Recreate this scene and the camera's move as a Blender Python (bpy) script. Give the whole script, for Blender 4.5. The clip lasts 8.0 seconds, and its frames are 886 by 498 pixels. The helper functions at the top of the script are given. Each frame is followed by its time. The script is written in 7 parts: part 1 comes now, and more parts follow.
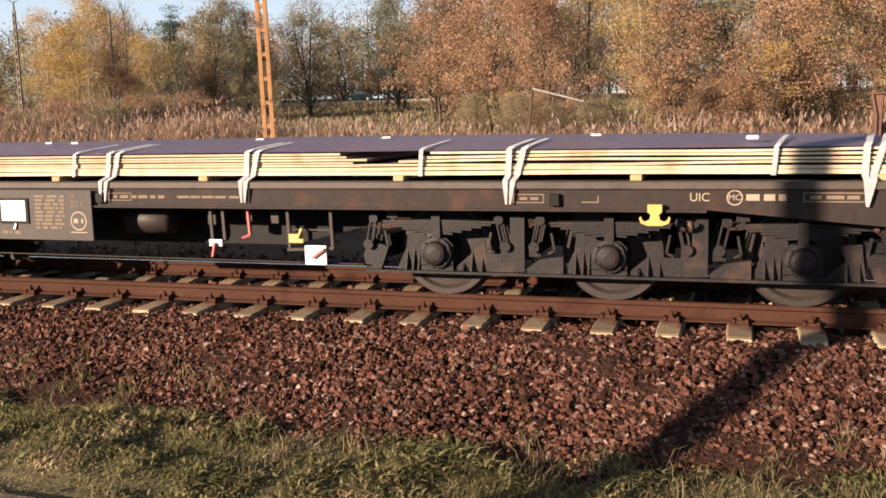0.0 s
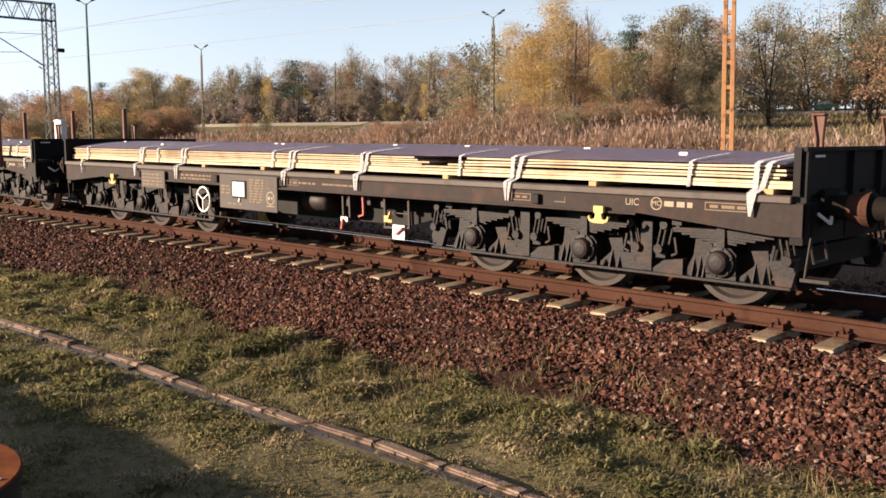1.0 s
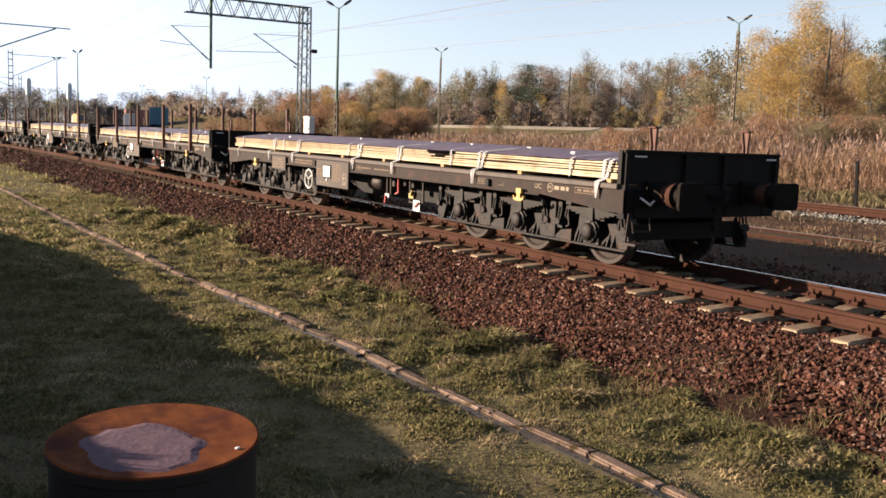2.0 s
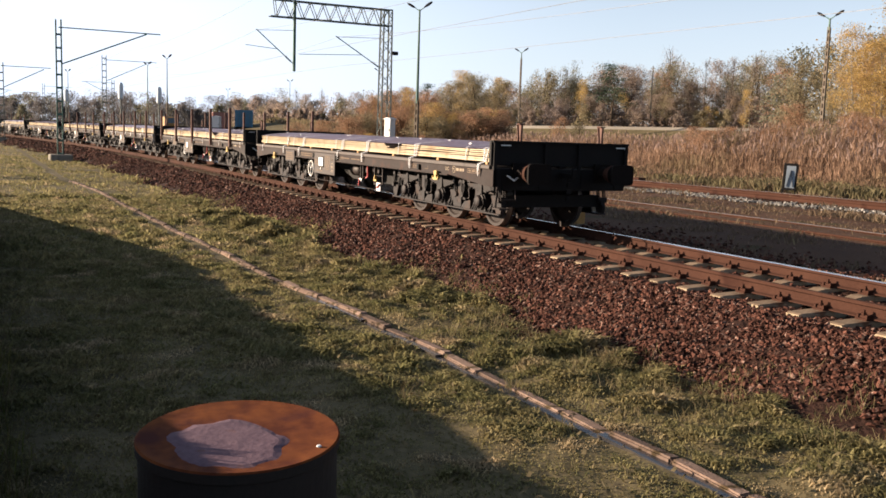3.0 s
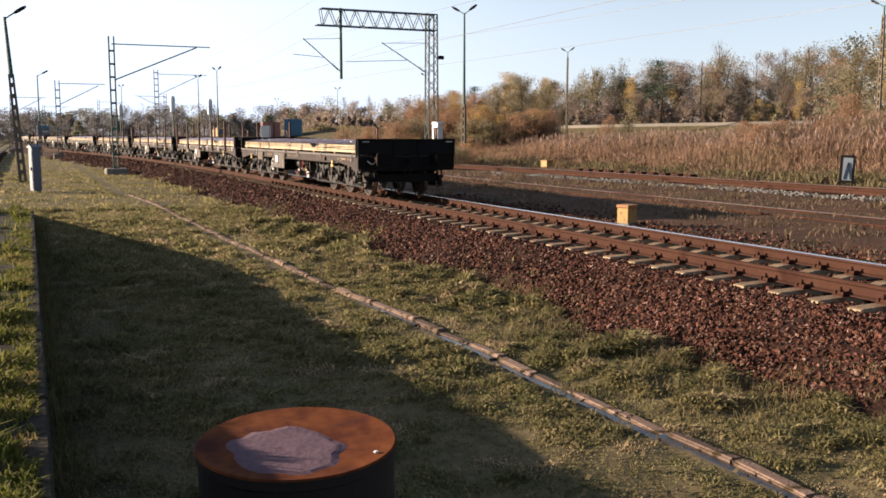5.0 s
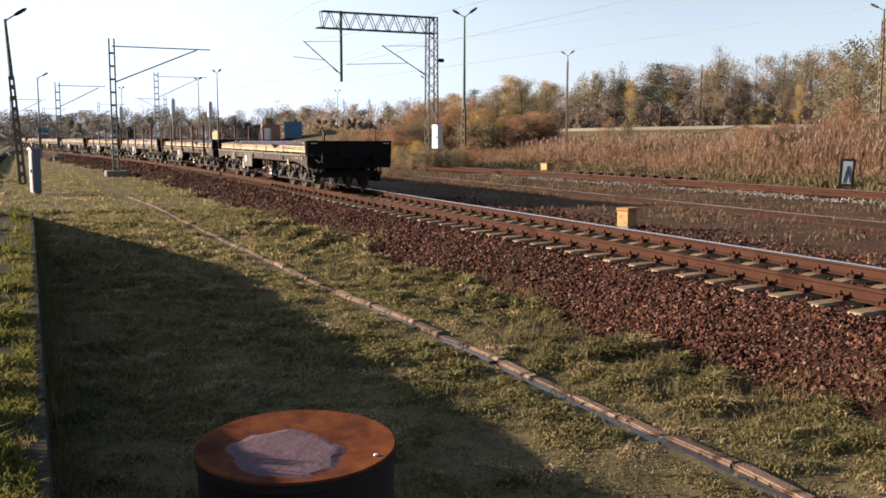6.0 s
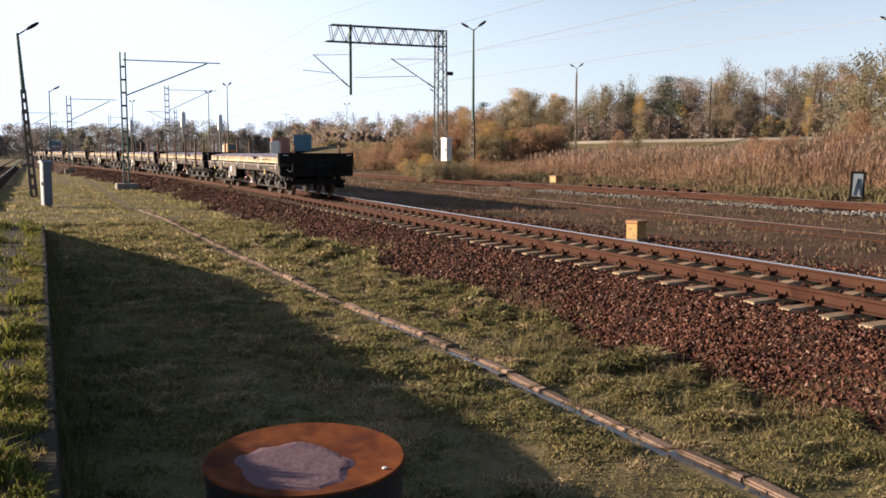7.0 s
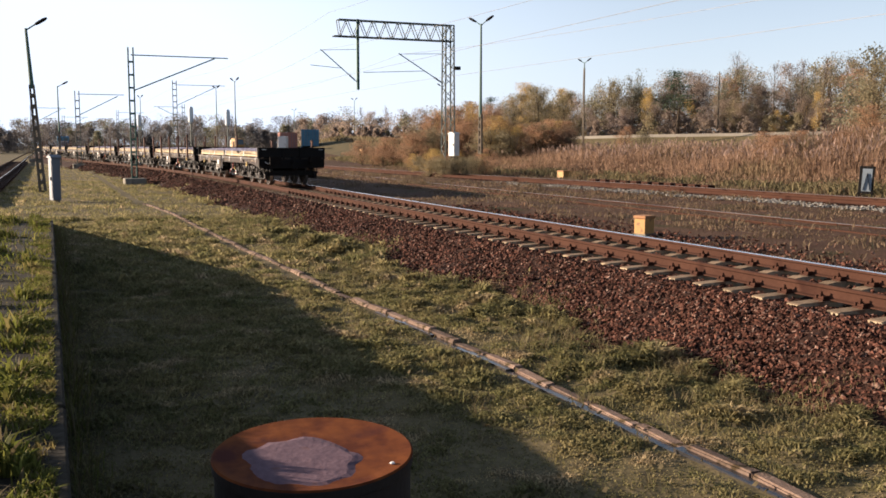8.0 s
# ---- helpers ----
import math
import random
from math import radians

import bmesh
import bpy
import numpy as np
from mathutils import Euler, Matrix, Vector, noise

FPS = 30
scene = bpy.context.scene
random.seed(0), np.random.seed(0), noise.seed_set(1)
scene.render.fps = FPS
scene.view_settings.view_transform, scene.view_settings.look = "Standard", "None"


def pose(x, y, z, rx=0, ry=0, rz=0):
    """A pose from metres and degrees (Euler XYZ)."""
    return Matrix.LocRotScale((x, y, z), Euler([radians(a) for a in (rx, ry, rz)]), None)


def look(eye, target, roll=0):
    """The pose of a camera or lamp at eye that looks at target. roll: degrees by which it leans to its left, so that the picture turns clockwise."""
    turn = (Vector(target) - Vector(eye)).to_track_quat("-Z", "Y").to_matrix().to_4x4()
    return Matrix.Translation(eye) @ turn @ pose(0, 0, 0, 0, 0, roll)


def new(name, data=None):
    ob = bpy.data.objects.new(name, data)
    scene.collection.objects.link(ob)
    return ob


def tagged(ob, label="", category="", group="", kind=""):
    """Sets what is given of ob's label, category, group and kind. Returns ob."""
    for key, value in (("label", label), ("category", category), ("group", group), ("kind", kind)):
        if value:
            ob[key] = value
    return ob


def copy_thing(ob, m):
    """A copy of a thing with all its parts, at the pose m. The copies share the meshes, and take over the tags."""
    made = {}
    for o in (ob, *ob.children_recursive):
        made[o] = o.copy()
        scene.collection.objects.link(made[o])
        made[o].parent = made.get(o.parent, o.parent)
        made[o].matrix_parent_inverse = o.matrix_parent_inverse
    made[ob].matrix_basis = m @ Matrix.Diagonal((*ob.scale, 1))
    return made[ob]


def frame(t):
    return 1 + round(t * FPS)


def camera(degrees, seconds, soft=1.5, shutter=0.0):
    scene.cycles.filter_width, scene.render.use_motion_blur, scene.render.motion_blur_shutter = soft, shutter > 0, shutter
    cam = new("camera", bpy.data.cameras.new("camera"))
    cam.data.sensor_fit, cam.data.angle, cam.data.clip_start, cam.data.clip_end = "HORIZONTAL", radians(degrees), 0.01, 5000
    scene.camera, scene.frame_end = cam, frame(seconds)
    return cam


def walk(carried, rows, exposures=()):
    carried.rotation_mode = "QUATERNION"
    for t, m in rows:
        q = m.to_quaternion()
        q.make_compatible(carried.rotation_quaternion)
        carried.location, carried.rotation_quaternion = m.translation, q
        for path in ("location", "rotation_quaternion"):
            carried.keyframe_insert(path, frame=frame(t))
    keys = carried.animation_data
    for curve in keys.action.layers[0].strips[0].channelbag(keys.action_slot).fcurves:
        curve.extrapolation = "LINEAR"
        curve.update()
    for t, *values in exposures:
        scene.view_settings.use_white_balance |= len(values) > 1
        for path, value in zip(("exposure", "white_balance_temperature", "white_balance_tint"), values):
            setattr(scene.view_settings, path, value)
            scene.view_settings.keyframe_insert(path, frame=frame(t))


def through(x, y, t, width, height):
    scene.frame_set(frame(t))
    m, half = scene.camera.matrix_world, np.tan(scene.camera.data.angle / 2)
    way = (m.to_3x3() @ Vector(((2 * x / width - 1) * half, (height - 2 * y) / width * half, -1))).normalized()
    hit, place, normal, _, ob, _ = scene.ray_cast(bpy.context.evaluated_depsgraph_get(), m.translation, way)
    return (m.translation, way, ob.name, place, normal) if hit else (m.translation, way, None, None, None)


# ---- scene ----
# World: x along the main track, y across it, z up; the grass beside the track is z = 0, the rail head z = 0.81.
cam = camera(50.7, 8.0, soft=1.65)
PATH = [
    (0.0, 0.000, 17.69, -7.73, 1.21), (0.5, -0.139, 33.36, -7.14, 0.59), (1.0, -0.258, 44.54, -6.96, -0.13),
    (1.5, -0.290, 52.62, -7.02, -1.60), (2.0, -0.309, 58.50, -6.97, -2.15), (3.5, -0.328, 64.10, -7.10, -1.25),
    (4.0, -0.335, 65.00, -7.00, -0.37), (4.5, -0.340, 66.12, -7.04, -0.01), (6.0, -0.350, 66.24, -6.77, -0.17),
    (6.5, -0.350, 66.25, -6.41, -0.22), (7.0, -0.350, 66.79, -6.00, -0.13), (7.5, -0.355, 67.30, -6.34, 0.02),
    (8.0, -0.358, 67.24, -6.31, -0.11)]
walk(cam, [(t, pose(x, 0, 2.5, 90 + p, r, y)) for t, x, y, p, r in PATH], exposures=[(0.0, 1.84, 6350, 13), (1.0, 1.84, 6350, 13), (3.5, 1.82, 6350, 13), (8.0, 1.78, 6300, 13)])

# ---- light ----
SUN_EL = 13.0
SUN_AZ = 216.0  # compass bearing of the sun, clockwise from +y
world = bpy.data.worlds.new("sky")
scene.world = world
world.use_nodes = True
wn = world.node_tree
sky = wn.nodes.new("ShaderNodeTexSky")
sky.sky_type = "NISHITA"
sky.sun_disc = False
sky.sun_elevation = radians(SUN_EL)
sky.sun_rotation = radians(SUN_AZ)
sky.air_density, sky.dust_density, sky.ozone_density = 1.0, 0.3, 1.5
haze = wn.nodes.new("ShaderNodeMix")
haze.data_type = "RGBA"
haze.inputs[7].default_value = (7.9, 8.9, 10.3, 1)
up = wn.nodes.new("ShaderNodeSeparateXYZ")
wn.links.new(wn.nodes.new("ShaderNodeTexCoord").outputs["Generated"], up.inputs[0])
thin = wn.nodes.new("ShaderNodeMapRange")
thin.interpolation_type = "SMOOTHSTEP"
for _i, _v in ((1, 0.02), (2, 0.42), (3, 0.58), (4, 0.0)):
    thin.inputs[_i].default_value = _v
wn.links.new(up.outputs["Z"], thin.inputs[0])
glow = wn.nodes.new("ShaderNodeVectorMath")
glow.operation = "DOT_PRODUCT"
wn.links.new(up.inputs[0].links[0].from_socket, glow.inputs[0])
glow.inputs[1].default_value = (math.sin(radians(SUN_AZ)), math.cos(radians(SUN_AZ)), 0.0)
near_sun = wn.nodes.new("ShaderNodeMapRange")
near_sun.interpolation_type = "SMOOTHSTEP"
for _i, _v in ((1, -0.05), (2, 0.75), (3, 0.0), (4, 0.75)):
    near_sun.inputs[_i].default_value = _v
wn.links.new(glow.outputs["Value"], near_sun.inputs[0])
veil = wn.nodes.new("ShaderNodeMath")
veil.operation, veil.use_clamp = "ADD", True
wn.links.new(thin.outputs[0], veil.inputs[0])
wn.links.new(near_sun.outputs[0], veil.inputs[1])
wn.links.new(veil.outputs[0], haze.inputs[0])
wn.links.new(sky.outputs[0], haze.inputs[6])
wn.links.new(haze.outputs[2], wn.nodes["Background"].inputs[0])
wn.nodes["Background"].inputs[1].default_value = 0.0365
sun = new("sun", bpy.data.lights.new("sun", "SUN"))
sun.data.energy, sun.data.angle, sun.data.color = 5.0, radians(0.6), (1.0, 0.8, 0.58)
_a, _e = radians(SUN_AZ), radians(SUN_EL)
SUN_DIR = Vector((math.sin(_a) * math.cos(_e), math.cos(_a) * math.cos(_e), math.sin(_e)))
sun.matrix_basis = look(SUN_DIR * 50, (0, 0, 0))


# ---- materials ----
def mat(name, a, b, rough=0.85, metal=0.0, grain=60.0, blotch=4.0, bump=0.25, island=0.0, own=0.0, space="Object",
        third=None, spots=9.0, spread=0.5, depth=0.01, spec=0.5):
    """Two colours mixed by noise at two scales, a third in spots, with bump, and a spread of lightness by island or object."""
    m = bpy.data.materials.new(name)
    m.use_nodes = True
    t = m.node_tree
    n, link = t.nodes, t.links.new
    bsdf = n["Principled BSDF"]
    bsdf.inputs["Metallic"].default_value = metal
    bsdf.inputs["Specular IOR Level"].default_value = spec if rough < 0.84 else min(spec, 0.08)
    if space == "World":
        co = n.new("ShaderNodeNewGeometry").outputs["Position"]
    else:
        co = n.new("ShaderNodeTexCoord").outputs["Object"]

    def cloud(scale, detail=4.0):
        k = n.new("ShaderNodeTexNoise")
        k.inputs["Scale"].default_value, k.inputs["Detail"].default_value = scale, detail
        link(co, k.inputs["Vector"])
        return k.outputs["Fac"]

    def ramp(value, lo, hi):
        k = n.new("ShaderNodeMapRange")
        k.inputs[1].default_value, k.inputs[2].default_value = lo, hi
        link(value, k.inputs[0])
        return k.outputs[0]

    def mix(fac, x, y, kind="MIX"):
        k = n.new("ShaderNodeMix")
        k.data_type, k.blend_type = "RGBA", kind
        for sock, v in ((k.inputs[0], fac), (k.inputs[6], x), (k.inputs[7], y)):
            if isinstance(v, (int, float)):
                sock.default_value = v
            elif isinstance(v, tuple):
                sock.default_value = (*v, 1)
            else:
                link(v, sock)
        return k.outputs[2]

    fine, coarse = cloud(grain, 6.0), cloud(blotch)
    add = n.new("ShaderNodeMath")
    add.operation = "MULTIPLY_ADD"
    link(fine, add.inputs[0])
    add.inputs[1].default_value = 0.5
    half = n.new("ShaderNodeMath")
    half.operation = "MULTIPLY"
    link(coarse, half.inputs[0])
    half.inputs[1].default_value = 0.5
    link(half.outputs[0], add.inputs[2])
    col = mix(ramp(add.outputs[0], 0.5 - spread * 0.35, 0.5 + spread * 0.35), a, b)
    if third:
        col = mix(ramp(cloud(spots, 5.0), 0.56, 0.68), col, third)
    for amount, source in ((island, "island"), (own, "own")):
        if amount:
            if source == "island":
                r = n.new("ShaderNodeNewGeometry").outputs["Random Per Island"]
            else:
                r = n.new("ShaderNodeObjectInfo").outputs["Random"]
            k = n.new("ShaderNodeMapRange")
            k.inputs[3].default_value, k.inputs[4].default_value = 1 - amount, 1 + amount
            link(r, k.inputs[0])
            hsv = n.new("ShaderNodeHueSaturation")
            link(k.outputs[0], hsv.inputs["Value"])
            link(col, hsv.inputs["Color"])
            col = hsv.outputs[0]
    link(col, bsdf.inputs["Base Color"])
    k = n.new("ShaderNodeMapRange")
    k.inputs[3].default_value, k.inputs[4].default_value = max(rough - 0.12, 0.02), min(rough + 0.12, 1)
    link(coarse, k.inputs[0])
    link(k.outputs[0], bsdf.inputs["Roughness"])
    if bump:
        bp = n.new("ShaderNodeBump")
        bp.inputs["Strength"].default_value, bp.inputs["Distance"].default_value = bump, depth
        link(fine, bp.inputs["Height"])
        link(bp.outputs[0], bsdf.inputs["Normal"])
    return m


def leafy(name, a, b, c, patch=0.35, island=0.35, through=0.4):
    """Leaves and blades: three colours by world patches and by leaf, with light passing through."""
    m = mat(name, a, b, rough=0.7, grain=3.0, blotch=patch, bump=0, island=island, space="World", third=c, spots=patch * 2.2, spec=0.06)
    t = m.node_tree
    bsdf = t.nodes["Principled BSDF"]
    tr = t.nodes.new("ShaderNodeBsdfTranslucent")
    mx = t.nodes.new("ShaderNodeMixShader")
    mx.inputs[0].default_value = through
    t.links.new(bsdf.inputs["Base Color"].links[0].from_socket, tr.inputs[0])
    t.links.new(bsdf.outputs[0], mx.inputs[1])
    t.links.new(tr.outputs[0], mx.inputs[2])
    t.links.new(mx.outputs[0], t.nodes["Material Output"].inputs[0])
    return m


M_SOIL = mat("grassy soil", (0.066, 0.056, 0.0285), (0.138, 0.108, 0.06), 0.95, grain=9, blotch=0.6, bump=0.7, space="World", third=(0.066, 0.0532, 0.0325), spots=3, depth=0.03)
M_CINDER = mat("cinder and dry weeds", (0.047, 0.026, 0.0175), (0.092, 0.053, 0.034), 0.95, grain=14, blotch=0.8, bump=0.7, space="World", third=(0.0472, 0.037, 0.0166), spots=0.7, depth=0.05)
# Darker than the stones on it, painting in the shade of their gaps.
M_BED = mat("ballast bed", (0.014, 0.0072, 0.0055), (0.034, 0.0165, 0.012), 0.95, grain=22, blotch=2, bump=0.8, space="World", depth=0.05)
M_STONE = mat("rust-stained ballast stone", (0.033, 0.0128, 0.0088), (0.076, 0.0335, 0.0235), 0.9, grain=35, blotch=1.2, bump=0.4, island=0.8, space="World", third=(0.15, 0.1, 0.08), spots=14)
M_PALE_STONE = mat("pale grey ballast stone", (0.135, 0.126, 0.113), (0.203, 0.189, 0.171), 0.9, grain=35, blotch=1.2, bump=0.4, island=0.3, space="World")
M_SLEEPER = mat("weathered concrete sleeper", (0.217, 0.166, 0.106), (0.314, 0.251, 0.176), 0.9, grain=30, blotch=3, bump=0.4, own=0.15, third=(0.145, 0.0799, 0.0477), spots=4)
# Darker copy of the sleeper concrete; paints the contrast with the sunlit ends.
M_SLEEPER_TOP = mat("rust-dusted concrete", (0.12, 0.078, 0.05), (0.22, 0.165, 0.115), 0.92, grain=30, blotch=3, bump=0.4, own=0.2, third=(0.08, 0.042, 0.026), spots=4)
M_RAIL = mat("rusty rail steel", (0.032, 0.0135, 0.0088), (0.053, 0.0245, 0.0165), 0.92, metal=0.0, grain=40, blotch=1.2, bump=0.25, space="World", third=(0.0259, 0.0104, 0.00727), spots=2)
M_RAIL_TOP = mat("polished rail head", (0.78, 0.76, 0.74), (0.88, 0.86, 0.84), 0.24, metal=1.0, grain=30, blotch=2, bump=0.04, space="World")
M_RAIL_WORN = mat("half-rusted rail head", (0.2, 0.17, 0.15), (0.34, 0.31, 0.28), 0.4, metal=0.7, grain=30, blotch=0.4, bump=0.04, space="World", third=(0.06, 0.03, 0.02), spots=0.3)
M_RAIL_DULL = mat("worn rusty rail head", (0.0337, 0.0143, 0.00878), (0.0518, 0.0246, 0.0161), 0.9, grain=40, blotch=2, bump=0.1, space="World")
M_CLIP = mat("rusted rail fastening", (0.0252, 0.0115, 0.00792), (0.0504, 0.0216, 0.0144), 0.85, grain=50, bump=0.3)
M_CONC = mat("weathered concrete", (0.135, 0.122, 0.099), (0.203, 0.184, 0.153), 0.9, grain=25, blotch=2, bump=0.5, space="World", third=(0.072, 0.063, 0.045), spots=3)
M_KERB = mat("sandy concrete kerb", (0.095, 0.064, 0.05), (0.175, 0.125, 0.1), 0.95, grain=40, blotch=5, bump=0.7, own=0.3, third=(0.0439, 0.0304, 0.0162), spots=7)
# Wet slab, coloured darker to include the shadow line beside the kerb.
M_GUTTER = mat("wet grey gutter slab", (0.018, 0.018, 0.0199), (0.036, 0.0342, 0.0364), 0.16, grain=30, blotch=2, bump=0.2, space="World", third=(0.0432, 0.036, 0.0268), spots=2.5)
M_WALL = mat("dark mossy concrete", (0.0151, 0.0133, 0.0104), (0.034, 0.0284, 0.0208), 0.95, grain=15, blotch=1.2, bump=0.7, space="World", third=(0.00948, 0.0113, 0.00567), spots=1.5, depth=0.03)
M_RUST = mat("orange rust", (0.066, 0.016, 0.0065), (0.15, 0.046, 0.0125), 0.9, grain=10, blotch=2.2, bump=0.4, third=(0.05, 0.012, 0.0095), spots=2.6, spread=0.35)
M_FILL = mat("violet-grey concrete filling", (0.085, 0.053, 0.068), (0.135, 0.09, 0.108), 0.92, grain=30, blotch=5, bump=0.4, third=(0.1, 0.04, 0.024), spots=5)
# Brown steel taken almost to black, with the pipe's shade in the colour.
M_DRUM = mat("dark brown drum steel", (0.009, 0.00525, 0.00375), (0.018, 0.009, 0.006), 0.8, grain=30, blotch=4, bump=0.4)
M_WAGON = mat("dusty brown-grey wagon paint", (0.0118, 0.008, 0.0072), (0.0235, 0.016, 0.0142), 0.75, grain=18, blotch=1.4, bump=0.2, own=0.15, third=(0.034, 0.0165, 0.0115), spots=2.6, spec=0.18)
M_WAGON_TOP = mat("rubbed deck edge steel", (0.028, 0.019, 0.0145), (0.046, 0.031, 0.024), 0.7, grain=24, blotch=1.5, bump=0.3, third=(0.0216, 0.013, 0.00972), spots=4)
M_BOGIE = mat("oily grey bogie steel", (0.0052, 0.0039, 0.0043), (0.0128, 0.0096, 0.0103), 0.6, grain=30, blotch=4, bump=0.35, own=0.3, third=(0.026, 0.0145, 0.0105), spots=4, spec=0.2)
# Two buffer tones with the light painted in: shaded steel and sunlit rust.
M_BUFFER = mat("dark brown buffer steel", (0.004, 0.003, 0.0025), (0.009, 0.006, 0.005), 0.8, grain=30, blotch=5, bump=0.2, spec=0.12)
M_BUFFER_LIT = mat("rust-brown buffer casing", (0.03, 0.014, 0.01), (0.055, 0.026, 0.018), 0.85, grain=30, blotch=5, bump=0.2)
M_WHEEL = mat("dull grey wheel steel", (0.019, 0.0145, 0.0132), (0.032, 0.0245, 0.0222), 0.55, metal=0.2, grain=30, blotch=3, bump=0.15, spec=0.18)
M_TREAD = mat("bright wheel tread", (0.4, 0.38, 0.36), (0.5, 0.47, 0.45), 0.35, metal=1.0, grain=30, bump=0.05)
# On wagon underframes and end walls this near-black also carries their shade.
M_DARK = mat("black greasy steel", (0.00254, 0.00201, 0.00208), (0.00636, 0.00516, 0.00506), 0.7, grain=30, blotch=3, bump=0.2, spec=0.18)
M_BOARD = mat("faded brown panel paint", (0.026, 0.0188, 0.0162), (0.039, 0.029, 0.0255), 0.8, grain=20, blotch=2.5, bump=0.15)
M_MARK = mat("faded cream lettering", (0.202, 0.158, 0.115), (0.264, 0.216, 0.163), 0.85, grain=60, bump=0, spread=0.8)
M_MARK_DIM = mat("rubbed brown lettering", (0.113, 0.081, 0.0585), (0.153, 0.117, 0.0855), 0.85, grain=60, bump=0, spread=0.8)
M_WHITE = mat("white paint", (0.518, 0.504, 0.475), (0.612, 0.598, 0.576), 0.6, grain=40, blotch=6, bump=0.05)
M_YELLOW = mat("yellow paint", (0.279, 0.18, 0.036), (0.351, 0.243, 0.063), 0.6, grain=40, blotch=8, bump=0.1)
M_OCHRE = mat("ochre box paint", (0.27, 0.14, 0.035), (0.36, 0.2, 0.055), 0.7, grain=30, blotch=6, bump=0.15, third=(0.16, 0.08, 0.03), spots=7)
M_RED = mat("red paint", (0.35, 0.035, 0.035), (0.434, 0.063, 0.056), 0.6, grain=40, blotch=8, bump=0.1)
M_STRAP = mat("white lashing strap", (0.409, 0.405, 0.414), (0.528, 0.526, 0.545), 0.8, grain=70, blotch=9, bump=0.3)
M_PLATE_EDGE = mat("pale cream plate edge", (0.279, 0.216, 0.14), (0.4, 0.339, 0.242), 0.85, grain=14, blotch=1.2, bump=0.15, own=0.2, third=(0.23, 0.165, 0.1), spots=1.6)
M_PLATE_TOP = mat("violet-grey rolled steel", (0.126, 0.0941, 0.133), (0.2, 0.15, 0.197), 0.5, metal=0.2, grain=9, blotch=0.6, bump=0.06, third=(0.174, 0.119, 0.129), spots=1.5)
M_BEARER = mat("sawn timber bearer", (0.252, 0.156, 0.078), (0.36, 0.24, 0.132), 0.85, grain=30, blotch=5, bump=0.3)
M_STAKE = mat("rusty stanchion steel", (0.0612, 0.0245, 0.0162), (0.115, 0.046, 0.0284), 0.8, grain=30, blotch=3, bump=0.2)
M_GREEN = mat("dark green mast paint", (0.021, 0.07, 0.056), (0.049, 0.119, 0.091), 0.6, grain=30, blotch=2, bump=0.15)
M_MAST = mat("grey-green galvanised steel", (0.054, 0.0675, 0.0585), (0.099, 0.108, 0.0945), 0.6, metal=0.2, grain=25, blotch=1.5, bump=0.15)
M_MAST_RUST = mat("orange-brown rusted mast", (0.198, 0.084, 0.03), (0.312, 0.156, 0.06), 0.8, grain=25, blotch=1.5, bump=0.25, third=(0.096, 0.042, 0.021), spots=3)
M_POLE = mat("weathered concrete pole", (0.1, 0.0812, 0.0616), (0.162, 0.135, 0.108), 0.9, grain=25, blotch=2, bump=0.3, third=(0.0385, 0.05, 0.0385), spots=2)
M_WIRE = mat("copper wire", (0.04, 0.036, 0.032), (0.064, 0.056, 0.048), 0.5, metal=0.4, grain=20, bump=0)
M_BLUEGREY = mat("blue-grey sheet steel", (0.075, 0.092, 0.122), (0.11, 0.128, 0.16), 0.6, grain=15, blotch=1.5, bump=0.1)
M_SIGNAL = mat("pale blue-grey enamel", (0.13, 0.16, 0.19), (0.19, 0.22, 0.25), 0.5, grain=15, blotch=2, bump=0.05)
# Signal head colour, lightened to put distance haze on the backlit heads.
M_ENAMEL = mat("light signal enamel", (0.5, 0.56, 0.6), (0.6, 0.66, 0.7), 0.5, grain=15, blotch=2, bump=0.05)
M_BLUE = mat("blue container paint", (0.0243, 0.0994, 0.173), (0.0486, 0.153, 0.238), 0.6, grain=10, blotch=0.8, bump=0.1)
M_REDBROWN = mat("faded red container paint", (0.234, 0.0936, 0.0702), (0.304, 0.147, 0.117), 0.7, grain=10, blotch=0.8, bump=0.1)
M_GLASS = mat("dark lamp glass", (0.05, 0.06, 0.06), (0.1, 0.11, 0.11), 0.15, grain=10, bump=0)
M_CAR = mat("dark green car paint", (0.009, 0.027, 0.018), (0.018, 0.0405, 0.0293), 0.3, grain=10, bump=0)
M_ROAD = mat("pale gravel road", (0.19, 0.165, 0.132), (0.27, 0.24, 0.195), 0.95, grain=8, blotch=0.4, bump=0.3, space="World")
M_BARK = mat("grey-brown bark", (0.0405, 0.0293, 0.0203), (0.09, 0.0675, 0.0495), 0.95, grain=12, blotch=2, bump=0.6, depth=0.02)
M_BIRCH = mat("white birch bark", (0.18, 0.167, 0.144), (0.27, 0.252, 0.225), 0.85, grain=12, blotch=3, bump=0.3, third=(0.036, 0.0315, 0.027), spots=5)
M_GRASS = leafy("short lawn grass", (0.112, 0.116, 0.047), (0.265, 0.217, 0.108), (0.365, 0.28, 0.17), patch=0.6, island=0.45, through=0.55)
M_STRAW = leafy("dry straw", (0.135, 0.104, 0.054), (0.189, 0.153, 0.09), (0.09, 0.0675, 0.0315), patch=0.8, island=0.3)
M_WEED = leafy("weeds by the wall", (0.077, 0.0913, 0.0187), (0.138, 0.132, 0.0352), (0.187, 0.149, 0.0605), patch=1.5, island=0.45)
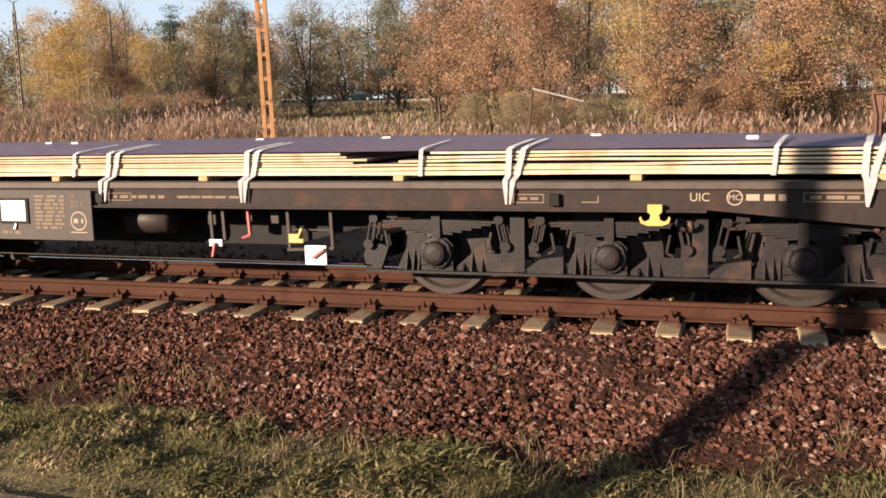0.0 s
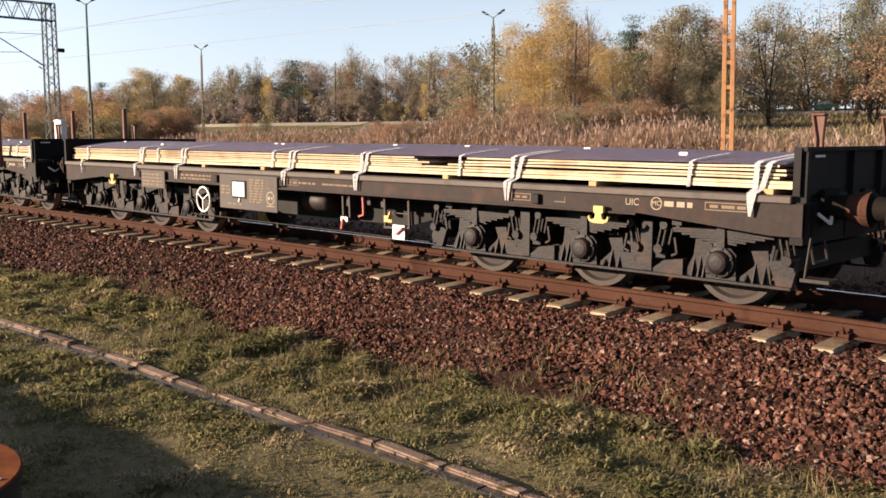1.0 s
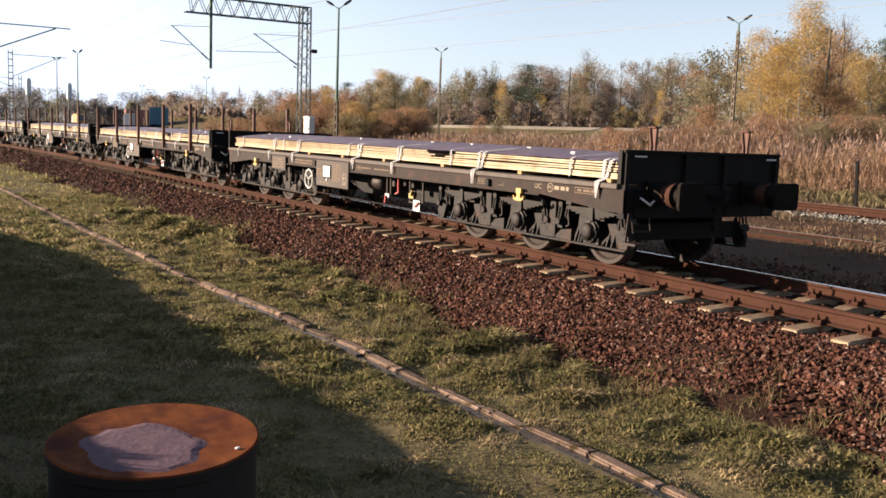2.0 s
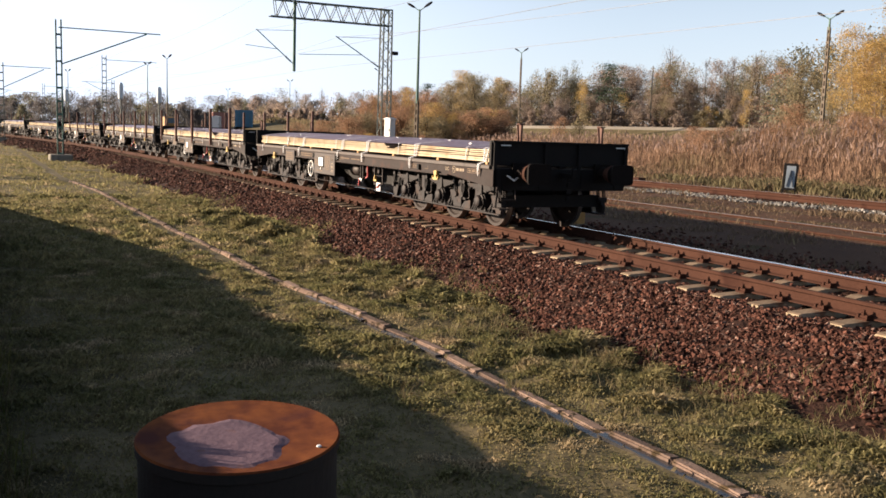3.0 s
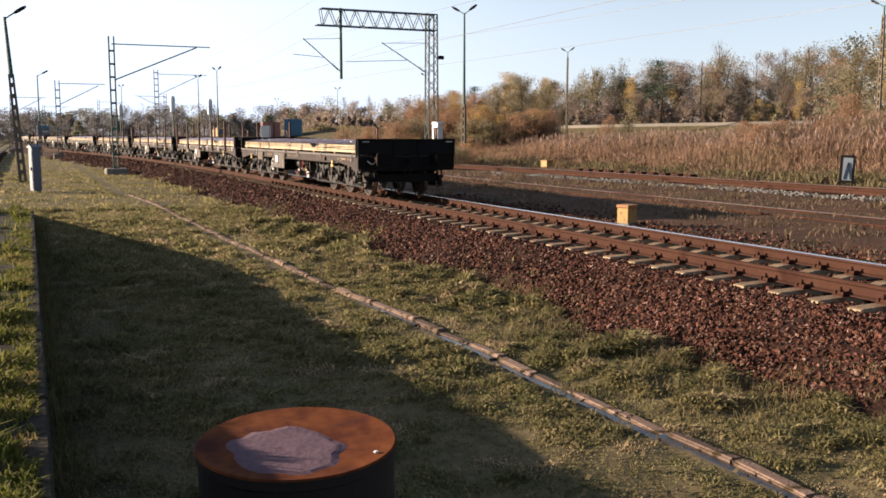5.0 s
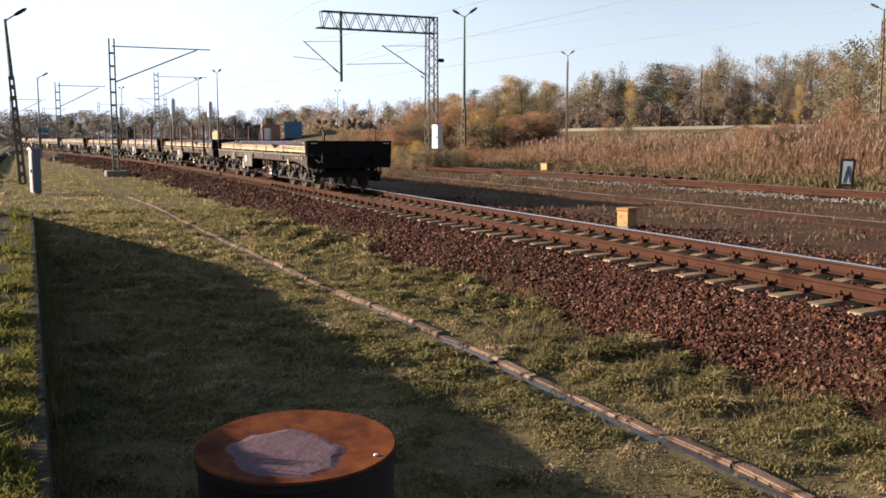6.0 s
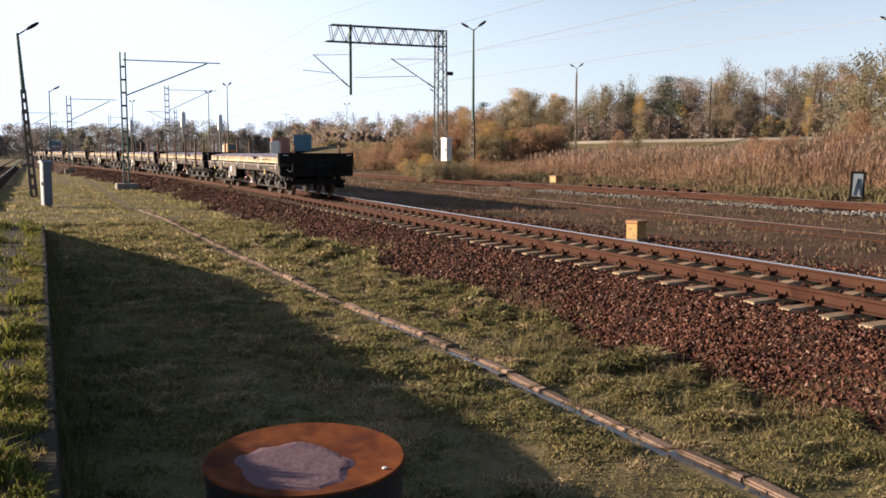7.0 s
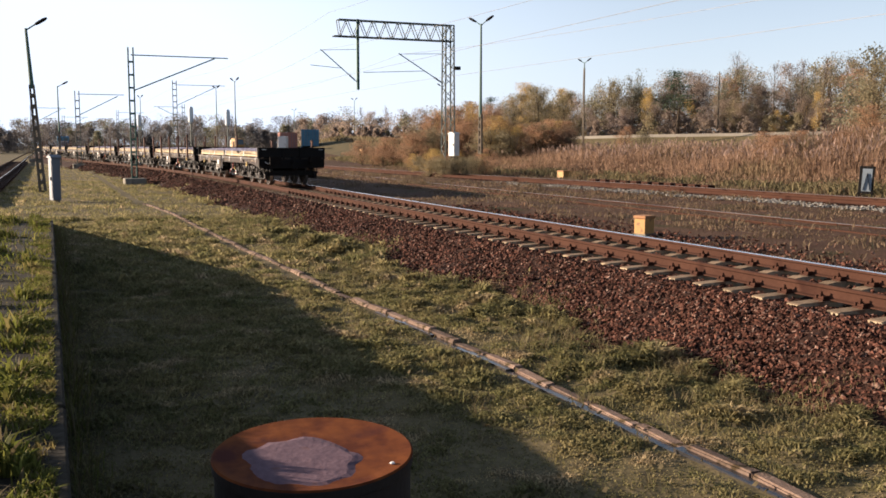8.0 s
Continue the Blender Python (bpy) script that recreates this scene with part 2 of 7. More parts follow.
M_DIRT = mat("dark trodden soil", (0.017, 0.015, 0.012), (0.036, 0.03, 0.022), 0.95, grain=18, blotch=1.4, bump=0.35, space="World", third=(0.06, 0.05, 0.03), spots=9, depth=0.02)
M_REED = leafy("dry reed", (0.19, 0.12, 0.08), (0.29, 0.19, 0.13), (0.18, 0.132, 0.08), patch=0.1, island=0.5)
M_PLUME = leafy("violet-brown reed plume", (0.18, 0.126, 0.103), (0.276, 0.196, 0.16), (0.233, 0.152, 0.109), patch=0.1, island=0.35)


# ---- building helpers ----
def part(name, bm, material, parent=None, label="", smooth=False, at=None):
    """Links a bmesh as one mesh object, under a thing or a part."""
    me = bpy.data.meshes.new(name)
    bm.to_mesh(me)
    bm.free()
    for m in material if isinstance(material, (list, tuple)) else [material]:
        me.materials.append(m)
    if smooth:
        me.shade_smooth()
    ob = new(name, me)
    if parent:
        ob.parent = parent
    if at is not None:
        ob.matrix_basis = at
    if label:
        ob["label"] = label
    return ob


def thing(name, label, category, at=None, group="", kind=""):
    ob = new(name)
    ob.empty_display_size = 0.2
    if at is not None:
        ob.matrix_basis = at
    return tagged(ob, label, category, group, kind)


def again(ob, parent, at):
    """Another object on the same mesh, as a part."""
    o = new(ob.name.split(".")[0], ob.data)
    o.parent = parent
    o.matrix_basis = at
    return o


def box(bm, x0, x1, y0, y1, z0, z1, mi=0, turn=None):
    """A box; turn is a matrix applied after."""
    vs = [Vector((x, y, z)) for x in (x0, x1) for y in (y0, y1) for z in (z0, z1)]
    if turn is not None:
        vs = [turn @ v for v in vs]
    v = [bm.verts.new(p) for p in vs]
    for q in ((0, 1, 3, 2), (4, 6, 7, 5), (0, 4, 5, 1), (2, 3, 7, 6), (0, 2, 6, 4), (1, 5, 7, 3)):
        bm.faces.new([v[i] for i in q]).material_index = mi
    return v


def bar(bm, a, b, w, h=None, mi=0):
    """A square bar from a to b."""
    a, b = Vector(a), Vector(b)
    h = h or w
    m = Matrix.Translation(a) @ (b - a).to_track_quat("Z", "Y").to_matrix().to_4x4()
    box(bm, -w / 2, w / 2, -h / 2, h / 2, 0, (b - a).length, mi, m)


def rod(bm, a, b, r0, r1=None, n=10, mi=0, caps=True):
    """A round bar or cone from a to b."""
    a, b = Vector(a), Vector(b)
    r1 = r0 if r1 is None else r1
    q = (b - a).to_track_quat("Z", "Y")
    rings = []
    for p, r in ((a, r0), (b, r1)):
        rings.append([bm.verts.new(p + q @ Vector((r * math.cos(2 * math.pi * i / n), r * math.sin(2 * math.pi * i / n), 0))) for i in range(n)])
    for i in range(n):
        bm.faces.new((rings[0][i], rings[0][(i + 1) % n], rings[1][(i + 1) % n], rings[1][i])).material_index = mi
    if caps:
        bm.faces.new(rings[0][::-1]).material_index = mi
        bm.faces.new(rings[1]).material_index = mi


def prism(bm, outline, y0, y1, mi=0):
    """An outline of (x, z), extruded along y."""
    a = [bm.verts.new((x, y0, z)) for x, z in outline]
    b = [bm.verts.new((x, y1, z)) for x, z in outline]
    k = len(outline)
    bm.faces.new(a).material_index = mi
    bm.faces.new(b[::-1]).material_index = mi
    for i in range(k):
        bm.faces.new((a[i], b[i], b[(i + 1) % k], a[(i + 1) % k])).material_index = mi


def lathe(bm, rings, axis="z", n=20, mi=0, centre=(0, 0, 0)):
    """A turned form from (radius, height) pairs along an axis."""
    c = Vector(centre)
    loops = []
    for r, h in rings:
        loop = []
        for i in range(n):
            u, w = r * math.cos(2 * math.pi * i / n), r * math.sin(2 * math.pi * i / n)
            p = Vector((u, w, h)) if axis == "z" else Vector((u, h, w)) if axis == "y" else Vector((h, u, w))
            loop.append(bm.verts.new(c + p))
        loops.append(loop)
    for a, b in zip(loops, loops[1:]):
        for i in range(n):
            bm.faces.new((a[i], a[(i + 1) % n], b[(i + 1) % n], b[i])).material_index = mi
    bm.faces.new(loops[0][::-1]).material_index = mi
    bm.faces.new(loops[-1]).material_index = mi


def round_edges(bm, w, seg=1):
    bmesh.ops.recalc_face_normals(bm, faces=bm.faces)
    bmesh.ops.bevel(bm, geom=[e for e in bm.edges if len(e.link_faces) == 2 and e.calc_face_angle(0) > 0.6], offset=w, segments=seg, affect="EDGES", clamp_overlap=True)
    return bm


def normals(bm):
    bmesh.ops.recalc_face_normals(bm, faces=bm.faces)
    return bm


def cloud_mesh(name, verts, faces, material, label, category, kind="stuff", which=None):
    """One object of many small faces from arrays."""
    me = bpy.data.meshes.new(name)
    me.from_pydata(verts, [], faces)
    for m in material if isinstance(material, (list, tuple)) else [material]:
        me.materials.append(m)
    if which is not None:
        me.polygons.foreach_set("material_index", which)
    return tagged(new(name, me), label, category, "", kind)


def smoothstep(a, b, v):
    t = np.clip((v - a) / (b - a), 0, 1)
    return t * t * (3 - 2 * t)


def wave(x, y):
    """A gentle unevenness in metres, from a few sines."""
    return (np.sin(x * 0.9 + 1.3 * np.sin(y * 0.7)) * np.cos(y * 1.1 + 0.6) + 0.6 * np.sin(x * 2.3 + y * 1.7) * np.cos(y * 2.9 - x * 0.8)) * 0.025


def lumps(x, y, size, seed):
    """Smooth random bumps from 0 to 1 of the given size in metres."""
    g = np.random.default_rng(seed).random((64, 64))
    u, v = np.asarray(x) / size, np.asarray(y) / size
    i, j = np.floor(u).astype(int), np.floor(v).astype(int)
    fu, fv = u - i, v - j
    fu, fv = fu * fu * (3 - 2 * fu), fv * fv * (3 - 2 * fv)
    i0, i1, j0, j1 = i % 64, (i + 1) % 64, j % 64, (j + 1) % 64
    return (g[i0, j0] * (1 - fu) + g[i1, j0] * fu) * (1 - fv) + (g[i0, j1] * (1 - fu) + g[i1, j1] * fu) * fv


_bx = np.arange(-38.0, -500.0, -1.0)
_bend = -np.cumsum(np.interp(-_bx, [38, 95, 135, 190], [0.0, 0.113, 0.1, 0.0]))


def bend(x):
    """Sideways shift of the main line, which swings towards the camera's side beyond x = -38."""
    return np.interp(-np.asarray(x, float), -_bx, _bend, left=0.0)


def bend_turn(x):
    """The line's heading there, in degrees."""
    return math.degrees(math.atan(float(bend(x + 1) - bend(x - 1)) / 2))


KERB = [(5.0, 4.95), (-5.4, 4.79), (-9.7, 4.74), (-15.5, 4.45), (-25, 4.2), (-36.8, 4.05), (-42.6, 3.6)]


def tussocks(x, y):
    """Humps of the turf, flattened along the kerb and towards the stones."""
    ky = np.interp(x, [q[0] for q in KERB[::-1]], [q[1] for q in KERB[::-1]])
    h = 0.6 * smoothstep(0.35, 0.9, lumps(x, y, 0.55, 23)) + 0.4 * smoothstep(0.3, 0.9, lumps(x, y, 0.26, 24))
    clear = smoothstep(0.1, 0.55, np.abs(y - ky)) * smoothstep(7.1, 6.5, y) * smoothstep(0.0, 0.4, y) * smoothstep(-32, -24, x)
    return 0.1 * (h - 0.15) * clear * (0.45 + 0.55 * smoothstep(4.7, 5.4, y))


def land(x, y):
    """Height of the ground."""
    x, y = np.asarray(x, float), np.asarray(y, float)
    z = wave(x, y) + tussocks(x, y)
    z = z + 0.42 * smoothstep(6.7, 7.9, y - bend(x))
    z = z + 2.3 * np.exp(-((x + 140) / 30) ** 2 - ((y - 42) / 14) ** 2)
    rise = smoothstep(32, 46, y) * 0.9 + np.clip(y - 46, 0, 110) * 0.05
    return z + rise * (0.3 + 0.7 * smoothstep(-260, -120, x)) + smoothstep(60, 200, y) * 0.6 * np.sin(x * 0.021 + 1) * np.sin(y * 0.03)


# ---- ground ----
def axis_steps(spans):
    out = []
    for a, b, s in spans:
        out += list(np.arange(a, b, s))
    return np.array(out + [spans[-1][1]])


def build_ground():
    xs = axis_steps([(-2500, -400, 150), (-400, -80, 10), (-80, -30, 2), (-30, -16, 0.3), (-16, 6, 0.13), (6, 60, 4), (60, 400, 20), (400, 2500, 150)])
    ys = axis_steps([(-2500, -300, 200), (-300, -20, 20), (-20, 0, 2), (0, 7, 0.13), (7, 14, 0.35), (14, 60, 1.5), (60, 240, 6), (240, 2600, 150)])
    X, Y = np.meshgrid(xs, ys, indexing="ij")
    Z = land(X, Y)
    n, m = X.shape
    idx = np.arange(n * m).reshape(n, m)
    f = np.stack([idx[:-1, :-1], idx[1:, :-1], idx[1:, 1:], idx[:-1, 1:]], -1).reshape(-1, 4)
    cy = 0.5 * (Y[:-1, :-1] + Y[1:, 1:]).reshape(-1)
    ob = cloud_mesh("ground", np.stack([X, Y, Z], -1).reshape(-1, 3).tolist(), f.tolist(), [M_SOIL, M_CINDER],
                    "uneven ground of short autumn grass, cinder and weeds", "ground", "structure", ((cy > 11.5) & (cy < 33)).astype(np.int32))
    ob.data.shade_smooth()


TRACK_Y, RAIL_Z = 9.5, 0.81
SLEEPER_PHASE = -7.792 + 0.6 * 13


def rail_profile(cy, top):
    """Outline of a rail in (y, z), foot to head."""
    h = [(-0.07, 0.0), (-0.07, 0.012), (-0.02, 0.03), (-0.009, 0.045), (-0.009, 0.12), (-0.036, 0.135), (-0.036, 0.165), (-0.028, 0.172)]
    half = [(cy + y, top - 0.172 + z) for y, z in h]
    return half + [(2 * cy - y, z) for y, z in half[::-1]]


def rail_mesh(cy, top, points, head):
    """A rail swept along points of x and sideways shift."""
    bm = bmesh.new()
    prof = rail_profile(0, top)
    k = len(prof)
    loops = [[bm.verts.new((x, cy + s + y, z)) for y, z in prof] for x, s in points]
    for a, b in zip(loops, loops[1:]):
        for i in range(k):
            bm.faces.new((a[i], a[(i + 1) % k], b[(i + 1) % k], b[i])).material_index = 1 if i in head else 0
    for e in (loops[0], loops[-1]):
        bm.faces.new(e)
    return normals(bm)


def sleeper_mesh():
    """Concrete sleeper, 2.6 m, with sloping shoulders and raised rail seats."""
    bm = bmesh.new()
    secs = [(-1.3, 0.125, 0.0), (-1.26, 0.135, 0.012), (-0.95, 0.14, 0.02), (-0.5, 0.135, 0.015), (-0.3, 0.11, -0.02), (0.3, 0.11, -0.02), (0.5, 0.135, 0.015), (0.95, 0.14, 0.02), (1.26, 0.135, 0.012), (1.3, 0.125, 0.0)]
    loops = [[bm.verts.new(p) for p in ((-w, y, -0.2), (w, y, -0.2), (w * 0.8, y, t - 0.012), (w * 0.7, y, t), (-w * 0.7, y, t), (-w * 0.8, y, t - 0.012))] for y, w, t in secs]
    for a, b in zip(loops, loops[1:]):
        for i in range(6):
            # Upper faces take the darker tone so that the ends look sunlit.
            bm.faces.new((a[i], a[(i + 1) % 6], b[(i + 1) % 6], b[i])).material_index = 1 if i in (2, 3, 4) else 0
    bm.faces.new(loops[0])
    bm.faces.new(loops[-1])
    return normals(bm)


def fastening_mesh():
    """Ribbed plate, clip and bolt beside the rail foot."""
    bm = bmesh.new()
    box(bm, -0.075, 0.075, -0.15, -0.05, 0.0, 0.022)
    box(bm, -0.05, 0.05, -0.12, -0.055, 0.022, 0.05)
    rod(bm, (0, -0.1, 0.04), (0, -0.1, 0.11), 0.017, n=6)
    rod(bm, (0, -0.1, 0.055), (0, -0.1, 0.08), 0.03, n=6)
    box(bm, -0.07, -0.045, -0.135, -0.04, 0.022, 0.06)
    box(bm, 0.045, 0.07, -0.135, -0.04, 0.022, 0.06)
    return normals(bm)


def build_main_track():
    track = thing("railway_track", "railway track with rusty rails on pale concrete sleepers, curving away", "railway track", kind="structure")
    far = [(12, 0.0), (-36, 0.0)] + [(x, float(bend(x))) for x in range(-40, -420, -6)]
    part("rail", rail_mesh(TRACK_Y - 0.753, RAIL_Z, far, (7,)), [M_RAIL, M_RAIL_DULL], track, "brown rusty rail with a dull head")
    part("rail", rail_mesh(TRACK_Y + 0.753, RAIL_Z, far, (6, 7)), [M_RAIL, M_RAIL_TOP], track, "rail with a bright polished head")
    top = RAIL_Z - 0.172 - 0.03
    first = part("sleeper", sleeper_mesh(), [M_SLEEPER, M_SLEEPER_TOP], track, at=pose(SLEEPER_PHASE + 3.0, TRACK_Y, top))
    clip = part("fastening", fastening_mesh(), M_CLIP, first, at=pose(0, -0.753, 0.02))
    rng = random.Random(4)
    for k in range(-210, 14):
        x = SLEEPER_PHASE + 0.6 * k
        s = first if k == 5 else again(first, track, pose(x + rng.uniform(-0.012, 0.012), TRACK_Y + float(bend(x)) + rng.uniform(-0.02, 0.02), top, 0, 0, bend_turn(x) + rng.uniform(-0.5, 0.5)))
        if k > -62:
            for y, a in ((-0.753, 0), (-0.753, 180), (0.753, 0), (0.753, 180)):
                if not (s is first and y < 0 and a == 0):
                    again(clip, s, pose(0, y, 0.02, 0, 0, a))


def bed_height(x, y):
    """Ballast surface under and beside the main track."""
    d = np.abs(np.asarray(y, float) - TRACK_Y)
    out = np.asarray(y, float) < TRACK_Y
    crib = 0.555 + 0.0 * d
    low = np.where(out, 0.0, 0.3)
    slope = 0.57 - (d - 1.55) * np.where(out, 0.42, 0.35)
    return np.where(d < 1.55, crib + 0.015 * smoothstep(1.2, 1.55, d), np.maximum(slope, low - 0.05))


def build_ballast():
    xs = axis_steps([(-420, -150, 6), (-150, -25, 1.0), (-25, 12, 0.25)])
    ys = np.arange(6.0, 13.01, 0.1)
    X, Y = np.meshgrid(xs, ys, indexing="ij")
    rng = np.random.default_rng(3)
    Z = bed_height(X, Y) + rng.normal(0, 0.012, X.shape) + 0.02 * np.sin(X * 1.9 + Y * 3)
    S = bend(X)
    n, m = X.shape
    idx = np.arange(n * m).reshape(n, m)
    f = np.stack([idx[:-1, :-1], idx[1:, :-1], idx[1:, 1:], idx[:-1, 1:]], -1).reshape(-1, 4)
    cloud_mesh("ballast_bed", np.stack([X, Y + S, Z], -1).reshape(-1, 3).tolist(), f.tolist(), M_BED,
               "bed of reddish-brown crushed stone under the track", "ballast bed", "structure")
    scatter_stones("ballast", M_STONE, "reddish-brown rust-stained crushed stone ballast", stone_spots(rng), rng)


def stone_spots(rng):
    """Where stones lie: x, y, z and size, thinning towards the grass."""
    out = []
    for x0, x1, count, lo, hi in ((-13, 5, 88000, 0.015, 0.036), (-28, -13, 26000, 0.022, 0.042), (-60, -28, 17000, 0.03, 0.055), (-110, -60, 12000, 0.05, 0.085)):
        x = rng.uniform(x0, x1, count)
        y = np.where(rng.random(count) < 0.8, rng.uniform(5.9, 8.75, count), rng.uniform(8.75, 12.6, count))
        edge = 6.8 + 0.3 * np.sin(x * 0.8) + 0.2 * np.sin(x * 2.1 + 1)
        keep = (rng.random(count) < smoothstep(-0.55, 0.35, y - edge)) & (np.abs(np.abs(y - TRACK_Y) - 0.753) > 0.11)
        ph = (x - SLEEPER_PHASE) / 0.6
        on = (np.abs(ph - np.round(ph)) < 0.21) & (np.abs(y - TRACK_Y) < 1.3)
        keep &= ~on
        x, y = x[keep], y[keep]
        r = rng.uniform(lo, hi, len(x))
        z = np.maximum(bed_height(x, y), land(x, y + bend(x))) + r * rng.uniform(0.0, 0.5, len(x))
        out.append(np.stack([x, y + bend(x), z, r], -1))
    return np.concatenate(out)


def scatter_stones(name, material, label, spots, rng, kind="stuff"):
    """Angular stones: skewed, cut octahedra with a cap."""
    n = len(spots)
    base = np.array([(1, 0.2, 0), (0.3, 1, 0.1), (-0.9, 0.5, -0.1), (-0.6, -0.8, 0.05), (0.6, -0.9, 0), (0.45, 0.3, 0.75), (-0.4, 0.35, 0.8), (-0.15, -0.55, 0.7)])
    tri = np.array([(0, 1, 5), (1, 6, 5), (1, 2, 6), (2, 3, 6), (3, 7, 6), (3, 4, 7), (4, 0, 7), (0, 5, 7), (5, 6, 7)])
    v = base[None] * rng.uniform(0.6, 1.35, (n, 8, 1)) * rng.uniform(0.6, 1.5, (n, 1, 3))
    a, b = rng.uniform(0, 6.28, n), rng.uniform(-0.6, 0.6, n)
    ca, sa, cb, sb = np.cos(a)[:, None], np.sin(a)[:, None], np.cos(b)[:, None], np.sin(b)[:, None]
    x, y, z = v[..., 0], v[..., 1], v[..., 2]
    y, z = y * cb - z * sb, y * sb + z * cb
    x, y = x * ca - y * sa, x * sa + y * ca
    v = np.stack([x, y, z], -1) * spots[:, None, 3:4] + spots[:, None, :3]
    f = tri[None] + 8 * np.arange(n)[:, None, None]
    cloud_mesh(name, v.reshape(-1, 3).tolist(), f.reshape(-1, 3).tolist(), material, label, name.replace("_", " "), kind)


PLAT_TOP = 0.985


def ramp_top(x):
    return PLAT_TOP * np.clip((x + 32) / 11.5, 0, 1) + 0.02


def build_platform():
    """Raised loading ramp whose long edge runs beside the camera and slopes down to the grass."""
    plat = thing("loading_ramp", "low raised earth ramp with a dark concrete edge wall, weedy on top", "ramp", kind="structure")
    bm = bmesh.new()
    xs = [14, 4, -4, -10, -16, -20.5, -24, -28, -32]
    rows = []
    for x in xs:
        t = float(ramp_top(x))
        rows.append([bm.verts.new(p) for p in ((x, -0.09, t), (x, -4, t + 0.02), (x, -12, t), (x, -12, -0.3), (x, -0.09, -0.3))])
    for a, b in zip(rows, rows[1:]):
        for i in range(5):
            bm.faces.new((a[i], a[(i + 1) % 5], b[(i + 1) % 5], b[i]))
    bm.faces.new(rows[0])
    bm.faces.new(rows[-1])
    part("embankment", normals(bm), M_DIRT, plat)
    x = 14.0
    while x > -31:
        x1 = x - 1.96
        bm = bmesh.new()
        prism(bm, [(x, -0.2), (x, float(ramp_top(x)) + 0.02), (x1, float(ramp_top(x1)) + 0.02), (x1, -0.2)], -0.09, 0.03)
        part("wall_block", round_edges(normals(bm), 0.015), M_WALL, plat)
        x -= 2.0


def kerb_y(x):
    pts = KERB[::-1]
    return float(np.interp(x, [p[0] for p in pts], [p[1] for p in pts]))


def build_kerb():
    kerb = thing("kerb", "line of worn sandy concrete kerb stones sunk in the grass", "kerb", kind="structure")
    rng = random.Random(9)
    bm = bmesh.new()
    box(bm, -0.37, 0.37, -0.06, 0.06, -0.15, 0.05)
    first = part("kerb_stone", round_edges(bm, 0.016, 2), M_KERB, kerb, at=pose(4.5, kerb_y(4.5), 0))
    x = 3.74
    while x > -42:
        a = math.degrees(math.atan2(kerb_y(x + 0.5) - kerb_y(x - 0.5), 1.0))
        again(first, kerb, pose(x, kerb_y(x) + rng.uniform(-0.015, 0.015), rng.uniform(-0.015, 0.012) + float(wave(x, kerb_y(x))), rng.uniform(-7, 7), rng.uniform(-1.2, 1.2), a + rng.uniform(-1.6, 1.6)))
        x -= 0.755
    # Wet gutter whose dark colour doubles as the kerb's shadow line.
    gut = thing("gutter", "narrow wet gutter with a film of water beside the kerb", "gutter", kind="structure")
    x = -4.0
    while x > -14:
        bm = bmesh.new()
        prism(bm, [(-0.045, -0.08), (0.045, -0.08), (0.045, 0.022), (-0.045, 0.022)], -0.495, 0.495)
        a = math.degrees(math.atan2(kerb_y(x + 0.5) - kerb_y(x - 0.5), 1.0))
        part("gutter_slab", normals(bm), M_GUTTER, gut, at=pose(x, kerb_y(x) - 0.1, float(wave(x, kerb_y(x))) - 0.005, 0, 0, a + 90))
        x -= 1.0


def build_drum():
    """Wide rusty pipe filled with concrete, standing in the grass."""
    d = thing("filled_pipe", "wide rusty steel pipe filled with pale concrete, standing upright", "bollard", pose(-5.544, 1.36, -0.035) @ pose(0, 0, 0, 1.0, 2.55, 0))
    bm = bmesh.new()
    lathe(bm, [(0.565, -0.1), (0.565, 0.3), (0.573, 0.31), (0.573, 0.35), (0.565, 0.36), (0.565, 0.7), (0.578, 0.71), (0.58, 0.765), (0.57, 0.775), (0.5, 0.77), (0.3, 0.764)], n=64)
    # Outer side gets the shade-dark steel, the top the orange rust.
    for f in bm.faces:
        c = f.calc_center_median()
        f.material_index = 0 if c.z < 0.766 and math.hypot(c.x, c.y) > 0.55 else 1
    part("pipe", normals(bm), [M_DRUM, M_RUST], d, "brown steel darkened as in shade, with an orange rusted rim", smooth=False)
    bm = bmesh.new()
    rng = random.Random(2)
    n, rings = 40, 6
    c = bm.verts.new((0.12, -0.1, 0.772))
    prev = None
    for k in range(1, rings + 1):
        loop = []
        for i in range(n):
            a = 2 * math.pi * i / n
            r = 0.34 * k / rings * (1 + 0.07 * math.sin(2 * a + 1) + 0.05 * math.sin(5 * a) + 0.03 * math.sin(9 * a + 2) + (rng.uniform(-0.07, 0.07) if k == rings else 0))
            loop.append(bm.verts.new((0.12 + 1.1 * r * math.cos(a), -0.1 + r * math.sin(a), 0.774 + 0.0015 * math.sin(7 * r * math.cos(a) / 0.3 + 1) * math.cos(6 * r * math.sin(a) / 0.3) - (0.01 if k == rings else 0))))
        for i in range(n):
            if prev:
                bm.faces.new((prev[i], loop[i], loop[(i + 1) % n], prev[(i + 1) % n]))
            else:
                bm.faces.new((c, loop[i], loop[(i + 1) % n]))
        prev = loop
    part("concrete_filling", normals(bm), M_FILL, d, "pale violet-grey rough concrete")
    bm = bmesh.new()
    lathe(bm, [(0.012, 0.0), (0.016, 0.004), (0.009, 0.01)], n=8, centre=(0.36, 0.36, 0.773))
    part("bolt_head", normals(bm), M_WHITE, d)


build_ground()
build_main_track()
build_ballast()
build_platform()
build_kerb()
build_drum()


# ---- train ----
BODY = 15.0
AXLES = (-1.63, 0.0, 1.63)
